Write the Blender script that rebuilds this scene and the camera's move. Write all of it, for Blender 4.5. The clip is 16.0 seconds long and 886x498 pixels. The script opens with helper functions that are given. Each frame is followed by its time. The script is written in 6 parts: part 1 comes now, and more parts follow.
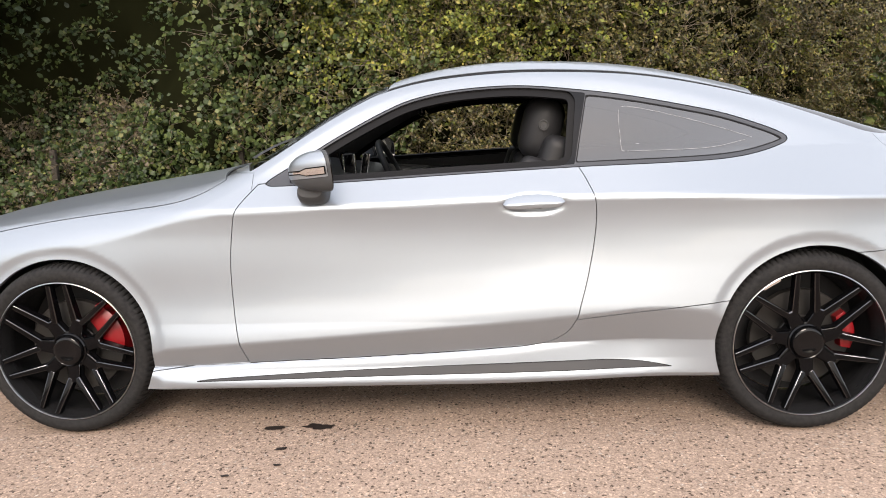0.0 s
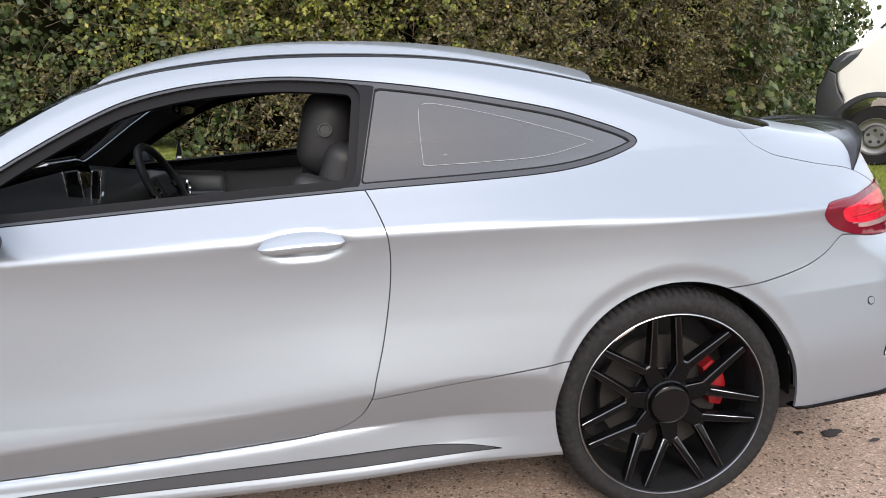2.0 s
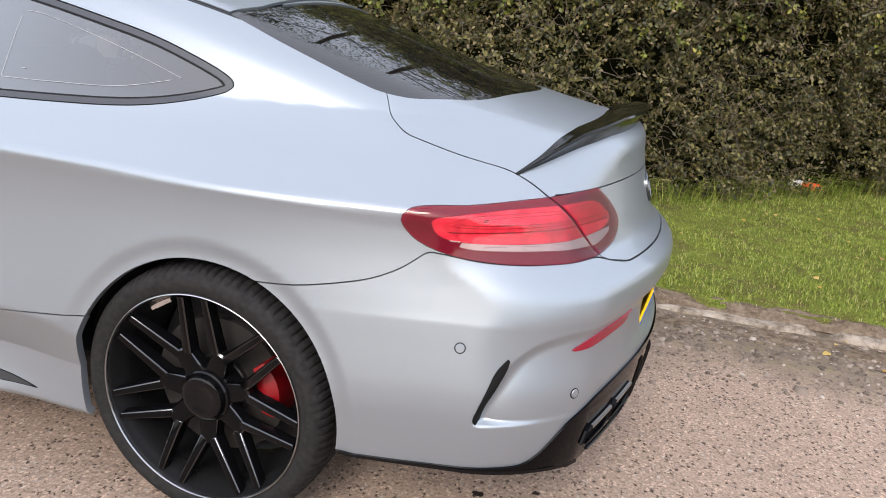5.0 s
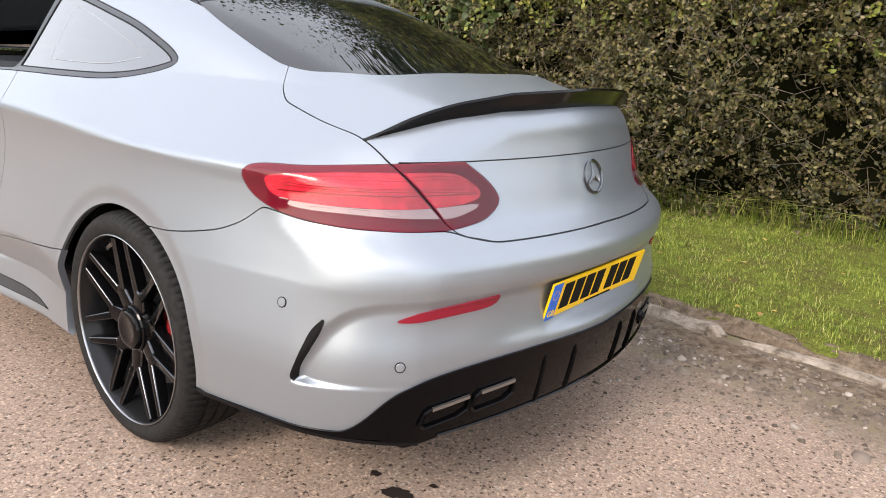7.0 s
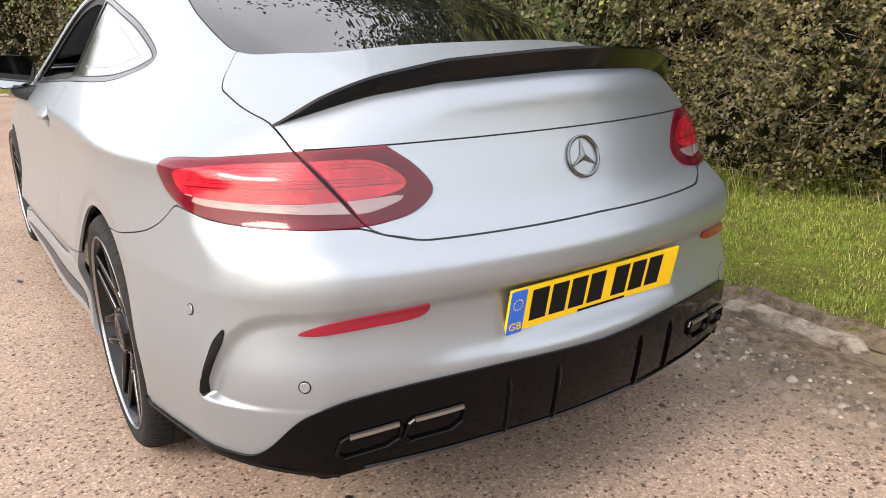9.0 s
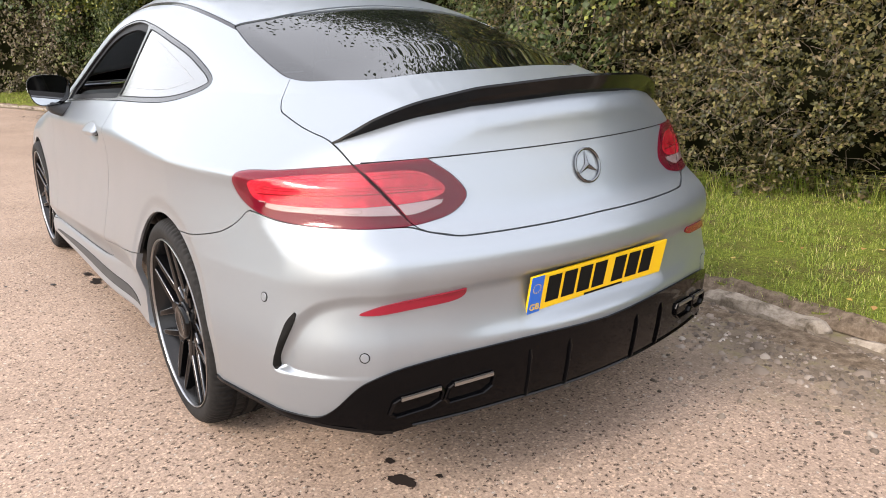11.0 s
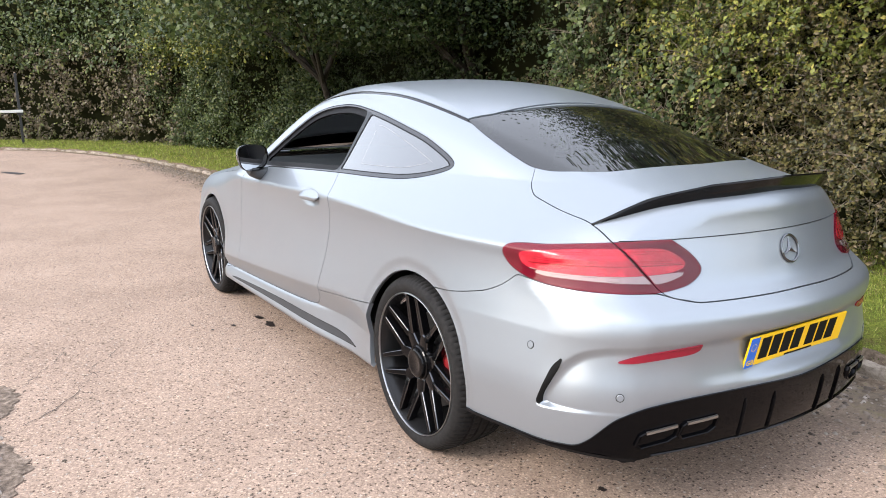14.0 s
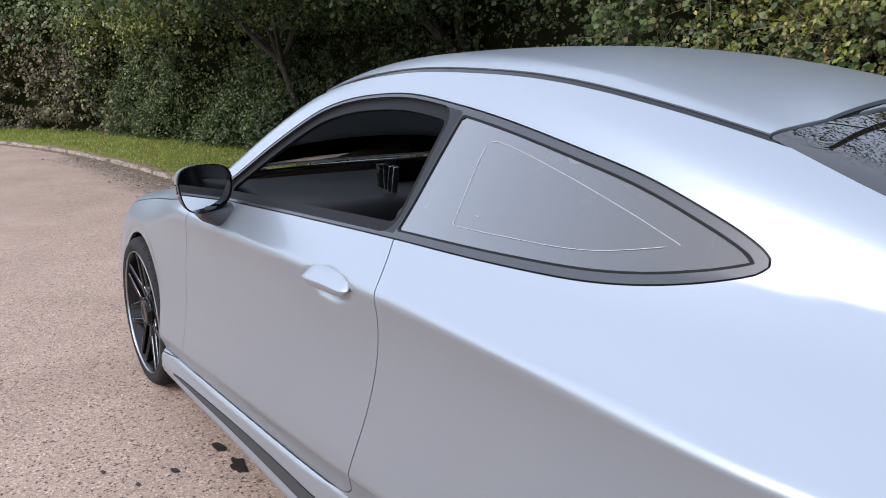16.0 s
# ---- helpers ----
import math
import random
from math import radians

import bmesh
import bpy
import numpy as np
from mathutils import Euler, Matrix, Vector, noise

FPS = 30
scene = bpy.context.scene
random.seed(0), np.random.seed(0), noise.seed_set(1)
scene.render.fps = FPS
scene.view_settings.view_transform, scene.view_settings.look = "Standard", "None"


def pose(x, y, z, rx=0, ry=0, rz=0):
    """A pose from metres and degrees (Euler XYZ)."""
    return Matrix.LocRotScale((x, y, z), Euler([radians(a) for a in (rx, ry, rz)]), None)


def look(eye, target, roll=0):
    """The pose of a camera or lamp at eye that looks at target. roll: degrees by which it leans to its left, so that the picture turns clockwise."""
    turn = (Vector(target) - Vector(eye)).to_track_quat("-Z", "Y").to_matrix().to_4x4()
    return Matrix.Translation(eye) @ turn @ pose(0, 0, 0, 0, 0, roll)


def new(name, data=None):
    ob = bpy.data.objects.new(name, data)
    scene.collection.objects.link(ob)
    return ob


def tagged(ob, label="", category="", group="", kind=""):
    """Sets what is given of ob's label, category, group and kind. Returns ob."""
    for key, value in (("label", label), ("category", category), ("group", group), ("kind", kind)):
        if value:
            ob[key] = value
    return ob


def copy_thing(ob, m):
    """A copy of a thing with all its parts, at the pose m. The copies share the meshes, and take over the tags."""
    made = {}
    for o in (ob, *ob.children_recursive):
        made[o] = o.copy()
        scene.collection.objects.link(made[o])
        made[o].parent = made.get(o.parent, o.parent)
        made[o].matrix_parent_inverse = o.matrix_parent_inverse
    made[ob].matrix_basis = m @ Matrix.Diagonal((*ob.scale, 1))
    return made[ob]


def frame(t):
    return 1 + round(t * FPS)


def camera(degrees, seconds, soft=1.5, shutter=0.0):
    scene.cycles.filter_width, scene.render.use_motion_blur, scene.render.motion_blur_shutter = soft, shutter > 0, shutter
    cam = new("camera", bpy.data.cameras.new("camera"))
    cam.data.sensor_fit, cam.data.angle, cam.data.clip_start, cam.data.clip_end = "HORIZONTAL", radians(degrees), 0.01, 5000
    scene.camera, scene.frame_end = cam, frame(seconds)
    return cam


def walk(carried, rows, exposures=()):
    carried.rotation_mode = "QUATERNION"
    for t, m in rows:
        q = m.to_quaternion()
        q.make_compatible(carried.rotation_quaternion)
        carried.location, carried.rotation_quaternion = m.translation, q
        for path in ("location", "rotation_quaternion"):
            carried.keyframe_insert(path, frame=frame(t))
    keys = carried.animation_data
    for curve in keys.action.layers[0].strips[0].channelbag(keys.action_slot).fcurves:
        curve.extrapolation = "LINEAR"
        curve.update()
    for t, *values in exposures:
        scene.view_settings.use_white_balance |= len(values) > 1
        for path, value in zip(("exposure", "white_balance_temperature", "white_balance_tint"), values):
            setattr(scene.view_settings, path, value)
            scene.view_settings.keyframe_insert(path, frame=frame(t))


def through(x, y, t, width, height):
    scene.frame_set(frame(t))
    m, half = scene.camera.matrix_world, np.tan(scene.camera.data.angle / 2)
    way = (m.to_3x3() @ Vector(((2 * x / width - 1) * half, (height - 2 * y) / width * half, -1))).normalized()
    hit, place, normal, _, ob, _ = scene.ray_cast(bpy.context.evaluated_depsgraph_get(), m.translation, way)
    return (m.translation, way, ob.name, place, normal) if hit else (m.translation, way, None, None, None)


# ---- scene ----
cam = camera(62.8, 16.0, 0.95)
PATH = [
    (0, (1.626, -3.493, 1.194), (1.52, -1.527, 0.844), -1.6),
    (0.5, (1.725, -3.222, 1.244), (1.679, -1.254, 0.891), -2.0),
    (1, (1.772, -2.945, 1.292), (1.845, -0.981, 0.925), -2.5),
    (1.5, (1.819, -2.802, 1.295), (1.982, -0.849, 0.896), -3.2),
    (2, (2.005, -2.718, 1.274), (2.195, -0.776, 0.835), -2.7),
    (2.5, (2.261, -2.64, 1.215), (2.442, -0.706, 0.737), -1.2),
    (3, (2.508, -2.508, 1.21), (2.66, -0.576, 0.713), 0.1),
    (3.5, (2.808, -2.388, 1.28), (2.868, -0.449, 0.792), 0.9),
    (4, (3.177, -2.345, 1.287), (3.065, -0.41, 0.797), 2.7),
    (4.5, (3.491, -2.233, 1.271), (3.164, -0.332, 0.742), 4.5),
    (5, (3.822, -2.221, 1.271), (3.289, -0.385, 0.684), 4.5),
    (7.5, (4.854, -1.599, 1.163), (3.506, -0.218, 0.636), 2.6),
    (8, (4.951, -1.424, 1.157), (3.49, -0.166, 0.627), 0.8),
    (8.5, (4.997, -1.258, 1.156), (3.452, -0.11, 0.614), -0.8),
    (9, (4.94, -1.135, 1.124), (3.341, -0.074, 0.56), -1.8),
    (11.5, (5.225, -1.665, 1.259), (3.656, -0.551, 0.714), -2.1),
    (12, (5.381, -1.982, 1.345), (3.798, -0.862, 0.855), -1.1),
    (12.5, (5.576, -2.119, 1.367), (3.98, -0.995, 0.931), -0.2),
    (13, (5.56, -2.191, 1.377), (3.959, -1.059, 0.981), 0.3),
    (13.5, (5.396, -2.257, 1.374), (3.777, -1.147, 0.988), -0.1),
    (14, (5.137, -2.162, 1.345), (3.479, -1.119, 0.938), -0.6),
    (14.5, (4.738, -1.986, 1.359), (3.058, -0.988, 0.932), -0.8),
    (15, (4.279, -1.848, 1.359), (2.612, -0.831, 0.926), -0.4),
    (15.5, (3.831, -1.688, 1.36), (2.199, -0.614, 0.931), -0.0),
    (16, (3.328, -1.591, 1.344), (1.75, -0.447, 0.898), -0.3),
]
walk(cam, [(t, look(eye, target, roll)) for t, eye, target, roll in PATH],
     [(0.0, 1.73, 7000, 15), (2.5, 1.56, 6450, 14), (5.0, 1.56, 6450, 14), (9.0, 1.88, 7150, 15), (12.5, 1.90, 6700, 14), (14.5, 1.85, 6400, 13), (15.2, 1.74, 6600, 13), (16.0, 1.46, 5980, 15)])

# ---- light ----
world = bpy.data.worlds.new("world")
scene.world = world
world.use_nodes = True
wn = world.node_tree
sky = wn.nodes.new("ShaderNodeTexSky")
sky.sky_type, sky.sun_disc = "NISHITA", False
sky.sun_elevation, sky.sun_rotation = radians(36), radians(178)
sky.air_density, sky.dust_density, sky.ozone_density = 1.4, 2.0, 1.0
# a thin even cloud veil over the clear sky
veil = wn.nodes.new("ShaderNodeMix")
veil.data_type = "RGBA"
veil.inputs[0].default_value, veil.inputs[7].default_value = 0.62, (5.4, 5.6, 5.9, 1)
wn.links.new(sky.outputs["Color"], veil.inputs[6])
wn.links.new(veil.outputs[2], wn.nodes["Background"].inputs["Color"])
wn.nodes["Background"].inputs["Strength"].default_value = 0.135
sun = new("sun", bpy.data.lights.new("sun", "SUN"))
sun.data.energy, sun.data.angle, sun.data.color = 0.9, radians(20), (1.0, 0.95, 0.87)
sun.matrix_world = look((0.3, -8.0, 5.8), (0, 0, 0))
scene.view_settings.exposure = 0.9


# ---- materials ----
def material(name, base, rough=0.5, metal=0.0, spec=0.5, coat=0.0):
    m = bpy.data.materials.new(name)
    m.use_nodes = True
    b = m.node_tree.nodes["Principled BSDF"]
    b.inputs["Base Color"].default_value = (*base, 1)
    b.inputs["Roughness"].default_value, b.inputs["Metallic"].default_value = rough, metal
    b.inputs["Specular IOR Level"].default_value = spec
    b.inputs["Coat Weight"].default_value, b.inputs["Coat Roughness"].default_value = coat, 0.03
    return m


def node(m, kind, **values):
    n = m.node_tree.nodes.new(kind)
    for key, value in values.items():
        n.inputs[key.replace("_", " ")].default_value = value
    return n


def link(m, a, out, b, into):
    m.node_tree.links.new(a.outputs[out], b.inputs[into])


def bsdf(m):
    return m.node_tree.nodes["Principled BSDF"]


def ramp(m, stops):
    n = m.node_tree.nodes.new("ShaderNodeValToRGB")
    while len(n.color_ramp.elements) < len(stops):
        n.color_ramp.elements.new(0.5)
    for e, (at, c) in zip(n.color_ramp.elements, stops):
        e.position, e.color = at, (*c, 1)
    return n


def coords(m, scale=1.0):
    c = m.node_tree.nodes.new("ShaderNodeTexCoord")
    g = m.node_tree.nodes.new("ShaderNodeMapping")
    g.inputs["Scale"].default_value = (scale, scale, scale) if not isinstance(scale, tuple) else scale
    link(m, c, "Object", g, "Vector")
    return g


def noise_tex(m, at, scale, detail=4.0, rough=0.55):
    n = node(m, "ShaderNodeTexNoise", Scale=scale, Detail=detail, Roughness=rough)
    link(m, at, "Vector", n, "Vector")
    return n


def bump(m, src, out, strength, distance):
    b = node(m, "ShaderNodeBump", Strength=strength, Distance=distance)
    link(m, src, out, b, "Height")
    link(m, b, "Normal", bsdf(m), "Normal")
    return b


def mix(m, fac, a, b, blend="MIX"):
    """fac, a, b: (node, output) or plain values; gives the node, its colour at output 2."""
    n = m.node_tree.nodes.new("ShaderNodeMix")
    n.data_type, n.blend_type = "RGBA", blend
    for k, v in ((0, fac), (6, a), (7, b)):
        if isinstance(v, tuple) and hasattr(v[0], "outputs"):
            m.node_tree.links.new(v[0].outputs[v[1]], n.inputs[k])
        else:
            n.inputs[k].default_value = v if k == 0 else (*v, 1)
    return n


# ---- car and road materials ----
paint = material("silver_paint", (0.38, 0.42, 0.47), 0.28, 0.70, 0.5, 0.35)
_at = coords(paint, 1.0)
_fl = noise_tex(paint, _at, 2200.0, 2.0)
_r = ramp(paint, [(0.3, (0.278, 0.307, 0.340)), (0.7, (0.305, 0.337, 0.372))])
link(paint, _fl, "Fac", _r, "Fac")
link(paint, _r, "Color", bsdf(paint), "Base Color")
_dust = noise_tex(paint, _at, 3.5, 6.0)
_dr = ramp(paint, [(0.35, (0.345, 0.345, 0.345)), (0.75, (0.375, 0.375, 0.375))])
link(paint, _dust, "Fac", _dr, "Fac")
link(paint, _dr, "Color", bsdf(paint), "Roughness")
gloss_black = material("gloss_black", (0.003, 0.003, 0.0035), 0.10, 0.0, 0.26)
diffuser_black = material("diffuser_black", (0.0015, 0.0015, 0.002), 0.06, 0.0, 0.14)
insert_black = material("insert_black", (0.026, 0.027, 0.030), 0.45, 0.0, 0.3)
trim_black = material("trim_black", (0.022, 0.023, 0.025), 0.42)
satin_trim = material("satin_trim", (0.062, 0.064, 0.069), 0.27, 0.6, 0.6)
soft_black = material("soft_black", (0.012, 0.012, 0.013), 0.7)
rubber_seal = material("rubber_seal", (0.006, 0.006, 0.007), 0.55, 0.0, 0.12)
cabin_black = material("cabin_black", (0.016, 0.016, 0.0175), 0.5, 0.0, 0.25)
# paler than black leather: glare over the dark cabin put into the colour
door_leather_glare = material("door_leather_glare", (0.15, 0.153, 0.16), 0.5, 0.0, 0.3)
mirror_plastic = material("mirror_plastic", (0.045, 0.047, 0.050), 0.5, 0.0, 0.35)
inner_grey = material("inner_grey", (0.075, 0.077, 0.080), 0.6, 0.0, 0.2)
cabin_grey = material("cabin_grey", (0.24, 0.25, 0.26), 0.4, 0.4)
# badge chrome, darkened: the hedge it mirrors is put into the base colour
darkened_chrome = material("darkened_chrome", (0.16, 0.165, 0.17), 0.18, 1.0)
pane_print = material("pane_print", (0.33, 0.335, 0.34), 0.5)
chrome = material("chrome", (0.75, 0.76, 0.77), 0.12, 1.0)
dull_metal = material("dull_metal", (0.30, 0.29, 0.28), 0.42, 1.0)
caliper_red = material("caliper_red", (0.19, 0.003, 0.006), 0.35, 0.0, 0.5, 0.2)
spoke_face = material("spoke_face", (0.003, 0.003, 0.0035), 0.12, 0.0, 0.12)
# brighter metal for the chamfers: sky glints on gloss black put into the colour
spoke_glint = material("spoke_glint", (0.085, 0.087, 0.092), 0.14, 1.0)
barrel_black = material("barrel_black", (0.016, 0.016, 0.017), 0.26, 0.4, 0.4)
lip_metal = material("lip_metal", (0.42, 0.42, 0.43), 0.28, 1.0)
disc_iron = material("disc_iron", (0.035, 0.033, 0.031), 0.5, 0.5)
lamp_dark = material("lamp_dark_red", (0.15, 0.010, 0.024), 0.06, 0.0, 0.22, 0.0)
lamp_red = material("lamp_red", (0.80, 0.020, 0.055), 0.22, 0.0, 0.5, 0.25)
_at = coords(lamp_red, 1.0)
_n = noise_tex(lamp_red, _at, 30.0, 3.0)
_r = ramp(lamp_red, [(0.35, (0.50, 0.008, 0.03)), (0.65, (0.80, 0.03, 0.065))])
link(lamp_red, _n, "Fac", _r, "Fac")
link(lamp_red, _r, "Color", bsdf(lamp_red), "Base Color")
lamp_deep = material("lamp_deep_red", (0.22, 0.005, 0.012), 0.15, 0.0, 0.5, 1.0)
lamp_line = material("lamp_line", (0.22, 0.16, 0.17), 0.3, 0.0, 0.5)
mirror_face = material("mirror_glass", (0.85, 0.87, 0.88), 0.02, 1.0)
lamp_clear = material("lamp_clear", (0.44, 0.38, 0.37), 0.25, 0.1, 0.5, 0.6)
plate_yellow = material("plate_yellow", (0.86, 0.52, 0.005), 0.4)
plate_blue = material("plate_blue", (0.01, 0.12, 0.55), 0.4)
ink = material("ink", (0.006, 0.006, 0.006), 0.6, 0.0, 0.12)
rubber = material("rubber", (0.020, 0.020, 0.021), 0.78, 0.0, 0.18)
_at = coords(rubber, 1.0)
_n = noise_tex(rubber, _at, 60.0, 5.0)
_r = ramp(rubber, [(0.3, (0.008, 0.008, 0.0085)), (0.75, (0.022, 0.021, 0.0205))])
link(rubber, _n, "Fac", _r, "Fac")
link(rubber, _r, "Color", bsdf(rubber), "Base Color")


def glazing(name, tint, rough=0.0, film=0.0, ior=1.52, sheen=0.0):
    m = bpy.data.materials.new(name)
    m.use_nodes = True
    t = m.node_tree
    t.nodes.remove(bsdf(m))
    tr, gl, fr, mx = (t.nodes.new("ShaderNode" + k) for k in ("BsdfTransparent", "BsdfGlossy", "Fresnel", "MixShader"))
    tr.inputs["Color"].default_value = (*tint, 1)
    gl.inputs["Roughness"].default_value = 0.015 + rough
    fr.inputs["IOR"].default_value = ior
    if sheen:
        # a coated pane: faint gloss head-on, strong at a slant
        lw, pw, ad = t.nodes.new("ShaderNodeLayerWeight"), t.nodes.new("ShaderNodeMath"), t.nodes.new("ShaderNodeMath")
        lw.inputs["Blend"].default_value = 0.5
        pw.operation, pw.inputs[1].default_value = "POWER", 1.25
        ad.operation, ad.use_clamp = "MULTIPLY_ADD", True
        ad.inputs[1].default_value, ad.inputs[2].default_value = sheen, 0.065
        t.links.new(lw.outputs["Facing"], pw.inputs[0])
        t.links.new(pw.outputs[0], ad.inputs[0])
        t.links.new(ad.outputs[0], mx.inputs["Fac"])
    else:
        link(m, fr, "Fac", mx, "Fac")
    if film:
        df, md = t.nodes.new("ShaderNodeBsdfDiffuse"), t.nodes.new("ShaderNodeMixShader")
        df.inputs["Color"].default_value = (0.46, 0.48, 0.50, 1)
        md.inputs[0].default_value = film
        t.links.new(tr.outputs[0], md.inputs[1])
        t.links.new(df.outputs[0], md.inputs[2])
        tr = md
    t.links.new(tr.outputs[0], mx.inputs[1])
    t.links.new(gl.outputs[0], mx.inputs[2])
    t.links.new(mx.outputs[0], t.nodes["Material Output"].inputs["Surface"])
    return m


clear_glass = glazing("clear_glass", (0.70, 0.74, 0.72))
dark_glass = glazing("dark_glass", (0.07, 0.074, 0.075), -0.013, 0.008, 2.0)
dusty_glass = glazing("dusty_glass", (0.14, 0.145, 0.145), 0.10, 0.05, 2.4, 0.68)

tarmac = material("tarmac", (0.3, 0.24, 0.2), 0.92, 0.0, 0.2)
_at = coords(tarmac, 1.0)
_big = noise_tex(tarmac, _at, 0.9, 8.0, 0.62)
_base = ramp(tarmac, [(0.28, (0.272, 0.202, 0.159)), (0.5, (0.335, 0.250, 0.198)), (0.75, (0.392, 0.297, 0.238))])
link(tarmac, _big, "Fac", _base, "Fac")
_mid = noise_tex(tarmac, _at, 110.0, 6.0, 0.75)
_midr = ramp(tarmac, [(0.3, (0.70, 0.69, 0.68)), (0.7, (1.27, 1.27, 1.26))])
link(tarmac, _mid, "Fac", _midr, "Fac")
_m0 = mix(tarmac, 1.0, (_base, "Color"), (_midr, "Color"), "MULTIPLY")
_grit = node(tarmac, "ShaderNodeTexVoronoi", Scale=150.0, Randomness=1.0)
link(tarmac, _at, "Vector", _grit, "Vector")
_gs = tarmac.node_tree.nodes.new("ShaderNodeSeparateColor")
link(tarmac, _grit, "Color", _gs, "Color")
_gr = ramp(tarmac, [(0.0, (0.80, 0.79, 0.78)), (0.5, (0.98, 0.98, 0.98)), (0.86, (1.08, 1.08, 1.08)), (1.0, (1.55, 1.53, 1.48))])
link(tarmac, _gs, "Blue", _gr, "Fac")
_m1 = mix(tarmac, 1.0, (_m0, 2), (_gr, "Color"), "MULTIPLY")
_vor = node(tarmac, "ShaderNodeTexVoronoi", Scale=58.0, Randomness=1.0)
_warp = mix(tarmac, 0.035, (_at, "Vector"), (_mid, "Color"), "ADD")
tarmac.node_tree.links.new(_warp.outputs[2], _vor.inputs["Vector"])
_size = ramp(tarmac, [(0.27, (1, 1, 1)), (0.33, (0, 0, 0))])
link(tarmac, _vor, "Distance", _size, "Fac")
_sep = tarmac.node_tree.nodes.new("ShaderNodeSeparateColor")
link(tarmac, _vor, "Color", _sep, "Color")
_pick = ramp(tarmac, [(0.42, (0.95, 0.95, 0.95)), (0.45, (0, 0, 0))])
link(tarmac, _sep, "Red", _pick, "Fac")
_dots = mix(tarmac, 1.0, (_size, "Color"), (_pick, "Color"), "MULTIPLY")
_pit = noise_tex(tarmac, _at, 105.0, 3.0, 0.6)
_pitr = ramp(tarmac, [(0.60, (0, 0, 0)), (0.68, (0.8, 0.8, 0.8))])
link(tarmac, _pit, "Fac", _pitr, "Fac")
_m1 = mix(tarmac, (_pitr, "Color"), (_m1, 2), (0.075, 0.057, 0.048))
_m2 = mix(tarmac, (_dots, 2), (_m1, 2), (0.060, 0.043, 0.035))
_pale = ramp(tarmac, [(0.86, (0, 0, 0)), (0.90, (0.7, 0.7, 0.7))])
link(tarmac, _sep, "Green", _pale, "Fac")
_dots2 = mix(tarmac, 1.0, (_size, "Color"), (_pale, "Color"), "MULTIPLY")
_m3 = mix(tarmac, (_dots2, 2), (_m2, 2), (0.62, 0.55, 0.48))
# dirt and moss gathered in the gutter along the kerb
_xyz = tarmac.node_tree.nodes.new("ShaderNodeSeparateXYZ")
link(tarmac, _at, "Vector", _xyz, "Vector")
_edge = node(tarmac, "ShaderNodeMath")
_edge.operation = "MULTIPLY_ADD"
link(tarmac, _big, "Fac", _edge, 0)
_edge.inputs[1].default_value = 1.5
link(tarmac, _xyz, "Y", _edge, 2)
_mr = node(tarmac, "ShaderNodeMapRange")
_mr.inputs["From Min"].default_value, _mr.inputs["From Max"].default_value = 1.35, 1.85
link(tarmac, _edge, 0, _mr, "Value")
_soil = ramp(tarmac, [(0.33, (0.085, 0.066, 0.046)), (0.52, (0.17, 0.132, 0.098)), (0.62, (0.17, 0.14, 0.085)), (0.72, (0.15, 0.145, 0.035))])
link(tarmac, noise_tex(tarmac, _at, 9.0, 8.0, 0.7), "Fac", _soil, "Fac")
_m4 = mix(tarmac, (_mr, "Result"), (_m3, 2), (_soil, "Color"))
tarmac.node_tree.links.new(_m4.outputs[2], bsdf(tarmac).inputs["Base Color"])
_hb = mix(tarmac, 0.75, (_mid, "Fac"), (_size, "Color"), "SUBTRACT")
_b = node(tarmac, "ShaderNodeBump", Strength=0.8, Distance=0.005)
tarmac.node_tree.links.new(_hb.outputs[2], _b.inputs["Height"])
link(tarmac, _b, "Normal", bsdf(tarmac), "Normal")

broken_road = material("broken_road", (0.2, 0.16, 0.13), 0.95, 0.0, 0.15)
_at = coords(broken_road, 1.0)
_n = noise_tex(broken_road, _at, 28.0, 8.0, 0.75)
_r = ramp(broken_road, [(0.34, (0.07, 0.055, 0.043)), (0.5, (0.19, 0.148, 0.118)), (0.62, (0.33, 0.265, 0.215)), (0.75, (0.42, 0.345, 0.285))])
link(broken_road, _n, "Fac", _r, "Fac")
link(broken_road, _r, "Color", bsdf(broken_road), "Base Color")
bump(broken_road, _n, "Fac", 1.0, 0.02)

stone = material("kerb_stone", (0.36, 0.33, 0.29), 0.9, 0.0, 0.2)
_at = coords(stone, 1.0)
_n = noise_tex(stone, _at, 14.0, 8.0, 0.7)
_r = ramp(stone, [(0.3, (0.06, 0.048, 0.032)), (0.42, (0.14, 0.112, 0.085)), (0.52, (0.25, 0.208, 0.166)), (0.75, (0.40, 0.345, 0.285))])
link(stone, _n, "Fac", _r, "Fac")
link(stone, _r, "Color", bsdf(stone), "Base Color")
bump(stone, _n, "Fac", 0.8, 0.01)

turf = material("turf", (0.1, 0.14, 0.03), 0.95, 0.0, 0.1)
_at = coords(turf, 1.0)
_n = noise_tex(turf, _at, 5.0, 8.0, 0.7)
_r = ramp(turf, [(0.30, (0.13, 0.10, 0.058)), (0.45, (0.13, 0.135, 0.036)), (0.58, (0.155, 0.19, 0.036)), (0.75, (0.25, 0.28, 0.06))])
link(turf, _n, "Fac", _r, "Fac")
_f = noise_tex(turf, _at, 75.0, 6.0, 0.75)
_fr = ramp(turf, [(0.32, (0.35, 0.34, 0.30)), (0.68, (1.55, 1.5, 1.4))])
link(turf, _f, "Fac", _fr, "Fac")
_m = mix(turf, 1.0, (_r, "Color"), (_fr, "Color"), "MULTIPLY")
turf.node_tree.links.new(_m.outputs[2], bsdf(turf).inputs["Base Color"])
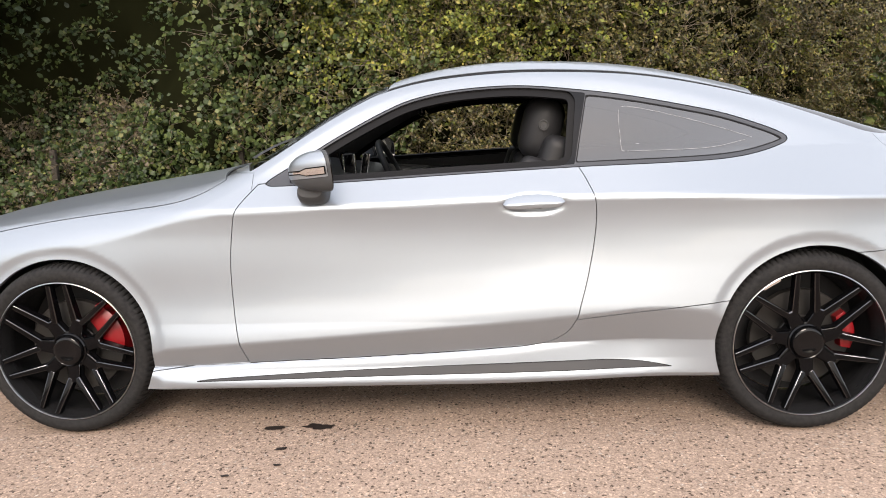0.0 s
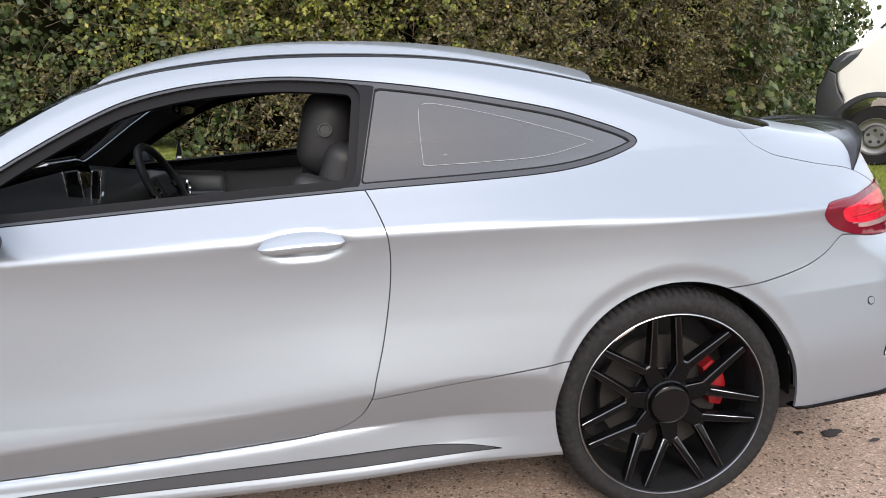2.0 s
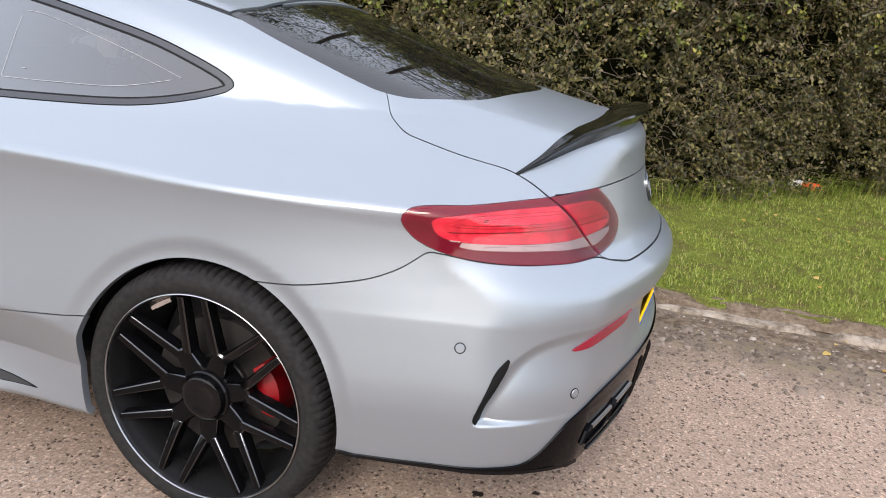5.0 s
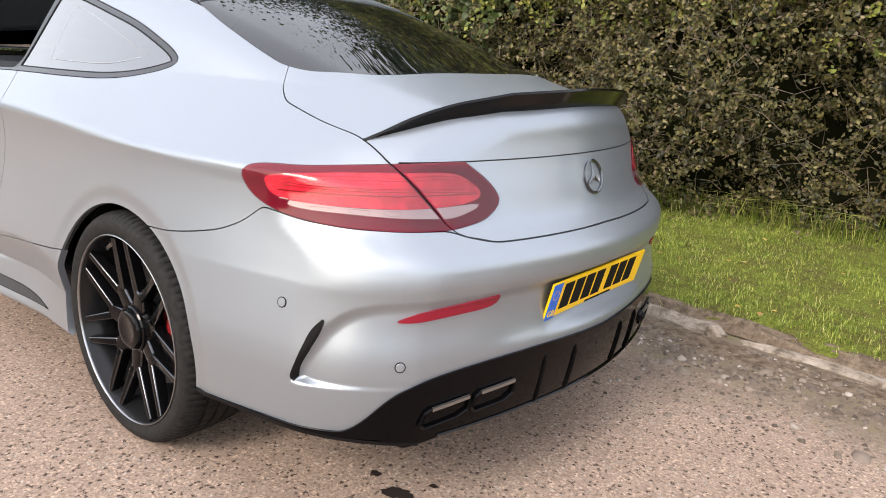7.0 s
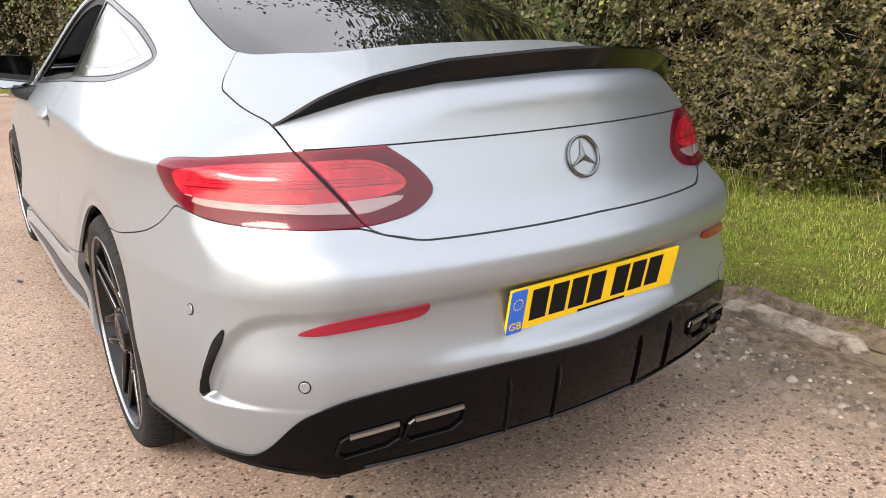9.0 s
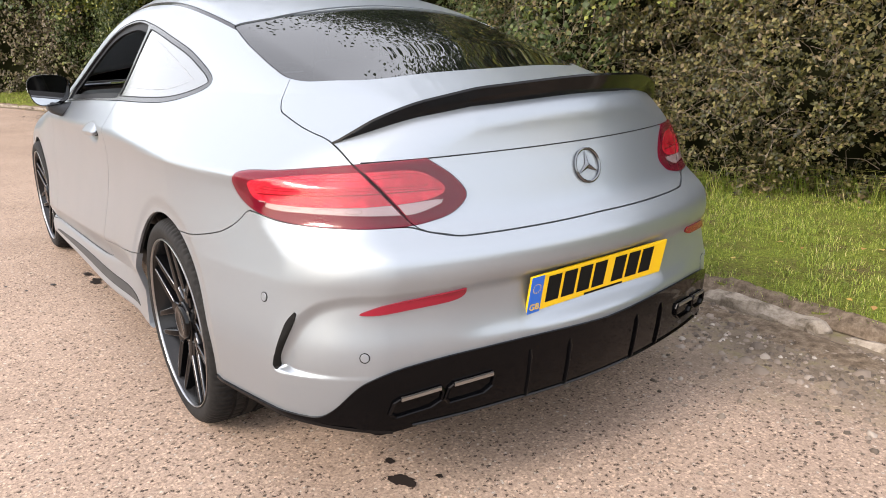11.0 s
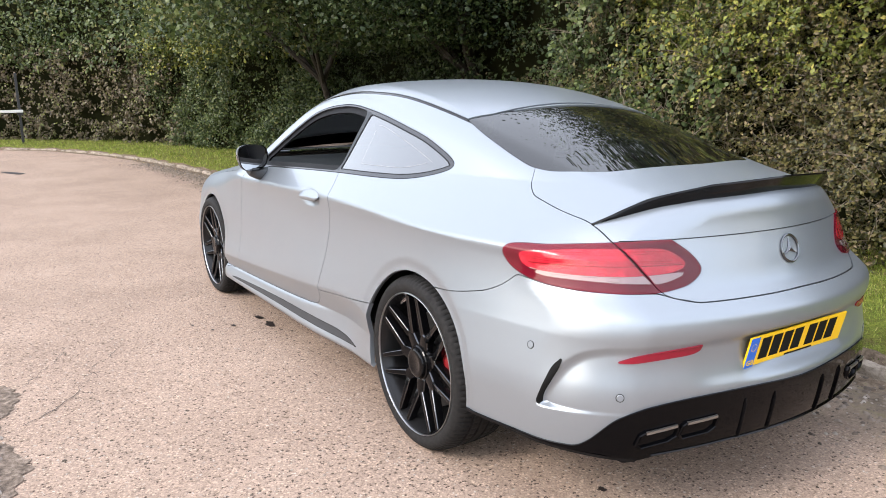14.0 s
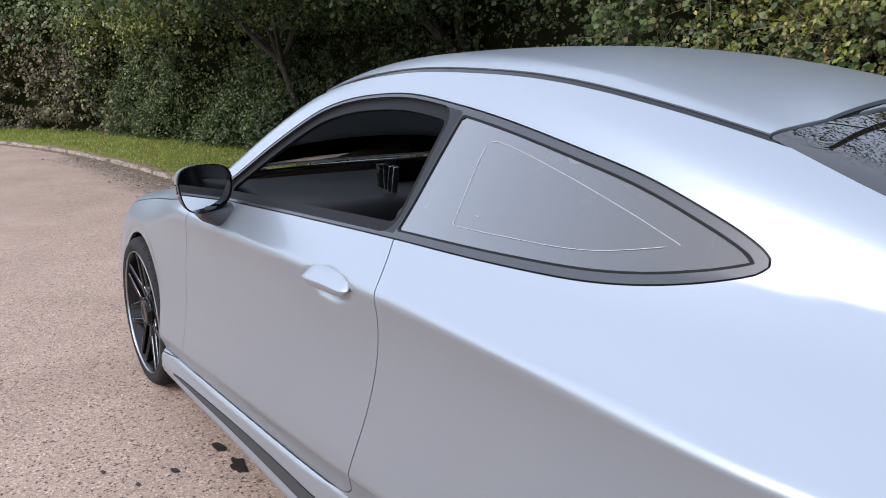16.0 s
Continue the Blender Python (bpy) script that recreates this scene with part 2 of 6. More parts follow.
bump(turf, _f, "Fac", 0.9, 0.02)


def leafy(name, stops, rough=0.45, through=0.25):
    """Leaf colour that differs from leaf to leaf."""
    m = material(name, stops[0][1], rough, 0.0, 0.35)
    g = m.node_tree.nodes.new("ShaderNodeNewGeometry")
    r = ramp(m, stops)
    link(m, g, "Random Per Island", r, "Fac")
    link(m, r, "Color", bsdf(m), "Base Color")
    t = m.node_tree.nodes.new("ShaderNodeBsdfTranslucent")
    link(m, r, "Color", t, "Color")
    mx = m.node_tree.nodes.new("ShaderNodeMixShader")
    mx.inputs[0].default_value = through
    m.node_tree.links.new(bsdf(m).outputs[0], mx.inputs[1])
    m.node_tree.links.new(t.outputs[0], mx.inputs[2])
    m.node_tree.links.new(mx.outputs[0], m.node_tree.nodes["Material Output"].inputs["Surface"])
    return m


hedge_leaf = leafy("hedge_leaf", [(0.0, (0.020, 0.021, 0.010)), (0.3, (0.054, 0.055, 0.017)), (0.55, (0.105, 0.097, 0.031)), (0.76, (0.185, 0.160, 0.054)), (0.87, (0.088, 0.061, 0.032)), (1.0, (0.27, 0.21, 0.11))])
brown_leaf = leafy("brown_leaf", [(0.0, (0.05, 0.042, 0.026)), (0.45, (0.12, 0.095, 0.06)), (0.75, (0.17, 0.135, 0.085)), (0.85, (0.11, 0.13, 0.04)), (1.0, (0.19, 0.20, 0.06))])
yellow_leaf = leafy("yellow_leaf", [(0.0, (0.05, 0.068, 0.014)), (0.4, (0.115, 0.14, 0.026)), (0.8, (0.22, 0.24, 0.042)), (1.0, (0.34, 0.28, 0.07))])
green_leaf = leafy("green_leaf", [(0.0, (0.024, 0.041, 0.014)), (0.5, (0.058, 0.086, 0.025)), (0.9, (0.118, 0.148, 0.046)), (1.0, (0.20, 0.18, 0.075))])
# darker copy of green_leaf; on the hedge below the tree it carries shade
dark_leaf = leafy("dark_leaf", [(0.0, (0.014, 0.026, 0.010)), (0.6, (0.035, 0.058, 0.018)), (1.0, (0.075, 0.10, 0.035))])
grass_blade = leafy("grass_blade", [(0.0, (0.075, 0.11, 0.016)), (0.4, (0.17, 0.235, 0.030)), (0.75, (0.30, 0.37, 0.055)), (0.92, (0.46, 0.46, 0.12)), (1.0, (0.55, 0.47, 0.25))], 0.6)
fallen_leaf = leafy("fallen_leaf", [(0.0, (0.40, 0.24, 0.05)), (0.5, (0.50, 0.36, 0.12)), (1.0, (0.30, 0.16, 0.06))], 0.6)
twig_bark = material("twig_bark", (0.17, 0.135, 0.10), 0.85)
pale_twig = material("pale_twig", (0.155, 0.125, 0.095), 0.85)
bark = material("bark", (0.045, 0.035, 0.025), 0.9)
_at = coords(bark, 1.0)
_n = noise_tex(bark, _at, 22.0, 6.0)
_r = ramp(bark, [(0.3, (0.014, 0.011, 0.008)), (0.7, (0.045, 0.036, 0.027))])
link(bark, _n, "Fac", _r, "Fac")
link(bark, _r, "Color", bsdf(bark), "Base Color")
# near-black colour that stands for the shade between the inner leaves
shade = material("hedge_depth_shade", (0.012, 0.013, 0.006), 1.0, 0.0, 0.0)


# ---- mesh helpers ----
def put(name, V, F, mat, parent=None, label="", normals=None, smooth=True):
    me = bpy.data.meshes.new(name)
    me.from_pydata(np.asarray(V, float).tolist(), [], [tuple(int(i) for i in f) for f in F])
    me.materials.append(mat)
    if smooth:
        me.shade_smooth()
    if normals is not None:
        me.normals_split_custom_set_from_vertices(np.asarray(normals, float).tolist())
    ob = new(name, me)
    ob.parent = parent
    return tagged(ob, label)


def part(name, bm, mat, parent=None, label="", smooth=False):
    me = bpy.data.meshes.new(name)
    bmesh.ops.recalc_face_normals(bm, faces=bm.faces)
    bm.to_mesh(me)
    bm.free()
    me.materials.append(mat)
    if smooth:
        me.shade_smooth()
        me.set_sharp_from_angle(angle=radians(35))
    ob = new(name, me)
    ob.parent = parent
    return tagged(ob, label)


def group_of(name, label, category, group="", kind="", at=(0, 0, 0)):
    ob = new(name)
    ob.location = at
    ob.empty_display_size = 0.1
    return tagged(ob, label, category, group, kind)


def slab(size, bevel=0.004, at=(0, 0, 0), turn=(0, 0, 0), segments=2):
    """A box with rounded edges, as a bmesh."""
    bm = bmesh.new()
    bmesh.ops.create_cube(bm, size=1, matrix=Matrix.Diagonal((*size, 1)))
    if bevel:
        bmesh.ops.bevel(bm, geom=bm.edges[:], offset=bevel, segments=segments, affect="EDGES", profile=0.5)
    bmesh.ops.transform(bm, matrix=pose(*at, *turn), verts=bm.verts)
    return bm


def merge(*bms):
    out = bmesh.new()
    for b in bms:
        me = bpy.data.meshes.new("tmp")
        b.to_mesh(me)
        b.free()
        out.from_mesh(me)
        bpy.data.meshes.remove(me)
    return out


def lathe(profile, steps=96, closed=False):
    """A profile of (radius, depth) turned about the y axis; depth along y. Returns verts and quads."""
    pr = np.array(profile, float)
    a = np.linspace(0, 2 * np.pi, steps, endpoint=False)
    V = np.stack([np.outer(np.cos(a), pr[:, 0]), np.tile(pr[:, 1], (steps, 1)), np.outer(np.sin(a), pr[:, 0])], -1).reshape(-1, 3)
    n = len(pr)
    F = []
    for i in range(steps):
        j = (i + 1) % steps
        for k in range(n if closed else n - 1):
            l = (k + 1) % n
            F.append((i * n + k, j * n + k, j * n + l, i * n + l))
    return V, F


def lathe_bm(profile, steps=96, closed=False):
    V, F = lathe(profile, steps, closed)
    bm = bmesh.new()
    vs = [bm.verts.new(v) for v in V]
    for f in F:
        bm.faces.new([vs[i] for i in f])
    bmesh.ops.remove_doubles(bm, verts=bm.verts, dist=1e-6)
    return bm


def loop(points, n=16):
    """A smooth closed outline through control points (Catmull-Rom); a point given twice in a row is a corner."""
    p = np.array(points, float)
    out = []
    for i in range(len(p)):
        a, b, c, d = p[i - 1], p[i], p[(i + 1) % len(p)], p[(i + 2) % len(p)]
        if np.allclose(b, c):
            continue
        if np.allclose(a, b):
            a = 2 * b - c
        if np.allclose(c, d):
            d = 2 * c - b
        h = np.linalg.norm(c - b)
        m1 = (c - a) / (np.linalg.norm(c - b) + np.linalg.norm(b - a)) * h
        m2 = (d - b) / (np.linalg.norm(d - c) + np.linalg.norm(c - b)) * h
        s = np.linspace(0, 1, n, endpoint=False)[:, None]
        out.append(b * (1 + 2 * s) * (1 - s) ** 2 + m1 * s * (1 - s) ** 2 + c * s * s * (3 - 2 * s) + m2 * s * s * (s - 1))
    return np.concatenate(out)


def inside(poly, pts, reach=0.08):
    """Signed distance to a closed outline: above zero inside."""
    lo, hi = poly.min(0) - reach, poly.max(0) + reach
    near = np.all((pts > lo) & (pts < hi), 1)
    out = np.full(len(pts), -reach)
    q = pts[near]
    a, b = poly, np.roll(poly, -1, 0)
    best, odd = np.full(len(q), 1e9), np.zeros(len(q), bool)
    for (ax, ay), (bx, by) in zip(a, b):
        ex, ey = bx - ax, by - ay
        s = np.clip(((q[:, 0] - ax) * ex + (q[:, 1] - ay) * ey) / (ex * ex + ey * ey + 1e-15), 0, 1)
        best = np.minimum(best, (q[:, 0] - ax - s * ex) ** 2 + (q[:, 1] - ay - s * ey) ** 2)
        cross = (ay > q[:, 1]) != (by > q[:, 1])
        if ey:
            odd ^= cross & (q[:, 0] < ex * (q[:, 1] - ay) / ey + ax)
    out[near] = np.where(odd, 1, -1) * np.sqrt(best)
    return out


def clip(m, field):
    """Keeps the part of a sheet (verts, normals, triangles) where field(verts) is above zero, cut cleanly."""
    V, N, T = m
    f = field(V)
    pos = f >= 0
    k = pos[T].sum(1)
    some = (k == 1) | (k == 2)
    cut, kk = T[some], k[some]
    lone = np.argmax(pos[cut] == (kk == 1)[:, None], 1)
    a, b, c = cut[np.arange(len(cut))[:, None], (lone[:, None] + [0, 1, 2]) % 3].T
    e = np.sort(np.concatenate([np.stack([a, b], 1), np.stack([a, c], 1)]), 1) if len(cut) else np.zeros((0, 2), int)
    u, inv = np.unique(e, axis=0, return_inverse=True)
    inv = inv.ravel()
    t = (f[u[:, 0]] / (f[u[:, 0]] - f[u[:, 1]]))[:, None]
    V2 = np.concatenate([V, V[u[:, 0]] + t * (V[u[:, 1]] - V[u[:, 0]])])
    N2 = np.concatenate([N, N[u[:, 0]] + t * (N[u[:, 1]] - N[u[:, 0]])])
    ab, ac = inv[: len(cut)] + len(V), inv[len(cut) :] + len(V)
    one = kk == 1
    T2 = np.concatenate([T[k == 3], np.stack([a, ab, ac], 1)[one], np.stack([ab, b, c], 1)[~one], np.stack([ab, c, ac], 1)[~one]])
    used, idx = np.unique(T2, return_inverse=True)
    return V2[used], N2[used], idx.reshape(-1, 3)


def mirrored(m):
    V, N, T = m
    return V * (1, -1, 1), N * (1, -1, 1), T[:, ::-1]


def joined(*ms):
    V, N, T, n = [], [], [], 0
    for v, nn, t in ms:
        V.append(v), N.append(nn), T.append(t + n)
        n += len(v)
    return np.concatenate(V), np.concatenate(N), np.concatenate(T)


def sheet(name, m, mat, parent, label="", lift=0.0, rim=0.008):
    """A panel of the body: the sheet, lifted along its normals, with an edge turned inwards."""
    V, N, T = m
    V = V + lift * N
    if rim and len(T):
        e = np.concatenate([T[:, [0, 1]], T[:, [1, 2]], T[:, [2, 0]]])
        key = np.sort(e, 1)
        _, first, count = np.unique(key, axis=0, return_index=True, return_counts=True)
        b = e[first[count == 1]]
        b = b[np.abs(V[b, 1]).max(1) > 1e-4]
        n = len(V)
        w = np.cross(V[b[:, 1]] - V[b[:, 0]], N[b[:, 0]])
        w /= np.linalg.norm(w, axis=1)[:, None] + 1e-9
        V3 = np.concatenate([V[b[:, 0]], V[b[:, 1]], V[b[:, 1]] - rim * N[b[:, 1]], V[b[:, 0]] - rim * N[b[:, 0]]])
        k = np.arange(len(b))
        m4 = len(b)
        T3 = np.concatenate([np.stack([n + k + m4, n + k, n + k + 3 * m4], 1), np.stack([n + k + m4, n + k + 3 * m4, n + k + 2 * m4], 1)])
        V, N, T = np.concatenate([V, V3]), np.concatenate([N, np.tile(w, (4, 1))]), np.concatenate([T, T3])
    return put(name, V, T, mat, parent, label, normals=N)


# ---- body shape ----
def curve(xs, ys, soft=0.0):
    """A smooth function through a few stations (monotone cubic, softened by a running mean)."""
    xs, ys = np.array(xs, float), np.array(ys, float)
    h, d = np.diff(xs), np.diff(ys) / np.diff(xs)
    m = np.r_[d[0], np.where(d[:-1] * d[1:] > 0, 2 * d[:-1] * d[1:] / (d[:-1] + d[1:] + 1e-12), 0), d[-1]]
    gx = np.linspace(xs[0] - 0.3, xs[-1] + 0.3, 1600)
    k = np.clip(np.searchsorted(xs, gx) - 1, 0, len(xs) - 2)
    s = (gx - xs[k]) / h[k]
    gy = ys[k] * (1 + 2 * s) * (1 - s) ** 2 + h[k] * m[k] * s * (1 - s) ** 2 + ys[k + 1] * s * s * (3 - 2 * s) + h[k] * m[k + 1] * s * s * (s - 1)
    gy = np.where(gx < xs[0], ys[0] + m[0] * (gx - xs[0]), np.where(gx > xs[-1], ys[-1] + m[-1] * (gx - xs[-1]), gy))
    if soft:
        n = max(1, int(soft / (gx[1] - gx[0])))
        w = np.hanning(2 * n + 1)
        gy = np.convolve(np.pad(gy, n, mode="reflect", reflect_type="odd"), w / w.sum(), "valid")
    return lambda v: np.interp(v, gx, gy)


def both(a, b, r):
    """The round intersection of two fields, with the edge's radius."""
    return np.minimum(-r, np.maximum(a, b)) + np.hypot(np.maximum(a + r, 0), np.maximum(b + r, 0))


HUB_F, HUB_R, HUB_Z = 0.0, 2.84, 0.329
half_width = curve([-0.8, -0.4, 0.0, 0.5, 1.2, 2.0, 2.5, 2.84, 3.15, 3.5, 3.9], [0.775, 0.843, 0.868, 0.872, 0.876, 0.880, 0.886, 0.889, 0.868, 0.800, 0.71], 0.25)
flank = curve([0.15, 0.40, 0.45, 0.50, 0.57, 0.65, 0.72, 0.77, 0.82, 0.86, 1.0], [-0.002, 0.008, 0.003, -0.007, -0.0215, -0.0355, -0.0432, -0.0455, -0.0442, -0.040, -0.02], 0.03)
shoulder = curve([0.78, 0.86, 0.93, 0.985, 1.06, 1.15, 1.25, 1.33, 1.45], [0.947, 0.866, 0.807, 0.762, 0.717, 0.668, 0.610, 0.555, 0.450], 0.05)
house = curve([-0.8, 0.4, 1.0, 1.6, 2.1, 2.5, 2.8, 3.1, 3.4, 3.9], [0.03, 0.02, 0.0, 0.0, 0.0, -0.03, -0.075, -0.112, -0.13, -0.17], 0.25)
crease_z = curve([-0.6, 0.26, 1.1, 2.05, 2.5, 2.92, 3.26, 3.9], [0.79, 0.822, 0.848, 0.870, 0.869, 0.862, 0.846, 0.80], 0.3)
tuck = curve([0.1, 0.27, 0.40, 0.6], [0.780, 0.846, 0.899, 0.975], 0.03)
spine = curve([-0.85, -0.6, 0.0, 0.45, 0.66, 0.99, 1.264, 1.526, 1.78, 2.03, 2.275, 2.515, 2.816, 3.1, 3.28, 3.5, 3.74, 3.9], [0.67, 0.80, 0.91, 0.978, 1.035, 1.225, 1.350, 1.404, 1.420, 1.414, 1.392, 1.350, 1.275, 1.186, 1.127, 1.072, 1.026, 0.997], 0.16)
crown = curve([-0.8, 0.4, 0.9, 1.6, 2.4, 2.8, 3.2, 3.6, 3.9], [0.10, 0.10, 0.13, 0.12, 0.20, 0.25, 0.24, 0.24, 0.24], 0.3)
tail = curve([0.155, 0.255, 0.365, 0.462, 0.532, 0.592, 0.647, 0.682, 0.712, 0.752, 0.832, 0.912, 0.962, 1.032], [3.8, 3.845, 3.868, 3.878, 3.873, 3.88, 3.896, 3.896, 3.868, 3.823, 3.796, 3.776, 3.77, 3.77], 0.03)
bow = curve([0.2, 0.45, 0.62, 0.74, 0.95], [0.30, 0.35, 0.38, 0.45, 0.50], 0.1)
nose = curve([0.15, 0.3, 0.5, 0.62, 0.75], [-0.70, -0.78, -0.80, -0.79, -0.74], 0.1)


scoop = curve([0.36, 0.40, 0.446, 0.478, 0.545, 0.59, 0.61], [0.325, 0.332, 0.348, 0.367, 0.410, 0.475, 0.55], 0.01)


scoop_top = curve([0.325, 0.348, 0.367, 0.410, 0.475, 0.55, 0.70, 0.85, 1.3], [0.36, 0.446, 0.478, 0.545, 0.588, 0.603, 0.610, 0.613, 0.614], 0.01)
scoop_deep = curve([0.3, 0.36, 0.42, 0.50, 0.60, 0.80, 1.0, 1.3], [0.036, 0.036, 0.030, 0.020, 0.014, 0.010, 0.008, 0.008])


door_crease = curve([0.0, 0.35, 0.70, 1.20, 1.70, 1.99, 2.35, 2.84], [0.328, 0.334, 0.352, 0.386, 0.423, 0.447, 0.484, 0.530], 0.06)
skirt_top = curve([0.0, 0.35, 0.72, 1.295, 1.69, 1.90, 2.2, 2.84], [0.256, 0.258, 0.270, 0.292, 0.317, 0.333, 0.343, 0.345], 0.10)
skirt_edge = curve([0.0, 0.51, 1.07, 1.555, 2.12, 2.34, 2.84], [0.182, 0.187, 0.194, 0.200, 0.213, 0.219, 0.224])
skirt_foot = curve([0.0, 0.4, 1.6, 2.33, 2.84], [0.172, 0.174, 0.184, 0.203, 0.208])


def shell(x, y, z):
    """The car body as a field: below zero inside."""
    y = np.abs(y)
    arch = np.minimum(np.hypot(x - HUB_F, z - HUB_Z), np.hypot(x - HUB_R, z - HUB_Z))
    ease = lambda s: np.clip(s, 0, 1) ** 2 * (3 - 2 * np.clip(s, 0, 1))
    lip = -0.006 * ease((0.412 - arch) / 0.04)
    near = np.minimum(np.abs(x - HUB_F), np.abs(x - HUB_R))
    swell = np.exp(-((near / 0.66) ** 2)) * ease((z - 0.36) / 0.30) * ease((0.88 - z) / 0.22)
    sill = 0.05 * np.clip(0.43 - z, 0, 0.10) * np.clip((x - 0.25) / 0.25, 0, 1) * np.clip((2.55 - x) / 0.25, 0, 1)
    shift = (0.43 - np.maximum(0.352, np.minimum(door_crease(x), 0.44))) * ease((x - 0.1) / 0.3) * ease((0.74 - z) / 0.26)
    low = half_width(x) + flank(z + shift) + sill + lip + 0.011 * swell - 0.018 * np.clip((x - 2.9) / 0.45, 0, 1) * np.clip((z - 0.62) / 0.2, 0, 1)
    high = half_width(x) - 0.895 - 0.004 * np.clip((x - 2.9) / 0.45, 0, 1) + house(x) * np.clip((z - 0.84) / 0.2, 0, 1) ** 1.0 + shoulder(z + 0.855 - crease_z(x))
    side = both(y - low, (y - high) * 0.8, 0.012 + 0.07 * ease((0.70 - x) / 0.7))
    foot = half_width(x) - 0.895 + tuck(0.265 + (z - 0.265) * 0.745) + 0.036 + np.clip((x - 3.0) / 0.2, 0, 1) * 0.05
    # between the wheels: a crease, a face leaning in under it, then the flared skirt
    zc, zf, zm = door_crease(x), skirt_top(x), skirt_edge(x)
    free = ease((x - 0.20) / 0.15) * ease((HUB_R - x - 0.28) / 0.40)
    d, e = np.maximum(zf - z, 0), np.maximum(zm - z, 0)
    wedge = half_width(x) + flank(zc + (0.43 - np.maximum(0.352, np.minimum(zc, 0.44))) * ease((x - 0.1) / 0.3)) + 0.05 * np.clip(0.43 - zc, 0, 0.10) + 0.022 * (1 - free)
    wedge = wedge - (0.24 + 0.18 * free) * (zc - np.maximum(z, zf)) + (0.19 + 0.03 * np.clip((x - 1.8) / 0.4, 0, 1)) * np.clip((2.60 - x) / 0.4, 0.3, 1) * d * d / (d + 0.02) + 0.013 * (1 - np.exp(-d / 0.008)) * np.clip((2.1 - x) / 0.4, 0, 1) + 0.17 * np.clip(zm + 0.055 - z, 0, 0.045) * np.clip((2.5 - x) / 0.5, 0, 1) - 1.0 * e * e / (e + 0.006)
    foot = np.where((x > HUB_F) & (x < HUB_R), wedge, foot)
    side = both(side, (y - foot) * 0.95, 0.004)
    back = x - tail(z) + bow(z) * y * y
    top = (z - spine(x) + crown(x) * y * y) * 0.93
    front = nose(z) - x + 0.45 * y * y
    body = both(side, top, 0.05 + 0.015 * np.clip((x - 2.2) / 1.0, 0, 1) + 0.07 * ease((0.75 - x) / 0.6))
    body = both(body, back, 0.05 + 0.105 * np.clip((y - 0.3) / 0.35, 0, 1))
    body = both(body, front, 0.12)
    # hollows: door handle, number plate, side scoops
    hollow = 0.013 * np.exp(-(np.clip(np.hypot((x - 1.820) / 0.108, (z - 0.8585) / 0.034), 0, 3) ** 5))
    plate = np.exp(-((y / 0.42) ** 10)) * np.exp(-(((z - 0.543) / 0.072) ** 6)) * (x > 3.5) * (0.010 + 0.37 * np.maximum(0, 0.078 - y * y))
    u = np.arctan2(x - 3.15, y + 1e-9) * 0.8
    w, v = np.maximum(u - scoop(np.clip(z, 0.36, 0.61)), 0), np.maximum(scoop_top(u) - z, 0)
    d = w * v / (np.hypot(w, v) + 1e-9)
    cave = scoop_deep(u) * ease(d / 0.032) * np.exp(-d / 0.075) * np.clip((z - 0.393) / 0.010, 0, 1) * (x > 3.2)
    return body + hollow * (y > 0.6) + plate + cave


# ---- the ground ----
def along(points, step):
    """Points at even steps along a smooth open line, with its leftward normals."""
    p = np.array(points, float)
    s = np.r_[0, np.cumsum(np.linalg.norm(np.diff(p, axis=0), axis=1))]
    cx, cy = curve(s, p[:, 0], 1.0), curve(s, p[:, 1], 1.0)
    t = np.arange(0, s[-1], step)
    q = np.stack([cx(t), cy(t)], 1)
    d = np.gradient(q, axis=0)
    d /= np.linalg.norm(d, axis=1)[:, None]
    return t, q, np.stack([-d[:, 1], d[:, 0]], 1)


KERB = [(14, 1.1), (7, 1.33), (4.5, 1.39), (3.4, 1.41), (2, 1.41), (-4, 1.43), (-8, 1.40), (-12, 1.11), (-14.3, 0.78), (-16, 0.35), (-18.4, -0.45), (-20.2, -2.1), (-23, -5.2), (-27, -10.5), (-31, -18)]
HEDGE = [(13, 13.5), (9.5, 9.8), (7.5, 7.5), (6.3, 5.7), (5.1, 4.6), (4.4, 4.0), (3.3, 3.5), (2, 3.35), (0, 3.25), (-4, 3.25), (-10, 3.45), (-13, 3.3), (-16.4, 2.7), (-19, 1.8), (-22, 0.4), (-26, -3), (-31, -9), (-36, -18)]
kt, kq, kn = along(KERB, 0.25)
ht, hq, hn = along(HEDGE, 0.25)

bm = bmesh.new()
bmesh.ops.create_grid(bm, x_segments=60, y_segments=60, size=400)
tagged(part("ground", bm, tarmac), "pinkish-beige worn tarmac with dark pits and loose chippings", "road", "", "structure")

# the verge: from the kerb to beyond the hedge, a little higher than the road
rows = []
for (x, y), (nx, ny) in zip(kq, kn):
    rows.append([(x - nx * w, y - ny * w, z) for w, z in ((0.06, 0.02), (0.10, 0.045), (0.4, 0.06), (1.2, 0.075), (2.5, 0.09), (6, 0.12), (14, 0.15), (40, 0.2))])
V = np.array(rows).reshape(-1, 3)
n = 8
F = [(i * n + k, i * n + k + 1, (i + 1) * n + k + 1, (i + 1) * n + k) for i in range(len(rows) - 1) for k in range(n - 1)]
tagged(put("verge", V, F, turf), "mossy earth verge under short grass beside the road", "ground", "", "structure")


# ---- the car: one shell, cut into its panels ----
car = group_of("car", "silver two-door coupe with black wheels parked beside a kerb", "car", "", "", (0, 0, 0.022))


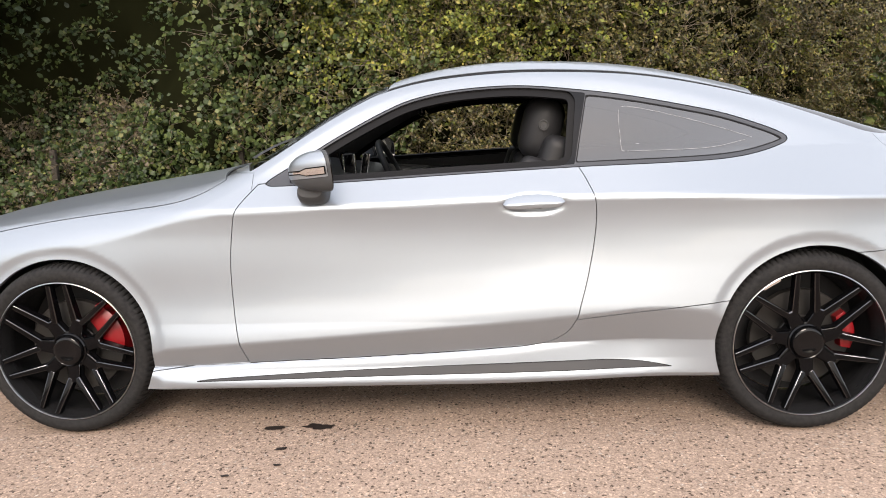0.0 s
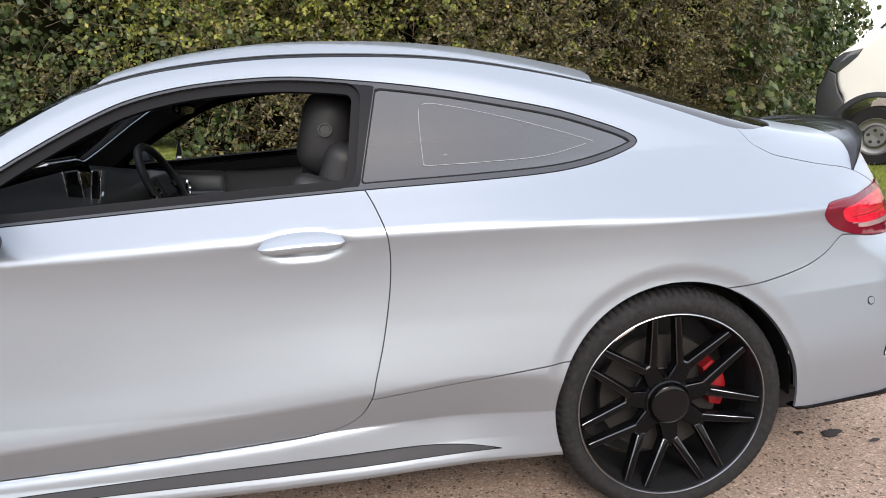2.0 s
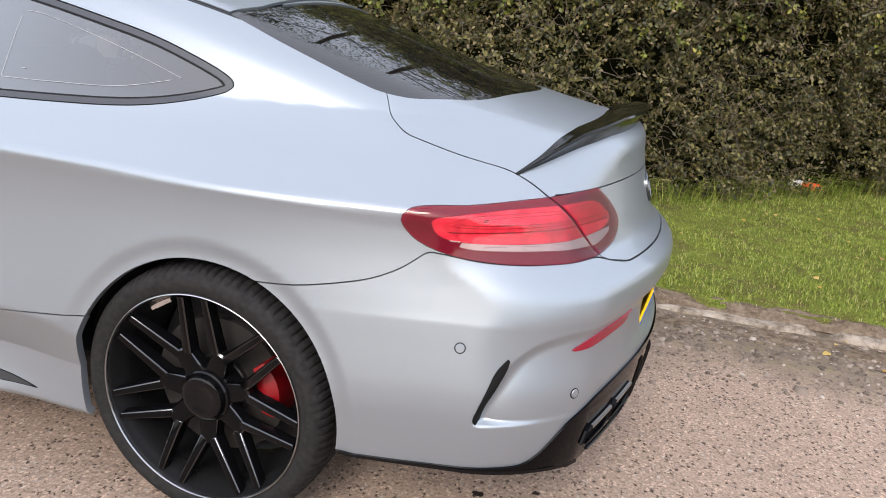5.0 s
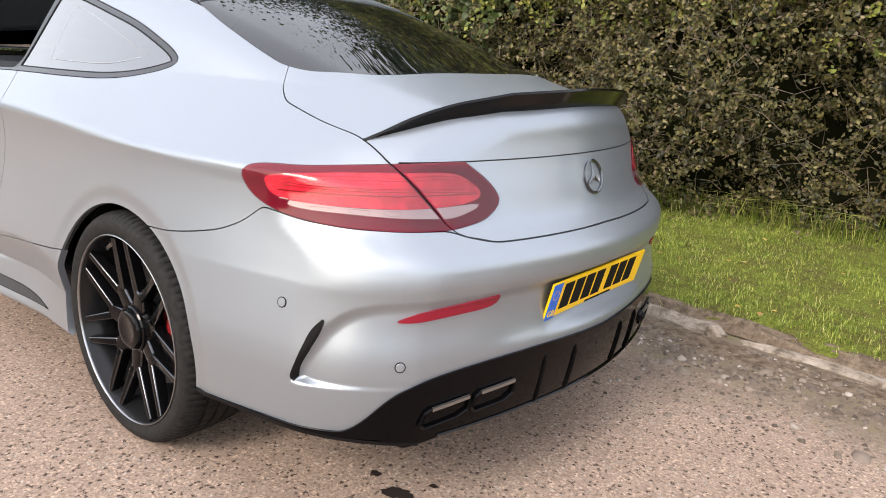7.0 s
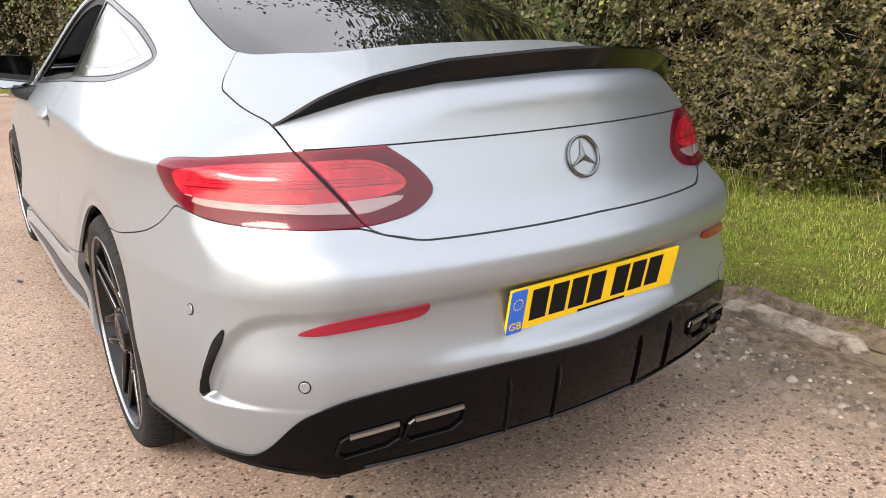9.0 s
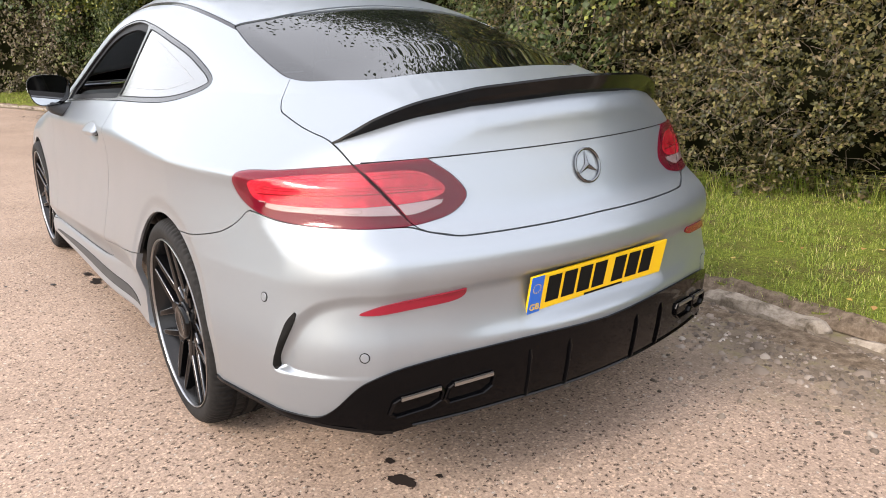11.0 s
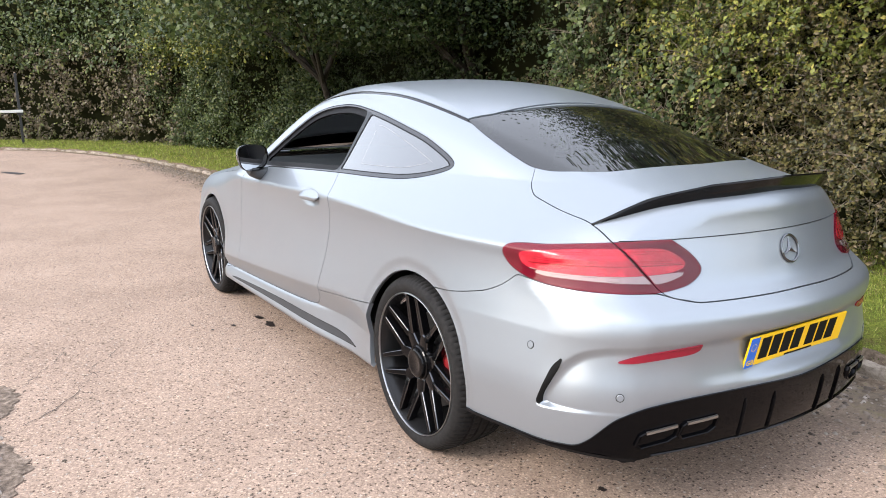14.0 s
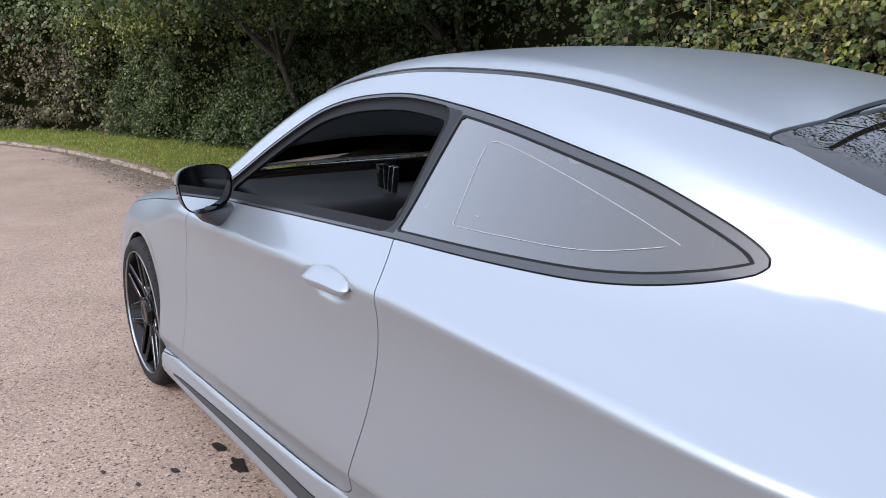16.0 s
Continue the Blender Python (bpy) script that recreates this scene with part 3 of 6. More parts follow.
def half_shell(step=0.013):
    base = 0.62
    xs = np.arange(-0.30, 3.15, step)
    fan = np.radians(np.r_[np.linspace(0, 60, 100, endpoint=False), np.linspace(60, 90, 36)])
    ox = np.r_[np.full(len(fan), -0.30), xs[1:], np.full(len(fan), 3.15)]
    th = np.r_[-fan[::-1], np.zeros(len(xs) - 1), fan]
    ph = np.radians(np.linspace(-36, 90, 1200))

    def reach(o, a, b):
        d = np.cos(b) * np.sin(a), np.cos(b) * np.cos(a), np.sin(b)
        lo, hi = np.full(np.shape(d[0] + d[2]), 0.05), np.full(np.shape(d[0] + d[2]), 1.7)
        for _ in range(26):
            mid = (lo + hi) / 2
            out = shell(o + mid * d[0], mid * d[1], base + mid * d[2]) > 0
            hi, lo = np.where(out, mid, hi), np.where(out, lo, mid)
        return np.stack([o + lo * d[0], lo * d[1], base + lo * d[2]], -1)

    p = reach(np.full(1200, 1.9), np.zeros(1200), ph)
    s = np.r_[0, np.cumsum(np.linalg.norm(np.diff(p, axis=0), axis=1))]
    # closer rows where the lower crease and the skirt run
    fine = np.r_[0, np.cumsum(np.diff(s) * np.where((p[1:, 2] > 0.17) & (p[1:, 2] < 0.62), 3.6, 1.0))]
    ph = np.interp(np.linspace(0, fine[-1], int(fine[-1] / step)), fine, ph)
    P = reach(ox[:, None] + 0 * ph, th[:, None] + 0 * ph, ph[None] + 0 * th[:, None])
    V = P.reshape(-1, 3)
    h = 0.003
    N = np.stack([shell(*(V + h * e).T) - shell(*(V - h * e).T) for e in np.eye(3)], 1)
    N /= np.linalg.norm(N, axis=1)[:, None] + 1e-12
    a, b = len(ox), len(ph)
    i, j = np.meshgrid(np.arange(a - 1), np.arange(b - 1), indexing="ij")
    q = (i * b + j).ravel()
    T = np.concatenate([np.stack([q, q + 1, q + b + 1], 1), np.stack([q, q + b + 1, q + b], 1)])
    return V, N, T


SHELL = half_shell()
side_view = lambda V: V[:, [0, 2]]
wrap_view = lambda V: np.stack([np.arctan2(V[:, 0] - 3.15, V[:, 1]) * 0.8, V[:, 2]], 1)
bend = lambda V: np.degrees(np.arctan2(V[:, 0] - 3.15, V[:, 1]))
ring = lambda pts: loop(pts, 10)

DOOR = ring([(1.987, 0.996), (1.987, 0.996), (2.019, 0.938), (2.045, 0.866), (2.045, 0.757), (2.019, 0.603), (1.988, 0.486), (1.972, 0.432), (1.937, 0.377), (1.862, 0.336), (1.69, 0.316), (1.295, 0.292), (0.723, 0.270), (0.723, 0.270), (0.696, 0.374), (0.679, 0.510), (0.676, 0.661), (0.691, 0.808), (0.709, 0.865), (0.78, 0.950), (0.78, 0.950)])
WINDOW = ring([(0.808, 0.953), (0.92, 1.023), (1.088, 1.124), (1.305, 1.233), (1.437, 1.271), (1.592, 1.291), (1.79, 1.296), (2.02, 1.273), (2.207, 1.245), (2.415, 1.203), (2.56, 1.169), (2.69, 1.126), (2.77, 1.093), (2.797, 1.071), (2.778, 1.052), (2.667, 1.021), (2.54, 1.003), (2.36, 0.995), (2.0, 0.987), (1.525, 0.969), (1.101, 0.950), (0.83, 0.941)])
LAMP = ring([(0.155, 0.842), (0.180, 0.868), (0.32, 0.877), (0.49, 0.889), (0.60, 0.8955), (0.712, 0.899), (0.712, 0.899), (0.787, 0.851), (0.820, 0.808), (0.783, 0.772), (0.72, 0.755), (0.655, 0.748), (0.46, 0.750), (0.35, 0.758), (0.255, 0.774), (0.188, 0.801)])
_g = [(2.762, 0.0), (2.747, 0.29), (2.702, 0.507), (2.702, 0.509), (2.85, 0.529), (2.95, 0.535), (3.06, 0.537), (3.15, 0.531), (3.24, 0.495), (3.335, 0.405), (3.385, 0.29), (3.44, 0.0)]
REAR_GLASS = ring(_g + [(x, -y) for x, y in _g[-2:0:-1]])
_g = [(1.37, 0.0), (1.34, 0.3), (1.262, 0.545), (1.262, 0.545), (1.06, 0.605), (0.86, 0.672), (0.735, 0.71), (0.735, 0.71), (0.67, 0.5), (0.59, 0.2), (0.57, 0.0)]
SCREEN = ring(_g + [(x, -y) for x, y in _g[-2:0:-1]])
strip_y = curve([0.74, 0.86, 1.06, 1.18, 1.28, 1.434, 1.75, 2.1, 2.41, 2.70, 2.9], [0.690, 0.652, 0.588, 0.560, 0.542, 0.528, 0.520, 0.527, 0.525, 0.512, 0.50], 0.15)
lid_y = curve([3.09, 3.14, 3.16, 3.195, 3.254, 3.36, 3.44, 3.495, 3.575, 3.63, 3.66, 3.686, 3.713, 3.75, 3.79, 3.82], [0.45, 0.508, 0.535, 0.579, 0.605, 0.607, 0.603, 0.596, 0.588, 0.568, 0.543, 0.519, 0.500, 0.470, 0.41, 0.40], 0.015)
bumper_z = curve([-12, -8.5, 5.4, 11, 14, 15.9, 18.3, 25, 33, 46.9, 51.8, 58.1, 72.6, 90], [0.660, 0.662, 0.696, 0.727, 0.755, 0.774, 0.771, 0.757, 0.750, 0.747, 0.732, 0.720, 0.722, 0.725], 1.5)
bumper_foot = curve([-30, 0, 20, 32, 34, 40.7, 47, 57.7, 70, 90], [0.31, 0.285, 0.285, 0.286, 0.30, 0.388, 0.420, 0.438, 0.444, 0.437], 2)
bonnet_z = curve([-0.8, -0.22, -0.06, 0.10, 0.29, 0.45, 0.55, 0.62, 0.70], [0.68, 0.795, 0.821, 0.842, 0.864, 0.886, 0.915, 0.953, 1.01], 0.06)
window_ = lambda V: inside(WINDOW, side_view(V))
door_ = lambda V: inside(DOOR, side_view(V))
lamp_ = lambda V: inside(LAMP, wrap_view(V))
rear_glass_ = lambda V: np.where(V[:, 2] > 1.0, inside(REAR_GLASS, V[:, :2]), -0.08)
screen_ = lambda V: np.where(V[:, 2] > 0.93, inside(SCREEN, V[:, :2]), -0.08)
arch_ = lambda V: np.minimum(np.hypot(V[:, 0] - HUB_F, V[:, 2] - HUB_Z) - 0.356, np.hypot(V[:, 0] - HUB_R - 0.004, V[:, 2] - HUB_Z) - 0.361)
lid_ = lambda V: np.minimum(np.where(V[:, 0] > 3.79, 0.1, lid_y(V[:, 0]) - V[:, 1]), np.minimum(V[:, 0] - 3.1, V[:, 2] - bumper_z(bend(V))))
bumper_ = lambda V: np.minimum(bumper_z(bend(V)) - V[:, 2], V[:, 0] - 2.9)
bonnet_ = lambda V: np.minimum(0.51 + 0.26 * V[:, 1] ** 2 - V[:, 0], V[:, 2] - bonnet_z(V[:, 0]))
fender_ = lambda V: np.minimum(0.755 - V[:, 0], np.minimum(0.99 - V[:, 2], np.where(V[:, 0] < 0.1, 0.1, V[:, 2] - 0.2695 - 0.033 * (V[:, 0] - 0.723))))
pillar_line = lambda V, at: V[:, 0] - at - 0.22 * (V[:, 2] - 0.99)
soft_min = lambda a, b, r: -both(-a, -b, r)
GAP = 0.0016
less = lambda f: (lambda V: -f(V) - GAP)
more = lambda f: (lambda V: f(V) - GAP)
slim = lambda f: (lambda V: -f(V) - 0.0007)
full = lambda f: (lambda V: f(V) - 0.0005)


def cut(m, *fields):
    for f in fields:
        m = clip(m, f)
    return m


foot_line = lambda V: V[:, 2] - np.where(V[:, 0] > 2.84, bumper_foot(bend(V)), np.where(V[:, 0] < 0, 0.2, skirt_foot(V[:, 0])))
SKIN = cut(SHELL, lambda V: V[:, 2] - 0.15, arch_)
UPPER = cut(SKIN, foot_line)


def pair(name, m, mat, label="", **k):
    """The two sides of a panel as two parts."""
    sheet(name, m, mat, car, label, **k)
    return sheet(name, mirrored(m), mat, car, label, **k)


def whole(name, m, mat, label="", **k):
    return sheet(name, joined(m, mirrored(m)), mat, car, label, **k)


door_skin = cut(UPPER, more(door_), less(window_))
pair("door", door_skin, paint)
rest = cut(UPPER, less(door_), less(window_), less(rear_glass_), less(screen_), slim(lamp_), less(lid_), less(bumper_))
strip_ = lambda V: np.where((V[:, 0] > 0.82) & (V[:, 0] < 2.75) & (V[:, 2] > 0.97), 0.008 - np.abs(V[:, 1] - strip_y(V[:, 0])), -0.05)
roof_ = lambda V: np.minimum(strip_y(V[:, 0]) - V[:, 1], np.minimum(np.minimum(V[:, 0] - 0.83, V[:, 2] - 0.975), 2.735 - V[:, 0]))
whole("roof", cut(rest, lambda V: roof_(V) - 0.008), paint)
pair("roof_strip", cut(UPPER, lambda V: strip_(V), less(rear_glass_), less(screen_)), gloss_black, "black roof joint strip", lift=-0.003, rim=0.004)
outer = cut(rest, lambda V: -roof_(V) - 0.008)
front = cut(outer, fender_)
whole("bonnet", cut(front, more(bonnet_)), paint)
pair("front_wing", cut(front, less(bonnet_), lambda V: np.maximum(V[:, 1] - 0.66, 0.4 - V[:, 0]), lambda V: V[:, 0] + 0.62), paint)
whole("front_bumper", cut(front, less(bonnet_), lambda V: -0.624 - V[:, 0]), paint)
sill_ = lambda V: np.minimum(0.434 + 0.116 * (V[:, 0] - 1.99) - V[:, 2], 2.7 - V[:, 0])
pair("side_skirt", cut(outer, lambda V: -fender_(V) - GAP, more(sill_)), paint, "silver side skirt flared out below the door", rim=0.02)
INSERT = ring([(0.505, 0.2035), (0.56, 0.212), (0.70, 0.221), (1.07, 0.239), (1.555, 0.257), (2.0, 0.2685), (2.12, 0.2685), (2.226, 0.261), (2.335, 0.243), (2.335, 0.2415), (2.12, 0.2345), (1.555, 0.223), (1.07, 0.214), (0.56, 0.2035)])
insert_ = lambda V: np.where((V[:, 0] > 0.4) & (V[:, 0] < 2.45), inside(INSERT, side_view(V)), -0.05)
pair("skirt_insert", cut(SHELL, lambda V: insert_(V) - 0.0022), insert_black, "dark grey strip along the side skirt", lift=0.0018, rim=0.006)
pair("insert_edge", cut(SHELL, insert_, lambda V: 0.0026 - insert_(V)), ink, "black joint round the dark strip", lift=0.0008, rim=0.004)
pair("quarter_panel", cut(outer, less(sill_), lambda V: -fender_(V) - GAP, lambda V: np.maximum(V[:, 1] - 0.42, 0.5 - np.abs(V[:, 0] - 3.2)), lambda V: np.maximum(V[:, 1] - 0.5, V[:, 0] - 2.5)), paint)
whole("cowl", cut(UPPER, lambda V: -bonnet_(V) - 0.004, lambda V: 0.66 - V[:, 1], lambda V: V[:, 0] - 0.42, less(screen_), lambda V: 0.8 - V[:, 0], lambda V: V[:, 2] - 0.9), trim_black, lift=-0.012)
lid = cut(UPPER, more(lid_), less(rear_glass_), slim(lamp_))
lid_line = lambda V: V[:, 2] - 0.904 + 0.03 * V[:, 1] ** 2 - np.where(V[:, 0] < 3.6, -0.5, 0)
boot_lid = whole("boot_lid", cut(lid, more(lid_line)), paint)
whole("boot_panel", cut(lid, less(lid_line)), paint)
whole("rear_bumper", cut(UPPER, more(bumper_), slim(lamp_)), paint)
DIFFUSER = cut(SKIN, lambda V: V[:, 0] - 3.2, lambda V: bumper_foot(bend(V)) - V[:, 2], lambda V: V[:, 2] - np.interp(bend(V), [20, 38, 41.7, 50, 59, 90], [0.285, 0.268, 0.240, 0.258, 0.272, 0.268]))
whole("diffuser", DIFFUSER, diffuser_black, "gloss black rear diffuser", lift=0.006, rim=0.02)
SLOT = ring([(0.337, 0.410), (0.347, 0.442), (0.363, 0.485), (0.380, 0.525), (0.410, 0.560), (0.410, 0.560), (0.401, 0.527), (0.382, 0.487), (0.358, 0.436), (0.349, 0.395), (0.340, 0.398)])
pair("air_slot", cut(SHELL, lambda V: inside(SLOT, wrap_view(V))), ink, "black upright air slot in the bumper", lift=0.003, rim=0.004)
pair("tail_lamp", cut(UPPER, full(lamp_), lambda V: V[:, 1] - lid_y(V[:, 0]) - GAP), lamp_dark, "dark red tail lamp")
pair("tail_lamp", cut(UPPER, full(lamp_), lambda V: lid_y(V[:, 0]) - V[:, 1] - GAP), lamp_dark, "dark red tail lamp")
whole("rear_window", cut(SHELL, more(rear_glass_)), dark_glass, "dark tinted rear window", lift=-0.004, rim=0)
whole("windscreen", cut(SHELL, more(screen_)), clear_glass, "clear windscreen", lift=-0.004, rim=0)
quarter_ = lambda V: np.minimum(window_(V) - 0.015, pillar_line(V, 1.980))
opening_ = lambda V: np.minimum(soft_min(window_(V) - 0.008, 1.966 + 0.13 * (V[:, 2] - 0.99) - V[:, 0], 0.045), V[:, 0] - 0.90)
pair("quarter_window", cut(SHELL, quarter_), dusty_glass, "dark tinted quarter window", lift=-0.004, rim=0)
post_ = lambda V: np.minimum(np.minimum(window_(V) - 0.010, 1.978 + 0.22 * (V[:, 2] - 0.99) - V[:, 0]), V[:, 0] - 1.9)
surround = cut(SHELL, more(window_), lambda V: -quarter_(V), lambda V: -opening_(V))
pair("window_trim", cut(surround, lambda V: -post_(V)), satin_trim, "satin dark grey window surround", lift=-0.001, rim=0.015)
pair("door_post", cut(surround, post_), gloss_black, "gloss black post between the side windows", lift=-0.002, rim=0.015)
pair("pane_seal", cut(SHELL, lambda V: quarter_(V) + 0.0005, lambda V: 0.0042 - quarter_(V)), rubber_seal, "thin black seal round the quarter window", lift=-0.0015, rim=0.003)
PANE_LINE = ring([(2.166, 1.203), (2.218, 1.202), (2.379, 1.164), (2.541, 1.117), (2.663, 1.076), (2.663, 1.076), (2.506, 1.046), (2.325, 1.040), (2.157, 1.039), (2.157, 1.039), (2.156, 1.171)])
pair("printed_line", cut(SHELL, lambda V: inside(PANE_LINE, side_view(V)), lambda V: 0.0008 - inside(PANE_LINE, side_view(V))), pane_print, "fine pale line printed on the glass", lift=-0.002, rim=0)
for x0, x1, z0, z1 in ((2.172, 2.194, 1.062, 1.0655), (2.209, 2.234, 1.062, 1.0655)):
    pair("printed_mark", cut(SHELL, lambda V: np.minimum(np.minimum(V[:, 0] - x0, x1 - V[:, 0]), np.minimum(V[:, 2] - z0, z1 - V[:, 2])), lambda V: V[:, 1] - 0.3), pane_print, "small pale mark printed on the glass", lift=-0.002, rim=0)
pair("window_seal", cut(SHELL, opening_, lambda V: 0.026 - opening_(V)), rubber_seal, "soft black seal round the open window", lift=-0.012, rim=0.010)
inner = cut(SKIN, lambda V: -window_(V) + 0.010, lambda V: -rear_glass_(V) + 0.010, lambda V: -screen_(V) + 0.010, lambda V: V[:, 2] - np.where(V[:, 0] > HUB_R, 0.34, 0.22))
for m in (inner, mirrored(inner)):
    sheet("inner_panel", m, inner_grey, car, "black inner body structure", lift=-0.016, rim=0)


# ---- wheels ----


def beam(p, q, w0, w1, d0, d1, bevel=0.003):
    """A tapering bar in the wheel's plane from p to q (x, y, z), its face towards -y, narrower at its face than behind."""
    p, q = Vector(p), Vector(q)
    t = (q - p).normalized()
    s = t.cross(Vector((0, 1, 0))).normalized()
    bm = bmesh.new()
    ring = []
    for c, w, d in ((p, w0, d0), (q, w1, d1)):
        ring.append([bm.verts.new(c + s * (w * a) + Vector((0, d * b, 0))) for a, b in ((-0.33, 0), (0.33, 0), (0.44, 0.10), (0.5, 1), (-0.5, 1), (-0.44, 0.10))])
    for i in range(6):
        j = (i + 1) % 6
        bm.faces.new((ring[0][i], ring[0][j], ring[1][j], ring[1][i]))
    bm.faces.new(ring[0]), bm.faces.new(ring[1][::-1])
    bmesh.ops.bevel(bm, geom=bm.edges[:], offset=bevel, segments=1, affect="EDGES", profile=0.5)
    return bm


def polar(r, deg, y):
    return (r * math.cos(radians(deg)), y, r * math.sin(radians(deg)))


def tyre_mesh():
    prof = [(0.267, 0.012), (0.272, 0.004), (0.281, 0.000), (0.297, -0.004), (0.309, -0.001), (0.319, 0.007), (0.3265, 0.018), (0.3305, 0.032), (0.3325, 0.046),
            (0.3335, 0.060), (0.3265, 0.062), (0.3265, 0.070), (0.334, 0.072), (0.3345, 0.098), (0.327, 0.100), (0.327, 0.110), (0.3345, 0.112), (0.3345, 0.140),
            (0.327, 0.142), (0.327, 0.152), (0.334, 0.154), (0.333, 0.180), (0.3265, 0.182), (0.3265, 0.190), (0.332, 0.192), (0.329, 0.222), (0.318, 0.238), (0.29, 0.247), (0.262, 0.238)]
    steps = 384
    V, F = lathe(prof, steps)
    V = V.reshape(steps, len(prof), 3)
    for i in range(steps):
        if i % 4 == 0:
            for k in (5, 6, 7, 8, 9, 24, 25, 26):
                V[i, k, [0, 2]] *= 1 - (0.002 if k == 5 else 0.0055) / 0.33
        if i % 6 == 3:
            for k in (12, 13, 20, 21):
                V[i, k, [0, 2]] *= 1 - 0.003 / 0.33
    return V.reshape(-1, 3), F


TYRE = tyre_mesh()


def build_wheel(name, rear):
    w = group_of(name, "", "")
    tyre = put("tyre", *TYRE, rubber, w, "black low-profile tyre with worn tread")
    tyre.data.transform(Matrix.Diagonal((1.027, 1, 1.027, 1)))
    tyre.data.set_sharp_from_angle(angle=radians(40))
    part("rim", lathe_bm([(0.246, 0.006), (0.243, 0.014), (0.240, 0.03), (0.232, 0.045), (0.228, 0.09), (0.222, 0.18), (0.235, 0.235), (0.246, 0.24), (0.25, 0.235), (0.24, 0.18), (0.245, 0.09), (0.252, 0.02)], 128, True), barrel_black, w, "gloss black rim barrel", True)
    part("rim_lip", lathe_bm([(0.2466, 0.006), (0.2470, 0.001), (0.2484, -0.001), (0.2503, 0.000), (0.2512, 0.004), (0.2512, 0.010), (0.2466, 0.010)], 128, True), lip_metal, w, "bright machined rim edge", True)
    made = None
    for k in range(7):
        if made is None:
            b = merge(beam(polar(0.042, -90, 0.034), polar(0.120, -90, 0.024), 0.062, 0.046, 0.035, 0.035, 0.004),
                      beam(polar(0.106, -95.5, 0.0255), polar(0.240, -90 - 18.6, 0.010), 0.027, 0.019, 0.036, 0.030, 0.0012),
                      beam(polar(0.106, -84.5, 0.0255), polar(0.240, -90 + 18.6, 0.010), 0.027, 0.019, 0.036, 0.030, 0.0012))
            made = part("spoke", b, spoke_face, w, "gloss black forged spoke", True)
            made.data.materials.append(spoke_glint)
            for p in made.data.polygons:
                p.material_index = 1 if -0.9 < p.normal.y < -0.3 else 0
            made.rotation_euler = (0, radians(-4 if rear else -3), 0)
        else:
            o = new("spoke", made.data)
            o.parent, o.rotation_euler = w, (0, radians(-360 / 7 * k - (4 if rear else 3)), 0)
            tagged(o, "gloss black forged spoke")
    part("hub", lathe_bm([(0.0001, 0.034), (0.056, 0.034), (0.066, 0.037), (0.071, 0.046), (0.073, 0.06), (0.073, 0.10), (0.0001, 0.10)], 64), gloss_black, w, "", True)
    part("hub_cap", lathe_bm([(0.0001, 0.012), (0.030, 0.012), (0.034, 0.010), (0.044, 0.010), (0.050, 0.014), (0.053, 0.022), (0.0535, 0.036)], 56), gloss_black, w, "round black hub cap", True)
    part("cap_ring", lathe_bm([(0.0535, 0.034), (0.0540, 0.026), (0.0575, 0.024), (0.061, 0.028), (0.0615, 0.036)], 56, True), gloss_black, w, "black ring round the hub cap", True)
    part("brake_disc", lathe_bm([(0.075, 0.100), (0.165, 0.098), (0.167, 0.102), (0.167, 0.124), (0.165, 0.126), (0.075, 0.126)], 96, True), disc_iron, w, "grey metal brake disc", True)
    part("disc_bell", lathe_bm([(0.0001, 0.082), (0.070, 0.082), (0.076, 0.088), (0.078, 0.12)], 64), disc_iron, w, "", True)
    # black disc added in place of the shade behind the brake
    part("wheel_shade_disc", lathe_bm([(0.0001, 0.20), (0.221, 0.20)], 64), soft_black, w, "black disc standing in for the shade behind the brake")
    lo, hi, r0, r1 = (-12, 36, 0.120, 0.172) if rear else (-4, 58, 0.112, 0.194)
    bm = bmesh.new()
    cols = []
    for a in np.linspace(lo, hi, 13):
        fade = 0.010 * (1 - math.sin(math.pi * (a - lo) / (hi - lo)))
        cols.append([bm.verts.new(polar(r, a, y)) for r, y in ((r0 + fade, 0.062), (r0 + 0.02, 0.052 + fade), (r1 - 0.02, 0.052 + fade), (r1 - fade, 0.064), (r1, 0.14), (r0, 0.14))])
    for p, q in zip(cols, cols[1:]):
        for i in range(6):
            j = (i + 1) % 6
            bm.faces.new((p[i], p[j], q[j], q[i]))
    bm.faces.new(cols[0][::-1]), bm.faces.new(cols[-1])
    bmesh.ops.bevel(bm, geom=[e for e in bm.edges if e.calc_face_angle(0) > 0.7], offset=0.004, segments=2, affect="EDGES")
    cal = part("brake_caliper", bm, caliper_red, w, "red brake caliper", True)
    b = slab((0.012, 0.003, 0.062), 0.001, (0.0, 0.03, 0.0), (0, 0, 0))
    bmesh.ops.transform(b, matrix=pose(*polar(0.229, 121, 0.014), 0, 59, 0), verts=b.verts)
    if rear:
        part("barrel_strip", b, chrome, w, "small bright strip on the rim barrel")
    for o in w.children:
        if o.name.split(".")[0] != "tyre" and (o.name.split(".")[0] != "spoke" or o == made):
            o.data.transform(Matrix.Diagonal((1.11, 1, 1.11, 1)))
    return w


def set_under_car(w, m):
    w.parent = car
    w.matrix_basis = m


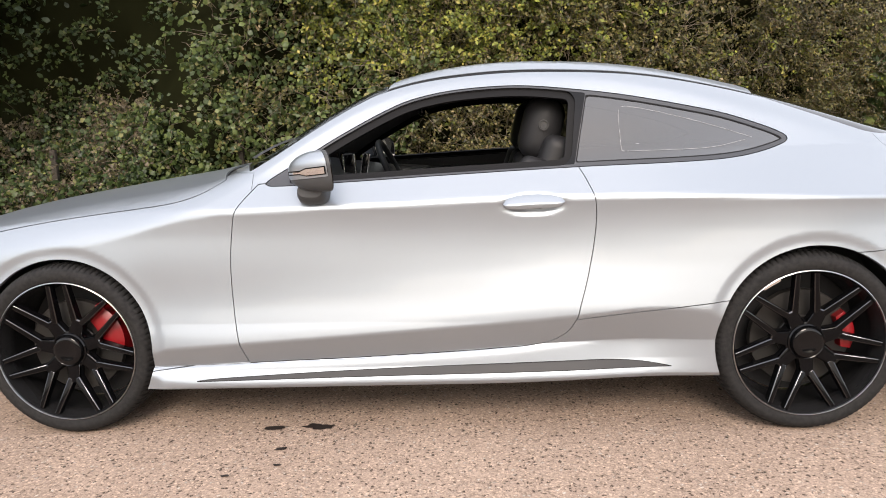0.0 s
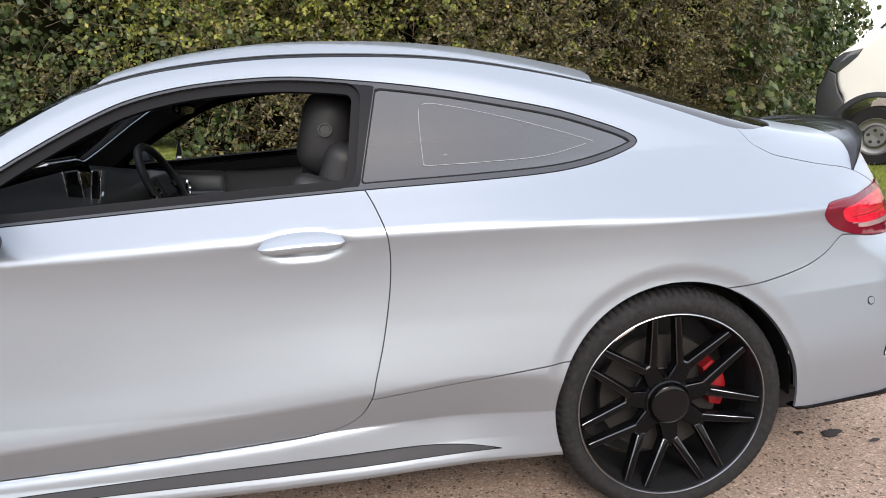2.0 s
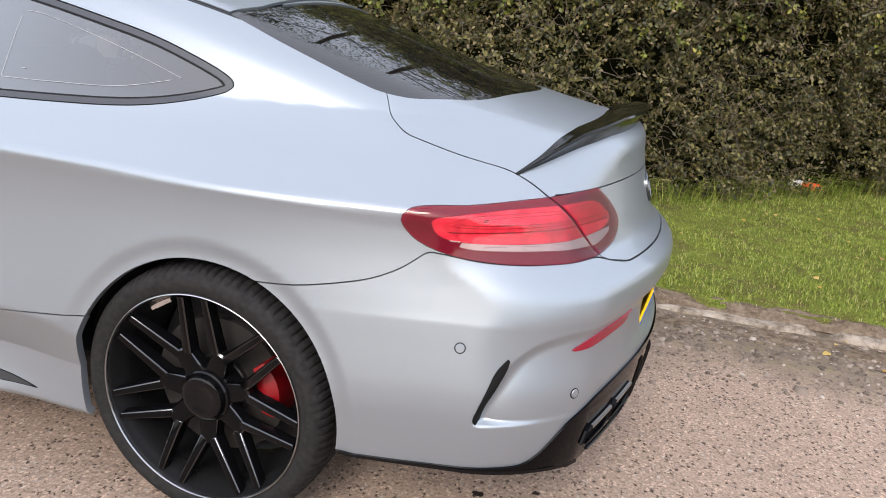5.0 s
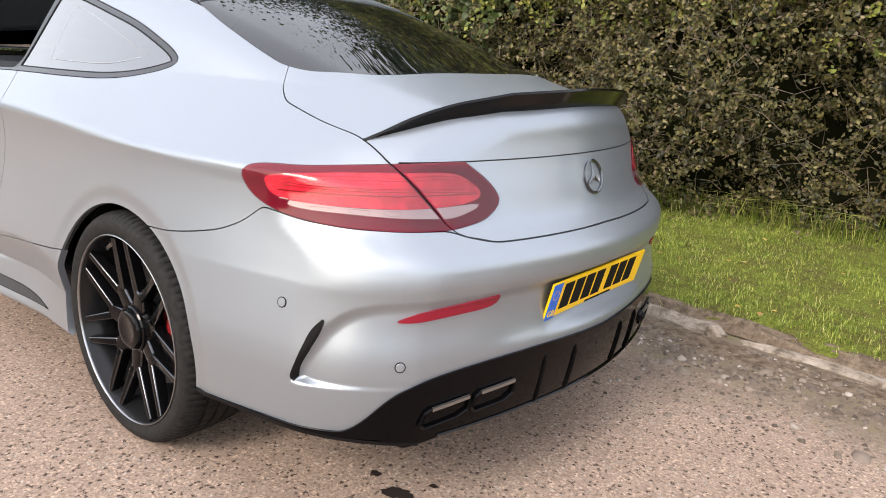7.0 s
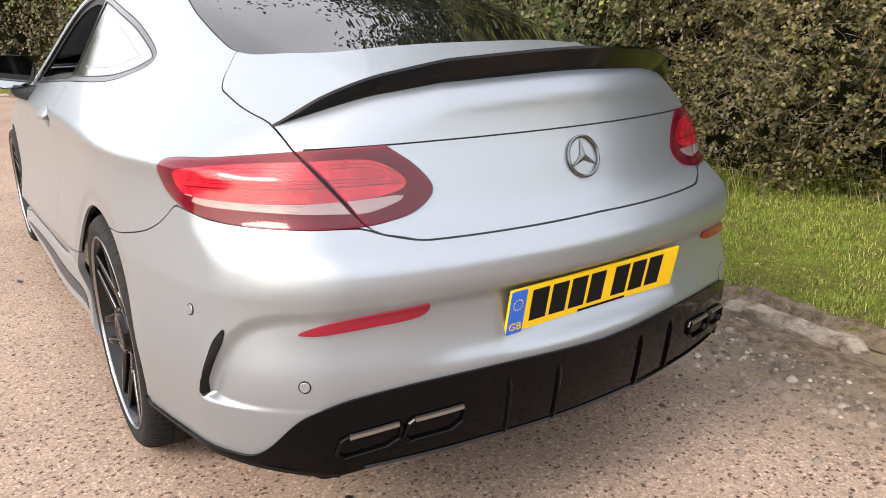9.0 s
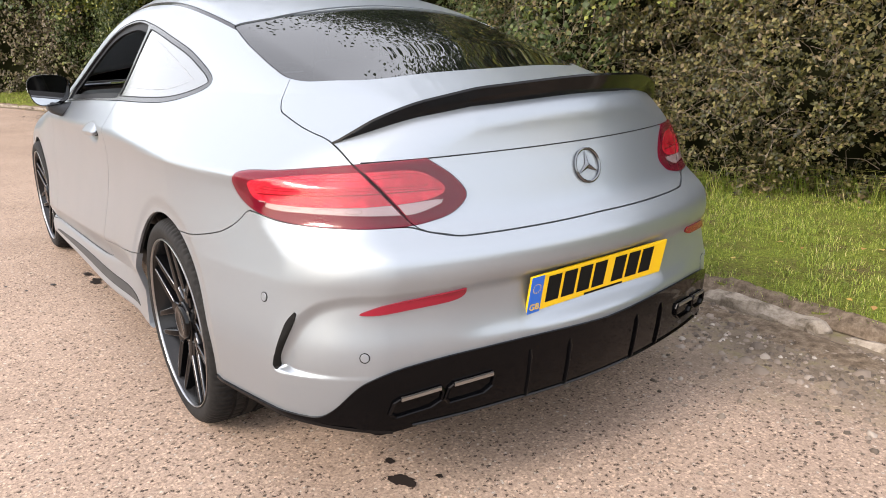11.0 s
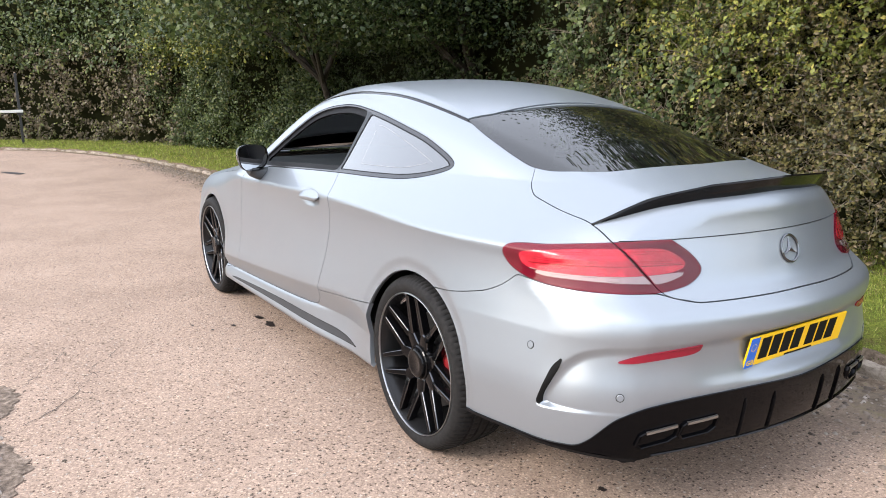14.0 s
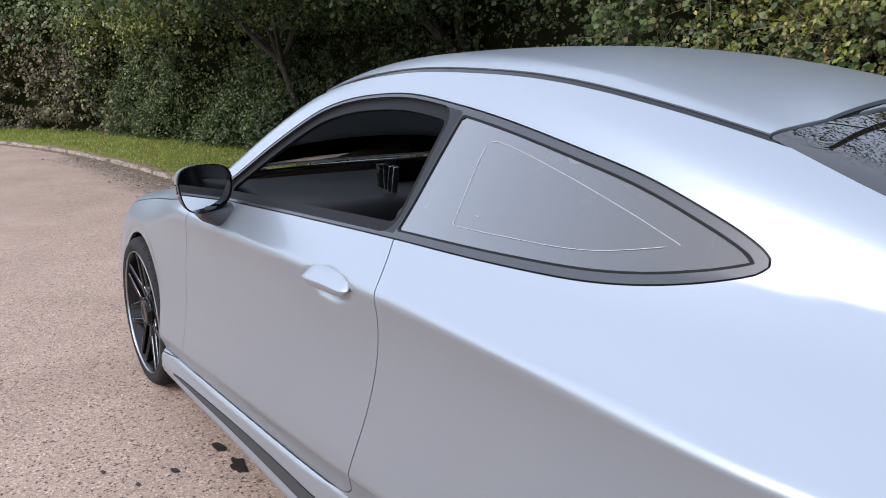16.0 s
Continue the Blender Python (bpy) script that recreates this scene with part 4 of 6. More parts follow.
for x, rear in ((HUB_F, False), (HUB_R, True)):
    w = build_wheel("wheel", rear)
    o = copy_thing(w, Matrix())
    x0 = x - (0.011 if rear else 0.0)
    set_under_car(w, pose(x0, -0.857, 0.3215, 0, 0, 0))
    set_under_car(o, pose(x0, 0.857, 0.3215, 0, 0, 180))
    for s in (-1, 1):
        bm = lathe_bm([(0.375, 0.02), (0.395, 0.05), (0.40, 0.30), (0.0001, 0.32)], 64)
        bmesh.ops.bisect_plane(bm, geom=bm.verts[:] + bm.edges[:] + bm.faces[:], plane_co=(0, 0, -0.045), plane_no=(0, 0, -1), clear_outer=True)
        bmesh.ops.transform(bm, matrix=pose(x, s * 0.825, HUB_Z, 0, 0, 0 if s < 0 else 180), verts=bm.verts)
        part("arch_liner", bm, soft_black, car, "black wheel arch liner", True)


# ---- sills, spoiler, lamps and trim ----
def sweep(sections, close=True):
    """A skin over a row of sections with the same number of points."""
    bm = bmesh.new()
    rows = [[bm.verts.new(p) for p in s] for s in sections]
    n = len(rows[0])
    for a, b in zip(rows, rows[1:]):
        for i in range(n if close else n - 1):
            j = (i + 1) % n
            bm.faces.new((a[i], a[j], b[j], b[i]))
    if close:
        bm.faces.new(rows[0][::-1]), bm.faces.new(rows[-1])
    return bm


part("underbody", slab((3.7, 1.30, 0.09), 0.02, (1.62, 0, 0.215)), soft_black, car, "black underbody")

# rear spoiler: a ducktail that rises from a point at each side of the lid
def lid_top(x, y):
    lo, hi = 0.7, 1.3
    for _ in range(26):
        mid = (lo + hi) / 2
        lo, hi = (mid, hi) if shell(x, y, mid) < 0 else (lo, mid)
    return float(lo)


rise = curve([0.0, 0.45, 0.72, 0.86, 0.95, 1.0], [0.048, 0.046, 0.039, 0.030, 0.0125, 0.0012], 0.02)
depth_ = curve([0.0, 0.5, 0.72, 0.86, 0.94, 1.0], [0.105, 0.088, 0.056, 0.027, 0.014, 0.004], 0.02)
secs = []
for y in np.linspace(-0.595, 0.595, 81):
    a = abs(y) / 0.595
    h, f_ = float(rise(a)), float(depth_(a))
    xb = 3.738 - 0.226 * a**2.2
    zb, zf = lid_top(xb, y), lid_top(xb - f_, y)
    o = 0.62 * h
    front_up = lambda t: zf + (zb - zf) * t + h * t**2.0
    secs.append([(xb - f_, y, zf - 0.004)] + [(xb - f_ + (f_ + o) * t, y, front_up(t) + 0.0015) for t in (0.15, 0.35, 0.55, 0.75, 0.9, 1.0)] + [(xb + o + 0.002, y, zb + h - 0.004), (xb + o * 0.62, y, zb + h * 0.52), (xb + o * 0.2, y, zb + h * 0.12), (xb, y, zb - 0.006), (xb - f_ * 0.5, y, min(zf, zb) - 0.02)])
part("spoiler", sweep(secs), gloss_black, car, "gloss black lip spoiler", True)

# tail lamps: lit-looking reflectors behind a red cover
RED = ring([(0.224, 0.844), (0.280, 0.856), (0.388, 0.866), (0.539, 0.872), (0.676, 0.872), (0.732, 0.851), (0.760, 0.828), (0.752, 0.815), (0.701, 0.802), (0.608, 0.796), (0.518, 0.795), (0.392, 0.796), (0.307, 0.799), (0.241, 0.812)])
CLEAR = ring([(0.261, 0.803), (0.343, 0.797), (0.434, 0.794), (0.528, 0.794), (0.600, 0.795), (0.654, 0.797), (0.761, 0.804), (0.761, 0.804), (0.746, 0.792), (0.679, 0.773), (0.624, 0.773), (0.520, 0.777), (0.395, 0.781), (0.298, 0.787)])
red_ = lambda V: inside(RED, wrap_view(V))
clear_ = lambda V: inside(CLEAR, wrap_view(V))
SEGMENTS = [ring([(a, 0.7925), (a, 0.7925), (a + w, 0.7905), (a + w, 0.7905), (a + w, 0.7800), (a + w - 0.006, 0.7785), (a + 0.012, 0.7815)]) for a, w in ((0.338, 0.060), (0.427, 0.056), (0.503, 0.050))]
GUIDES = ((0.8225, 0.26, 0.75),)
OUTLINES = (ring([(0.258, 0.837), (0.299, 0.853), (0.416, 0.859), (0.537, 0.862), (0.613, 0.866), (0.682, 0.865), (0.720, 0.853), (0.752, 0.834), (0.737, 0.829), (0.633, 0.830), (0.544, 0.831), (0.406, 0.830), (0.301, 0.831)]), ring([(0.285, 0.838), (0.32, 0.848), (0.42, 0.853), (0.54, 0.855), (0.62, 0.859), (0.675, 0.858), (0.710, 0.848), (0.732, 0.837), (0.63, 0.836), (0.54, 0.837), (0.41, 0.836)]))
for s in (-1, 1):
    side_of = (lambda m: m) if s > 0 else mirrored
    for half in (lambda V: V[:, 1] - lid_y(V[:, 0]) - 0.0035, lambda V: lid_y(V[:, 0]) - V[:, 1] - 0.0035):
        for name, f_, mat, label, lift in (("reflector", red_, lamp_red, "bright red reflector band", 0.0016), ("reversing_light", clear_, lamp_clear, "clear reversing light strip", 0.0022)):
            m = cut(UPPER, half, f_)
            if len(m[2]):
                sheet(name, side_of(m), mat, car, label, lift=lift, rim=0.002)
        for z, lo, hi in GUIDES:
            m = cut(UPPER, half, lambda V: 0.0013 - (V[:, 2] - z - 0.01 * (wrap_view(V)[:, 0] - 0.5)), lambda V: 0.0013 + (V[:, 2] - z - 0.01 * (wrap_view(V)[:, 0] - 0.5)), lambda V: wrap_view(V)[:, 0] - lo, lambda V: hi - wrap_view(V)[:, 0])
            if len(m[2]):
                sheet("light_guide", side_of(m), lamp_deep, car, "thin dark line across the lamp", lift=0.0030, rim=0)
    for g in OUTLINES:
        for half in (lambda V: V[:, 1] - lid_y(V[:, 0]) - 0.0035, lambda V: lid_y(V[:, 0]) - V[:, 1] - 0.0035):
            sheet("light_guide", side_of(cut(UPPER, half, lambda V: inside(g, wrap_view(V)), lambda V: 0.0012 - inside(g, wrap_view(V)))), lamp_deep, car, "thin dark line across the lamp", lift=0.0030, rim=0)
    for g in SEGMENTS:
        sheet("lens_segment", side_of(cut(UPPER, lambda V: inside(g, wrap_view(V)), lambda V: 0.0016 - inside(g, wrap_view(V)))), lamp_line, car, "fine outline of a lens segment", lift=0.0034, rim=0)

# a clear red-tinted cover closes each lamp half
lens_red = glazing("lens_red", (0.96, 0.88, 0.89), 0.0, 0.0, 1.40)
for half in (lambda V: V[:, 1] - lid_y(V[:, 0]) - GAP - 0.001, lambda V: lid_y(V[:, 0]) - V[:, 1] - GAP - 0.001):
    pair("lamp_cover", cut(UPPER, lambda V: lamp_(V) - 0.0015, half), lens_red, "glossy red-tinted lamp cover", lift=0.0055, rim=0)

# red reflectors in the bumper
REFLECTOR = ring([(0.556, 0.5545), (0.585, 0.568), (0.616, 0.577), (0.696, 0.588), (0.804, 0.599), (0.804, 0.599), (0.797, 0.581), (0.772, 0.571), (0.695, 0.563), (0.635, 0.557), (0.589, 0.5525)])
pair("bumper_reflector", cut(SHELL, lambda V: inside(REFLECTOR, wrap_view(V))), material("reflector_red", (0.20, 0.008, 0.020), 0.2, 0, 0.4, 0.0), "dark red bumper reflector", lift=0.004, rim=0.008)


def on_shell(x, y, z, d):
    """The place where a ray from inside meets the body, and the normal there."""
    p, d = Vector((x, y, z)), Vector(d).normalized()
    lo, hi = 0.0, 1.5
    for _ in range(30):
        mid = (lo + hi) / 2
        q = p + d * mid
        if shell(q.x, q.y, q.z) > 0:
            hi = mid
        else:
            lo = mid
    q = p + d * lo
    g = Vector([float(shell(*(q + e * 0.004)) - shell(*(q - e * 0.004))) for e in (Vector((1, 0, 0)), Vector((0, 1, 0)), Vector((0, 0, 1)))]).normalized()
    return q, g


def turned(q, n):
    """A pose at q whose -y axis is the normal n."""
    return Matrix.Translation(q) @ (-n).to_track_quat("Y", "Z").to_matrix().to_4x4()


def sensor(q, n):
    b = lathe_bm([(0.0001, -0.003), (0.0095, -0.003), (0.0105, -0.002), (0.0105, 0.002)], 32)
    bmesh.ops.transform(b, matrix=turned(q, n), verts=b.verts)
    o = part("parking_sensor", b, paint, car, "round silver parking sensor", True)
    b = lathe_bm([(0.0108, 0.002), (0.0108, -0.0012), (0.0128, -0.0012), (0.0128, 0.002)], 32, True)
    bmesh.ops.transform(b, matrix=turned(q, n), verts=b.verts)
    part("seal", b, ink, o, "", True)


for x, y, z, d in ((3.15, 0, 0.451, (0.551, -0.64, 0)), (3.15, 0, 0.451, (0.551, 0.64, 0)), (3.15, 0, 0.571, (0.323, -0.814, 0)), (3.15, 0, 0.571, (0.323, 0.814, 0))):
    sensor(*on_shell(x, y, z, d))

# towing eye cover in the bumper
q, n = on_shell(3.15, 0, 0.440, (0.615, 0.60, 0))
b = sweep([[(u * sc, out, v * sc) for u, v in ((-0.020, -0.018), (-0.026, 0.002), (-0.018, 0.022), (0.004, 0.028), (0.022, 0.018), (0.026, -0.004), (0.016, -0.022), (-0.004, -0.026))] for sc, out in ((1.0, 0.004), (1.0, -0.0012), (0.95, -0.0016))])
bmesh.ops.transform(b, matrix=turned(q, n), verts=b.verts)
cover = part("towing_cover", b, paint, car, "small round-cornered silver cover in the bumper")
b = sweep([[(u * sc, out, v * sc) for u, v in ((-0.020, -0.018), (-0.026, 0.002), (-0.018, 0.022), (0.004, 0.028), (0.022, 0.018), (0.026, -0.004), (0.016, -0.022), (-0.004, -0.026))] for sc, out in ((1.05, 0.004), (1.05, -0.0006))])
bmesh.ops.transform(b, matrix=turned(q, n), verts=b.verts)
part("cover_joint", b, trim_black, cover, "dark joint")

# number plate
pq, _ = on_shell(3.3, 0, 0.543, (1, 0, 0))
plate_x = pq.x + 0.012
lean = 13
plate = part("number_plate", slab((0.520, 0.008, 0.111), 0.0025), plate_yellow, car, "yellow rear number plate with a blue end band")
plate.matrix_basis = pose(plate_x, 0.007, 0.545, lean, 0, 90)
o = part("blue_band", slab((0.042, 0.002, 0.108), 0.0008, (-0.2385, -0.0047, 0)), plate_blue, plate, "blue band")
for k in range(12):
    a = radians(30 * k)
    part("band_star", slab((0.0028, 0.0008, 0.0028), 0.0003, (-0.2385 + 0.0125 * math.cos(a), -0.0058, 0.020 + 0.0125 * math.sin(a)), (0, 45, 0)), plate_yellow, plate)
letters = bpy.data.curves.new("band_letters", "FONT")
letters.body, letters.size, letters.extrude, letters.align_x, letters.align_y = "GB", 0.026, 0.0004, "CENTER", "CENTER"
letters.materials.append(plate_yellow)
gb = new("band_letters", letters)
gb.parent = plate
gb.matrix_basis = pose(-0.2385, -0.0061, -0.034, 90, 0, 0)
x0 = -0.203
for k in range(7):
    x0 += 0.020 if k == 4 else 0.0
    part("character_bar", slab((0.046, 0.0012, 0.076), 0.0004, (x0 + 0.025, -0.0046, 0.008)), ink, plate, "plain black bar")
    x0 += 0.0565
part("maker_line", slab((0.15, 0.0010, 0.006), 0.0003, (0.02, -0.0046, -0.043)), ink, plate, "small plain black line")

# round badge on the boot
q, n = on_shell(3.3, 0, 0.839, (1, 0, 0))
badge = part("badge", lathe_bm([(0.041, 0.002), (0.0405, -0.005), (0.044, -0.007), (0.0475, -0.005), (0.047, 0.002)], 64, True), darkened_chrome, car, "round chrome badge ring, its dark reflection put into the colour", True)
badge.matrix_basis = turned(q, n)
for a in (90, 210, 330):
    bm = bmesh.new()
    c, s = math.cos(radians(a)), math.sin(radians(a))
    tip = bm.verts.new((0.042 * c, -0.002, 0.042 * s))
    l, r = (bm.verts.new((0.0085 * math.cos(radians(a + d)), -0.002, 0.0085 * math.sin(radians(a + d)))) for d in (60, -60))
    mid = bm.verts.new((0, -0.0075, 0))
    bm.faces.new((tip, mid, l)), bm.faces.new((tip, r, mid)), bm.faces.new((tip, l, r)), bm.faces.new((mid, r, l))
    part("badge_arm", bm, darkened_chrome, badge)

# exhaust trims and fins in the diffuser
def skin_at(y, z, out):
    q, n = on_shell(3.2, y, z, (1, 0, 0))
    return q + n * out


TRIMS = (((0.604, 0.334), (0.588, 0.343), (0.492, 0.358), (0.483, 0.345), (0.488, 0.322), (0.515, 0.306), (0.600, 0.291), (0.614, 0.303)), ((0.474, 0.352), (0.462, 0.361), (0.361, 0.371), (0.353, 0.358), (0.358, 0.335), (0.382, 0.317), (0.474, 0.308), (0.484, 0.322)))
for s in (-1, 1):
    for corners in TRIMS:
        cy, cz = np.mean(corners, 0)
        secs = []
        for sc, out in ((1.05, 0.002), (1.03, 0.012), (0.97, 0.0155), (0.90, 0.013), (0.84, -0.004), (0.80, -0.012)):
            secs.append([skin_at(s * (cy + (y - cy) * sc), cz + (z - cz) * sc, out) for y, z in corners])
        o = part("exhaust_trim", sweep(secs), diffuser_black, car, "gloss black exhaust trim")
        (ya, za), (yb, zb) = corners[1], corners[2]
        secs = []
        for t in np.linspace(0.02, 1.0, 9):
            y, z = ya + (yb - ya) * t, za + (zb - za) * t - 0.002
            secs.append([skin_at(s * y, z + dz, 0.0155 + o_) for dz, o_ in ((0.0042, -0.006), (0.0040, 0.0008), (-0.0040, 0.0012), (-0.0055, -0.006))])
        part("trim_edge", sweep(secs), dull_metal, o, "bright upper edge of the exhaust trim")
for y in (-0.257, -0.132, 0.132, 0.257):
    secs = []
    for z in np.linspace(0.275, 0.406, 9):
        q, n = on_shell(3.2, y, z, (1, 0, 0))
        d = 0.006 + 0.007 * min(1.0, (0.412 - z) / 0.02)
        secs.append([(q.x - 0.02, y - 0.0045, z), (q.x + d, y - 0.0025, z), (q.x + d + 0.001, y, z), (q.x + d, y + 0.0025, z), (q.x - 0.02, y + 0.0045, z)])
    part("diffuser_fin", sweep(secs), gloss_black, car, "", True)
secs = []
for y in np.linspace(-0.56, 0.56, 41):
    z = 0.270 - 0.012 * np.clip((abs(y) - 0.3) / 0.26, 0, 1)
    q, n = on_shell(3.2, y, z, (1, 0, 0))
    secs.append([(q.x - 0.30, y, z - 0.03), (q.x + 0.009, y, z - 0.004), (q.x + 0.012, y, z), (q.x + 0.009, y, z + 0.003), (q.x - 0.02, y, z + 0.004)])
part("diffuser_edge", sweep(secs), gloss_black, car, "thin lower edge of the diffuser", True)
# splitter under the bumper's sides
for s in (-1, 1):
    secs = []
    for a in np.linspace(4, 44, 24):
        q, n = on_shell(3.15, 0, 0.27, (math.sin(radians(a)), s * math.cos(radians(a)), 0))
        z = 0.282 - 0.034 * (a / 44) ** 3
        secs.append([(q.x - n.x * 0.03, q.y - n.y * 0.03, z + 0.006), (q.x + n.x * 0.004, q.y + n.y * 0.004, z + 0.002), (q.x + n.x * 0.005, q.y + n.y * 0.005, z - 0.006), (q.x - n.x * 0.05, q.y - n.y * 0.05, z - 0.012)])
    part("splitter", sweep(secs), gloss_black, car, "black edge under the bumper", True)

# door handles
for s in (-1, 1):
    secs = []
    for t in np.linspace(0, 1, 25):
        x = 1.708 + 0.224 * t
        e = max(0.0, 1 - abs(2 * t - 1) ** 3.0) ** 0.5
        zc = 0.8640 + 0.004 * math.sin(math.pi * t) + 0.006 * (t - 0.5)
        hh, dd = 0.002 + 0.0270 * e, 0.003 + 0.013 * e
        y = 0.848 - 0.020 * t * (1 - t)
        secs.append([(x, s * (y + dd * u - (zc + hh * v - 0.86) * 0.45), zc + hh * v) for u, v in ((-1, 0.9), (-0.2, 1.0), (0.25, 0.8), (0.55, 0.45), (0.82, 0.08), (1.0, -0.16), (0.97, -0.24), (0.50, -0.66), (0.2, -0.80), (-1, -0.70))])
    handle = part("door_handle", sweep(secs), paint, car, "silver door handle", True)
    handle.data.set_sharp_from_angle(angle=radians(35))
    secs = []
    for t in np.linspace(0, 1, 15):
        x, w = 1.735 + 0.185 * t, 0.0025 * math.sin(math.pi * t) + 0.0004
        z = 0.8465 + 0.016 * (2 * t - 1) ** 2 - 0.003 * math.sin(math.pi * t)
        q, _n = on_shell(x, s * 0.5, z, (0, s, 0))
        secs.append([(x, q.y + s * d, z + e) for d, e in ((-0.006, w), (0.004, w), (0.004, -w), (-0.006, -w))])
    part("handle_gap", sweep(secs), ink, handle, "dark gap under the handle")

# door mirrors
MY, MX, MZ = 0.862, 1.000, 1.004
for s in (-1, 1):
    n, k = 48, 24
    P = []
    for i in range(k + 1):
        t = i / k
        for j in range(n):
            a = 2 * math.pi * j / n
            e = math.sqrt(max(0.0, 1 - (1 - t) ** 2.3)) if t < 1 else 1.0
            c, q = math.cos(a), math.sin(a)
            sq = (abs(c) ** 3.0 + abs(q) ** 3.0) ** (-1 / 3.0)
            yy = MY + 0.098 * sq * c * e * (1 + 0.13 * q) - 0.012 * (1 - t)
            zz = MZ + 0.074 * sq * q * e * (1 + 0.08 * c) - 0.008 * (1 - t)
            P.append((MX - 0.075 + 0.135 * t + 0.045 * (yy - MY) / 0.1 * t - 0.13 * (zz - MZ) * t, s * yy, zz))
    V = np.array(P)
    T = np.array([(i * n + j, i * n + (j + 1) % n, (i + 1) * n + (j + 1) % n) for i in range(k) for j in range(n)] + [(i * n + j, (i + 1) * n + (j + 1) % n, (i + 1) * n + j) for i in range(k) for j in range(n)])
    if s > 0:
        T = T[:, ::-1]
    N = np.cross(V[T[:, 1]] - V[T[:, 0]], V[T[:, 2]] - V[T[:, 0]])
    VN = np.zeros_like(V)
    for c in range(3):
        np.add.at(VN, T[:, c], N)
    VN /= np.linalg.norm(VN, axis=1)[:, None] + 1e-12
    if (VN * (V - V.mean(0))).sum() < 0:
        VN, T = -VN, T[:, ::-1]
    mm = (V, VN, T)
    edge = lambda V: V[:, 2] - MZ + 0.026 - 0.10 * (V[:, 0] - MX)
    back_ = lambda V: MX + 0.046 + 0.045 * (np.abs(V[:, 1]) - MY) / 0.1 - 0.13 * (V[:, 2] - MZ) - V[:, 0]
    mirror = new("door_mirror")
    mirror.parent = car
    tagged(mirror, "silver and black door mirror")
    sheet("mirror_cap", cut(mm, lambda V: edge(V) - 0.001, lambda V: back_(V)), paint, mirror, "silver mirror cap", rim=0.004)
    sheet("mirror_base", cut(mm, lambda V: np.maximum(-edge(V) - 0.001, -back_(V) - 0.002)), mirror_plastic, mirror, "dark grey mirror housing", rim=0.004)
    wing = lambda V: 0.0035 + 0.0075 * np.clip((V[:, 0] - MX + 0.015) / 0.025, 0, 1)
    sheet("indicator_seat", cut(mm, lambda V: wing(V) + 0.0042 - np.abs(edge(V) - 0.024), lambda V: back_(V) - 0.004, lambda V: np.abs(V[:, 1]) - MY + 0.004, lambda V: V[:, 0] - MX + 0.070), ink, mirror, "dark edge round the indicator", lift=0.0012, rim=0.002)
    sheet("indicator", cut(mm, lambda V: wing(V) - np.abs(edge(V) - 0.024), lambda V: back_(V) - 0.009, lambda V: np.abs(V[:, 1]) - MY, lambda V: V[:, 0] - MX + 0.062), chrome, mirror, "bright silvery side indicator strip", lift=0.0025, rim=0.002)
    rim_pts = V[k * n : (k + 1) * n]
    c = rim_pts.mean(0)
    gl = bmesh.new()
    gl.faces.new([gl.verts.new(c + (p - c) * 0.945 + (-0.010 + 0.16 * (p[2] - MZ), 0, 0)) for p in rim_pts])
    part("mirror_glass", gl, mirror_face, mirror, "mirror glass")
    inner_rim = bmesh.new()
    rows = [[inner_rim.verts.new(c + (p - c) * sc + (dx, 0, 0)) for p in rim_pts] for sc, dx in ((1.0, 0.0), (0.985, 0.004), (0.955, 0.003), (0.935, -0.022))]
    for r0, r1 in zip(rows, rows[1:]):
        for i in range(n):
            inner_rim.faces.new((r0[i], r0[(i + 1) % n], r1[(i + 1) % n], r1[i]))
    part("mirror_frame", inner_rim, gloss_black, mirror, "black frame round the mirror glass", True)
    secs = [[(MX + 0.005 + 0.052 * w * math.copysign(abs(math.cos(a)) ** 0.7, math.cos(a)), s * y, z + 0.032 * w * math.copysign(abs(math.sin(a)) ** 0.7, math.sin(a))) for a in np.linspace(0, 2 * math.pi, 24, endpoint=False)] for y, z, w in ((0.88, 0.934, 0.85), (0.865, 0.922, 1.0), (0.84, 0.911, 1.05), (0.815, 0.904, 1.1), (0.79, 0.902, 1.15), (0.75, 0.91, 1.15))]
    part("mirror_stalk", sweep(secs), mirror_plastic, mirror, "dark grey mirror stalk", True)

# ---- cabin ----
def cushion(size, bevel, at, turn=(0, 0, 0)):
    return slab(size, bevel, at, turn, 4)


def seat(y):
    st = new("seat")
    st.parent = car
    tagged(st, "black leather sports seat")
    part("seat_base", merge(cushion((0.50, 0.50, 0.16), 0.05, (1.52, y, 0.46), (0, -6, 0)), cushion((0.46, 0.09, 0.20), 0.04, (1.50, y - 0.23, 0.48), (0, -6, 0)), cushion((0.46, 0.09, 0.20), 0.04, (1.50, y + 0.23, 0.48), (0, -6, 0))), cabin_black, st, "", True)
    part("backrest", merge(cushion((0.13, 0.46, 0.62), 0.05, (1.86, y, 0.80), (0, 18, 0)), cushion((0.17, 0.09, 0.48), 0.04, (1.80, y - 0.22, 0.78), (0, 18, 0)), cushion((0.17, 0.09, 0.48), 0.04, (1.80, y + 0.22, 0.78), (0, 18, 0))), cabin_black, st, "", True)
    part("headrest", slab((0.165, 0.27, 0.27), 0.078, (1.885, y, 1.125), (0, 14, 0), 5), cabin_black, st, "", True)
    b = lathe_bm([(0.0001, -0.004), (0.014, -0.004), (0.016, -0.008), (0.021, -0.008), (0.022, 0.004)], 28)
    bmesh.ops.transform(b, matrix=Matrix.Translation((1.885, y - 0.137, 1.14)), verts=b.verts)
    part("seat_button", b, trim_black, st, "", True)
    return st


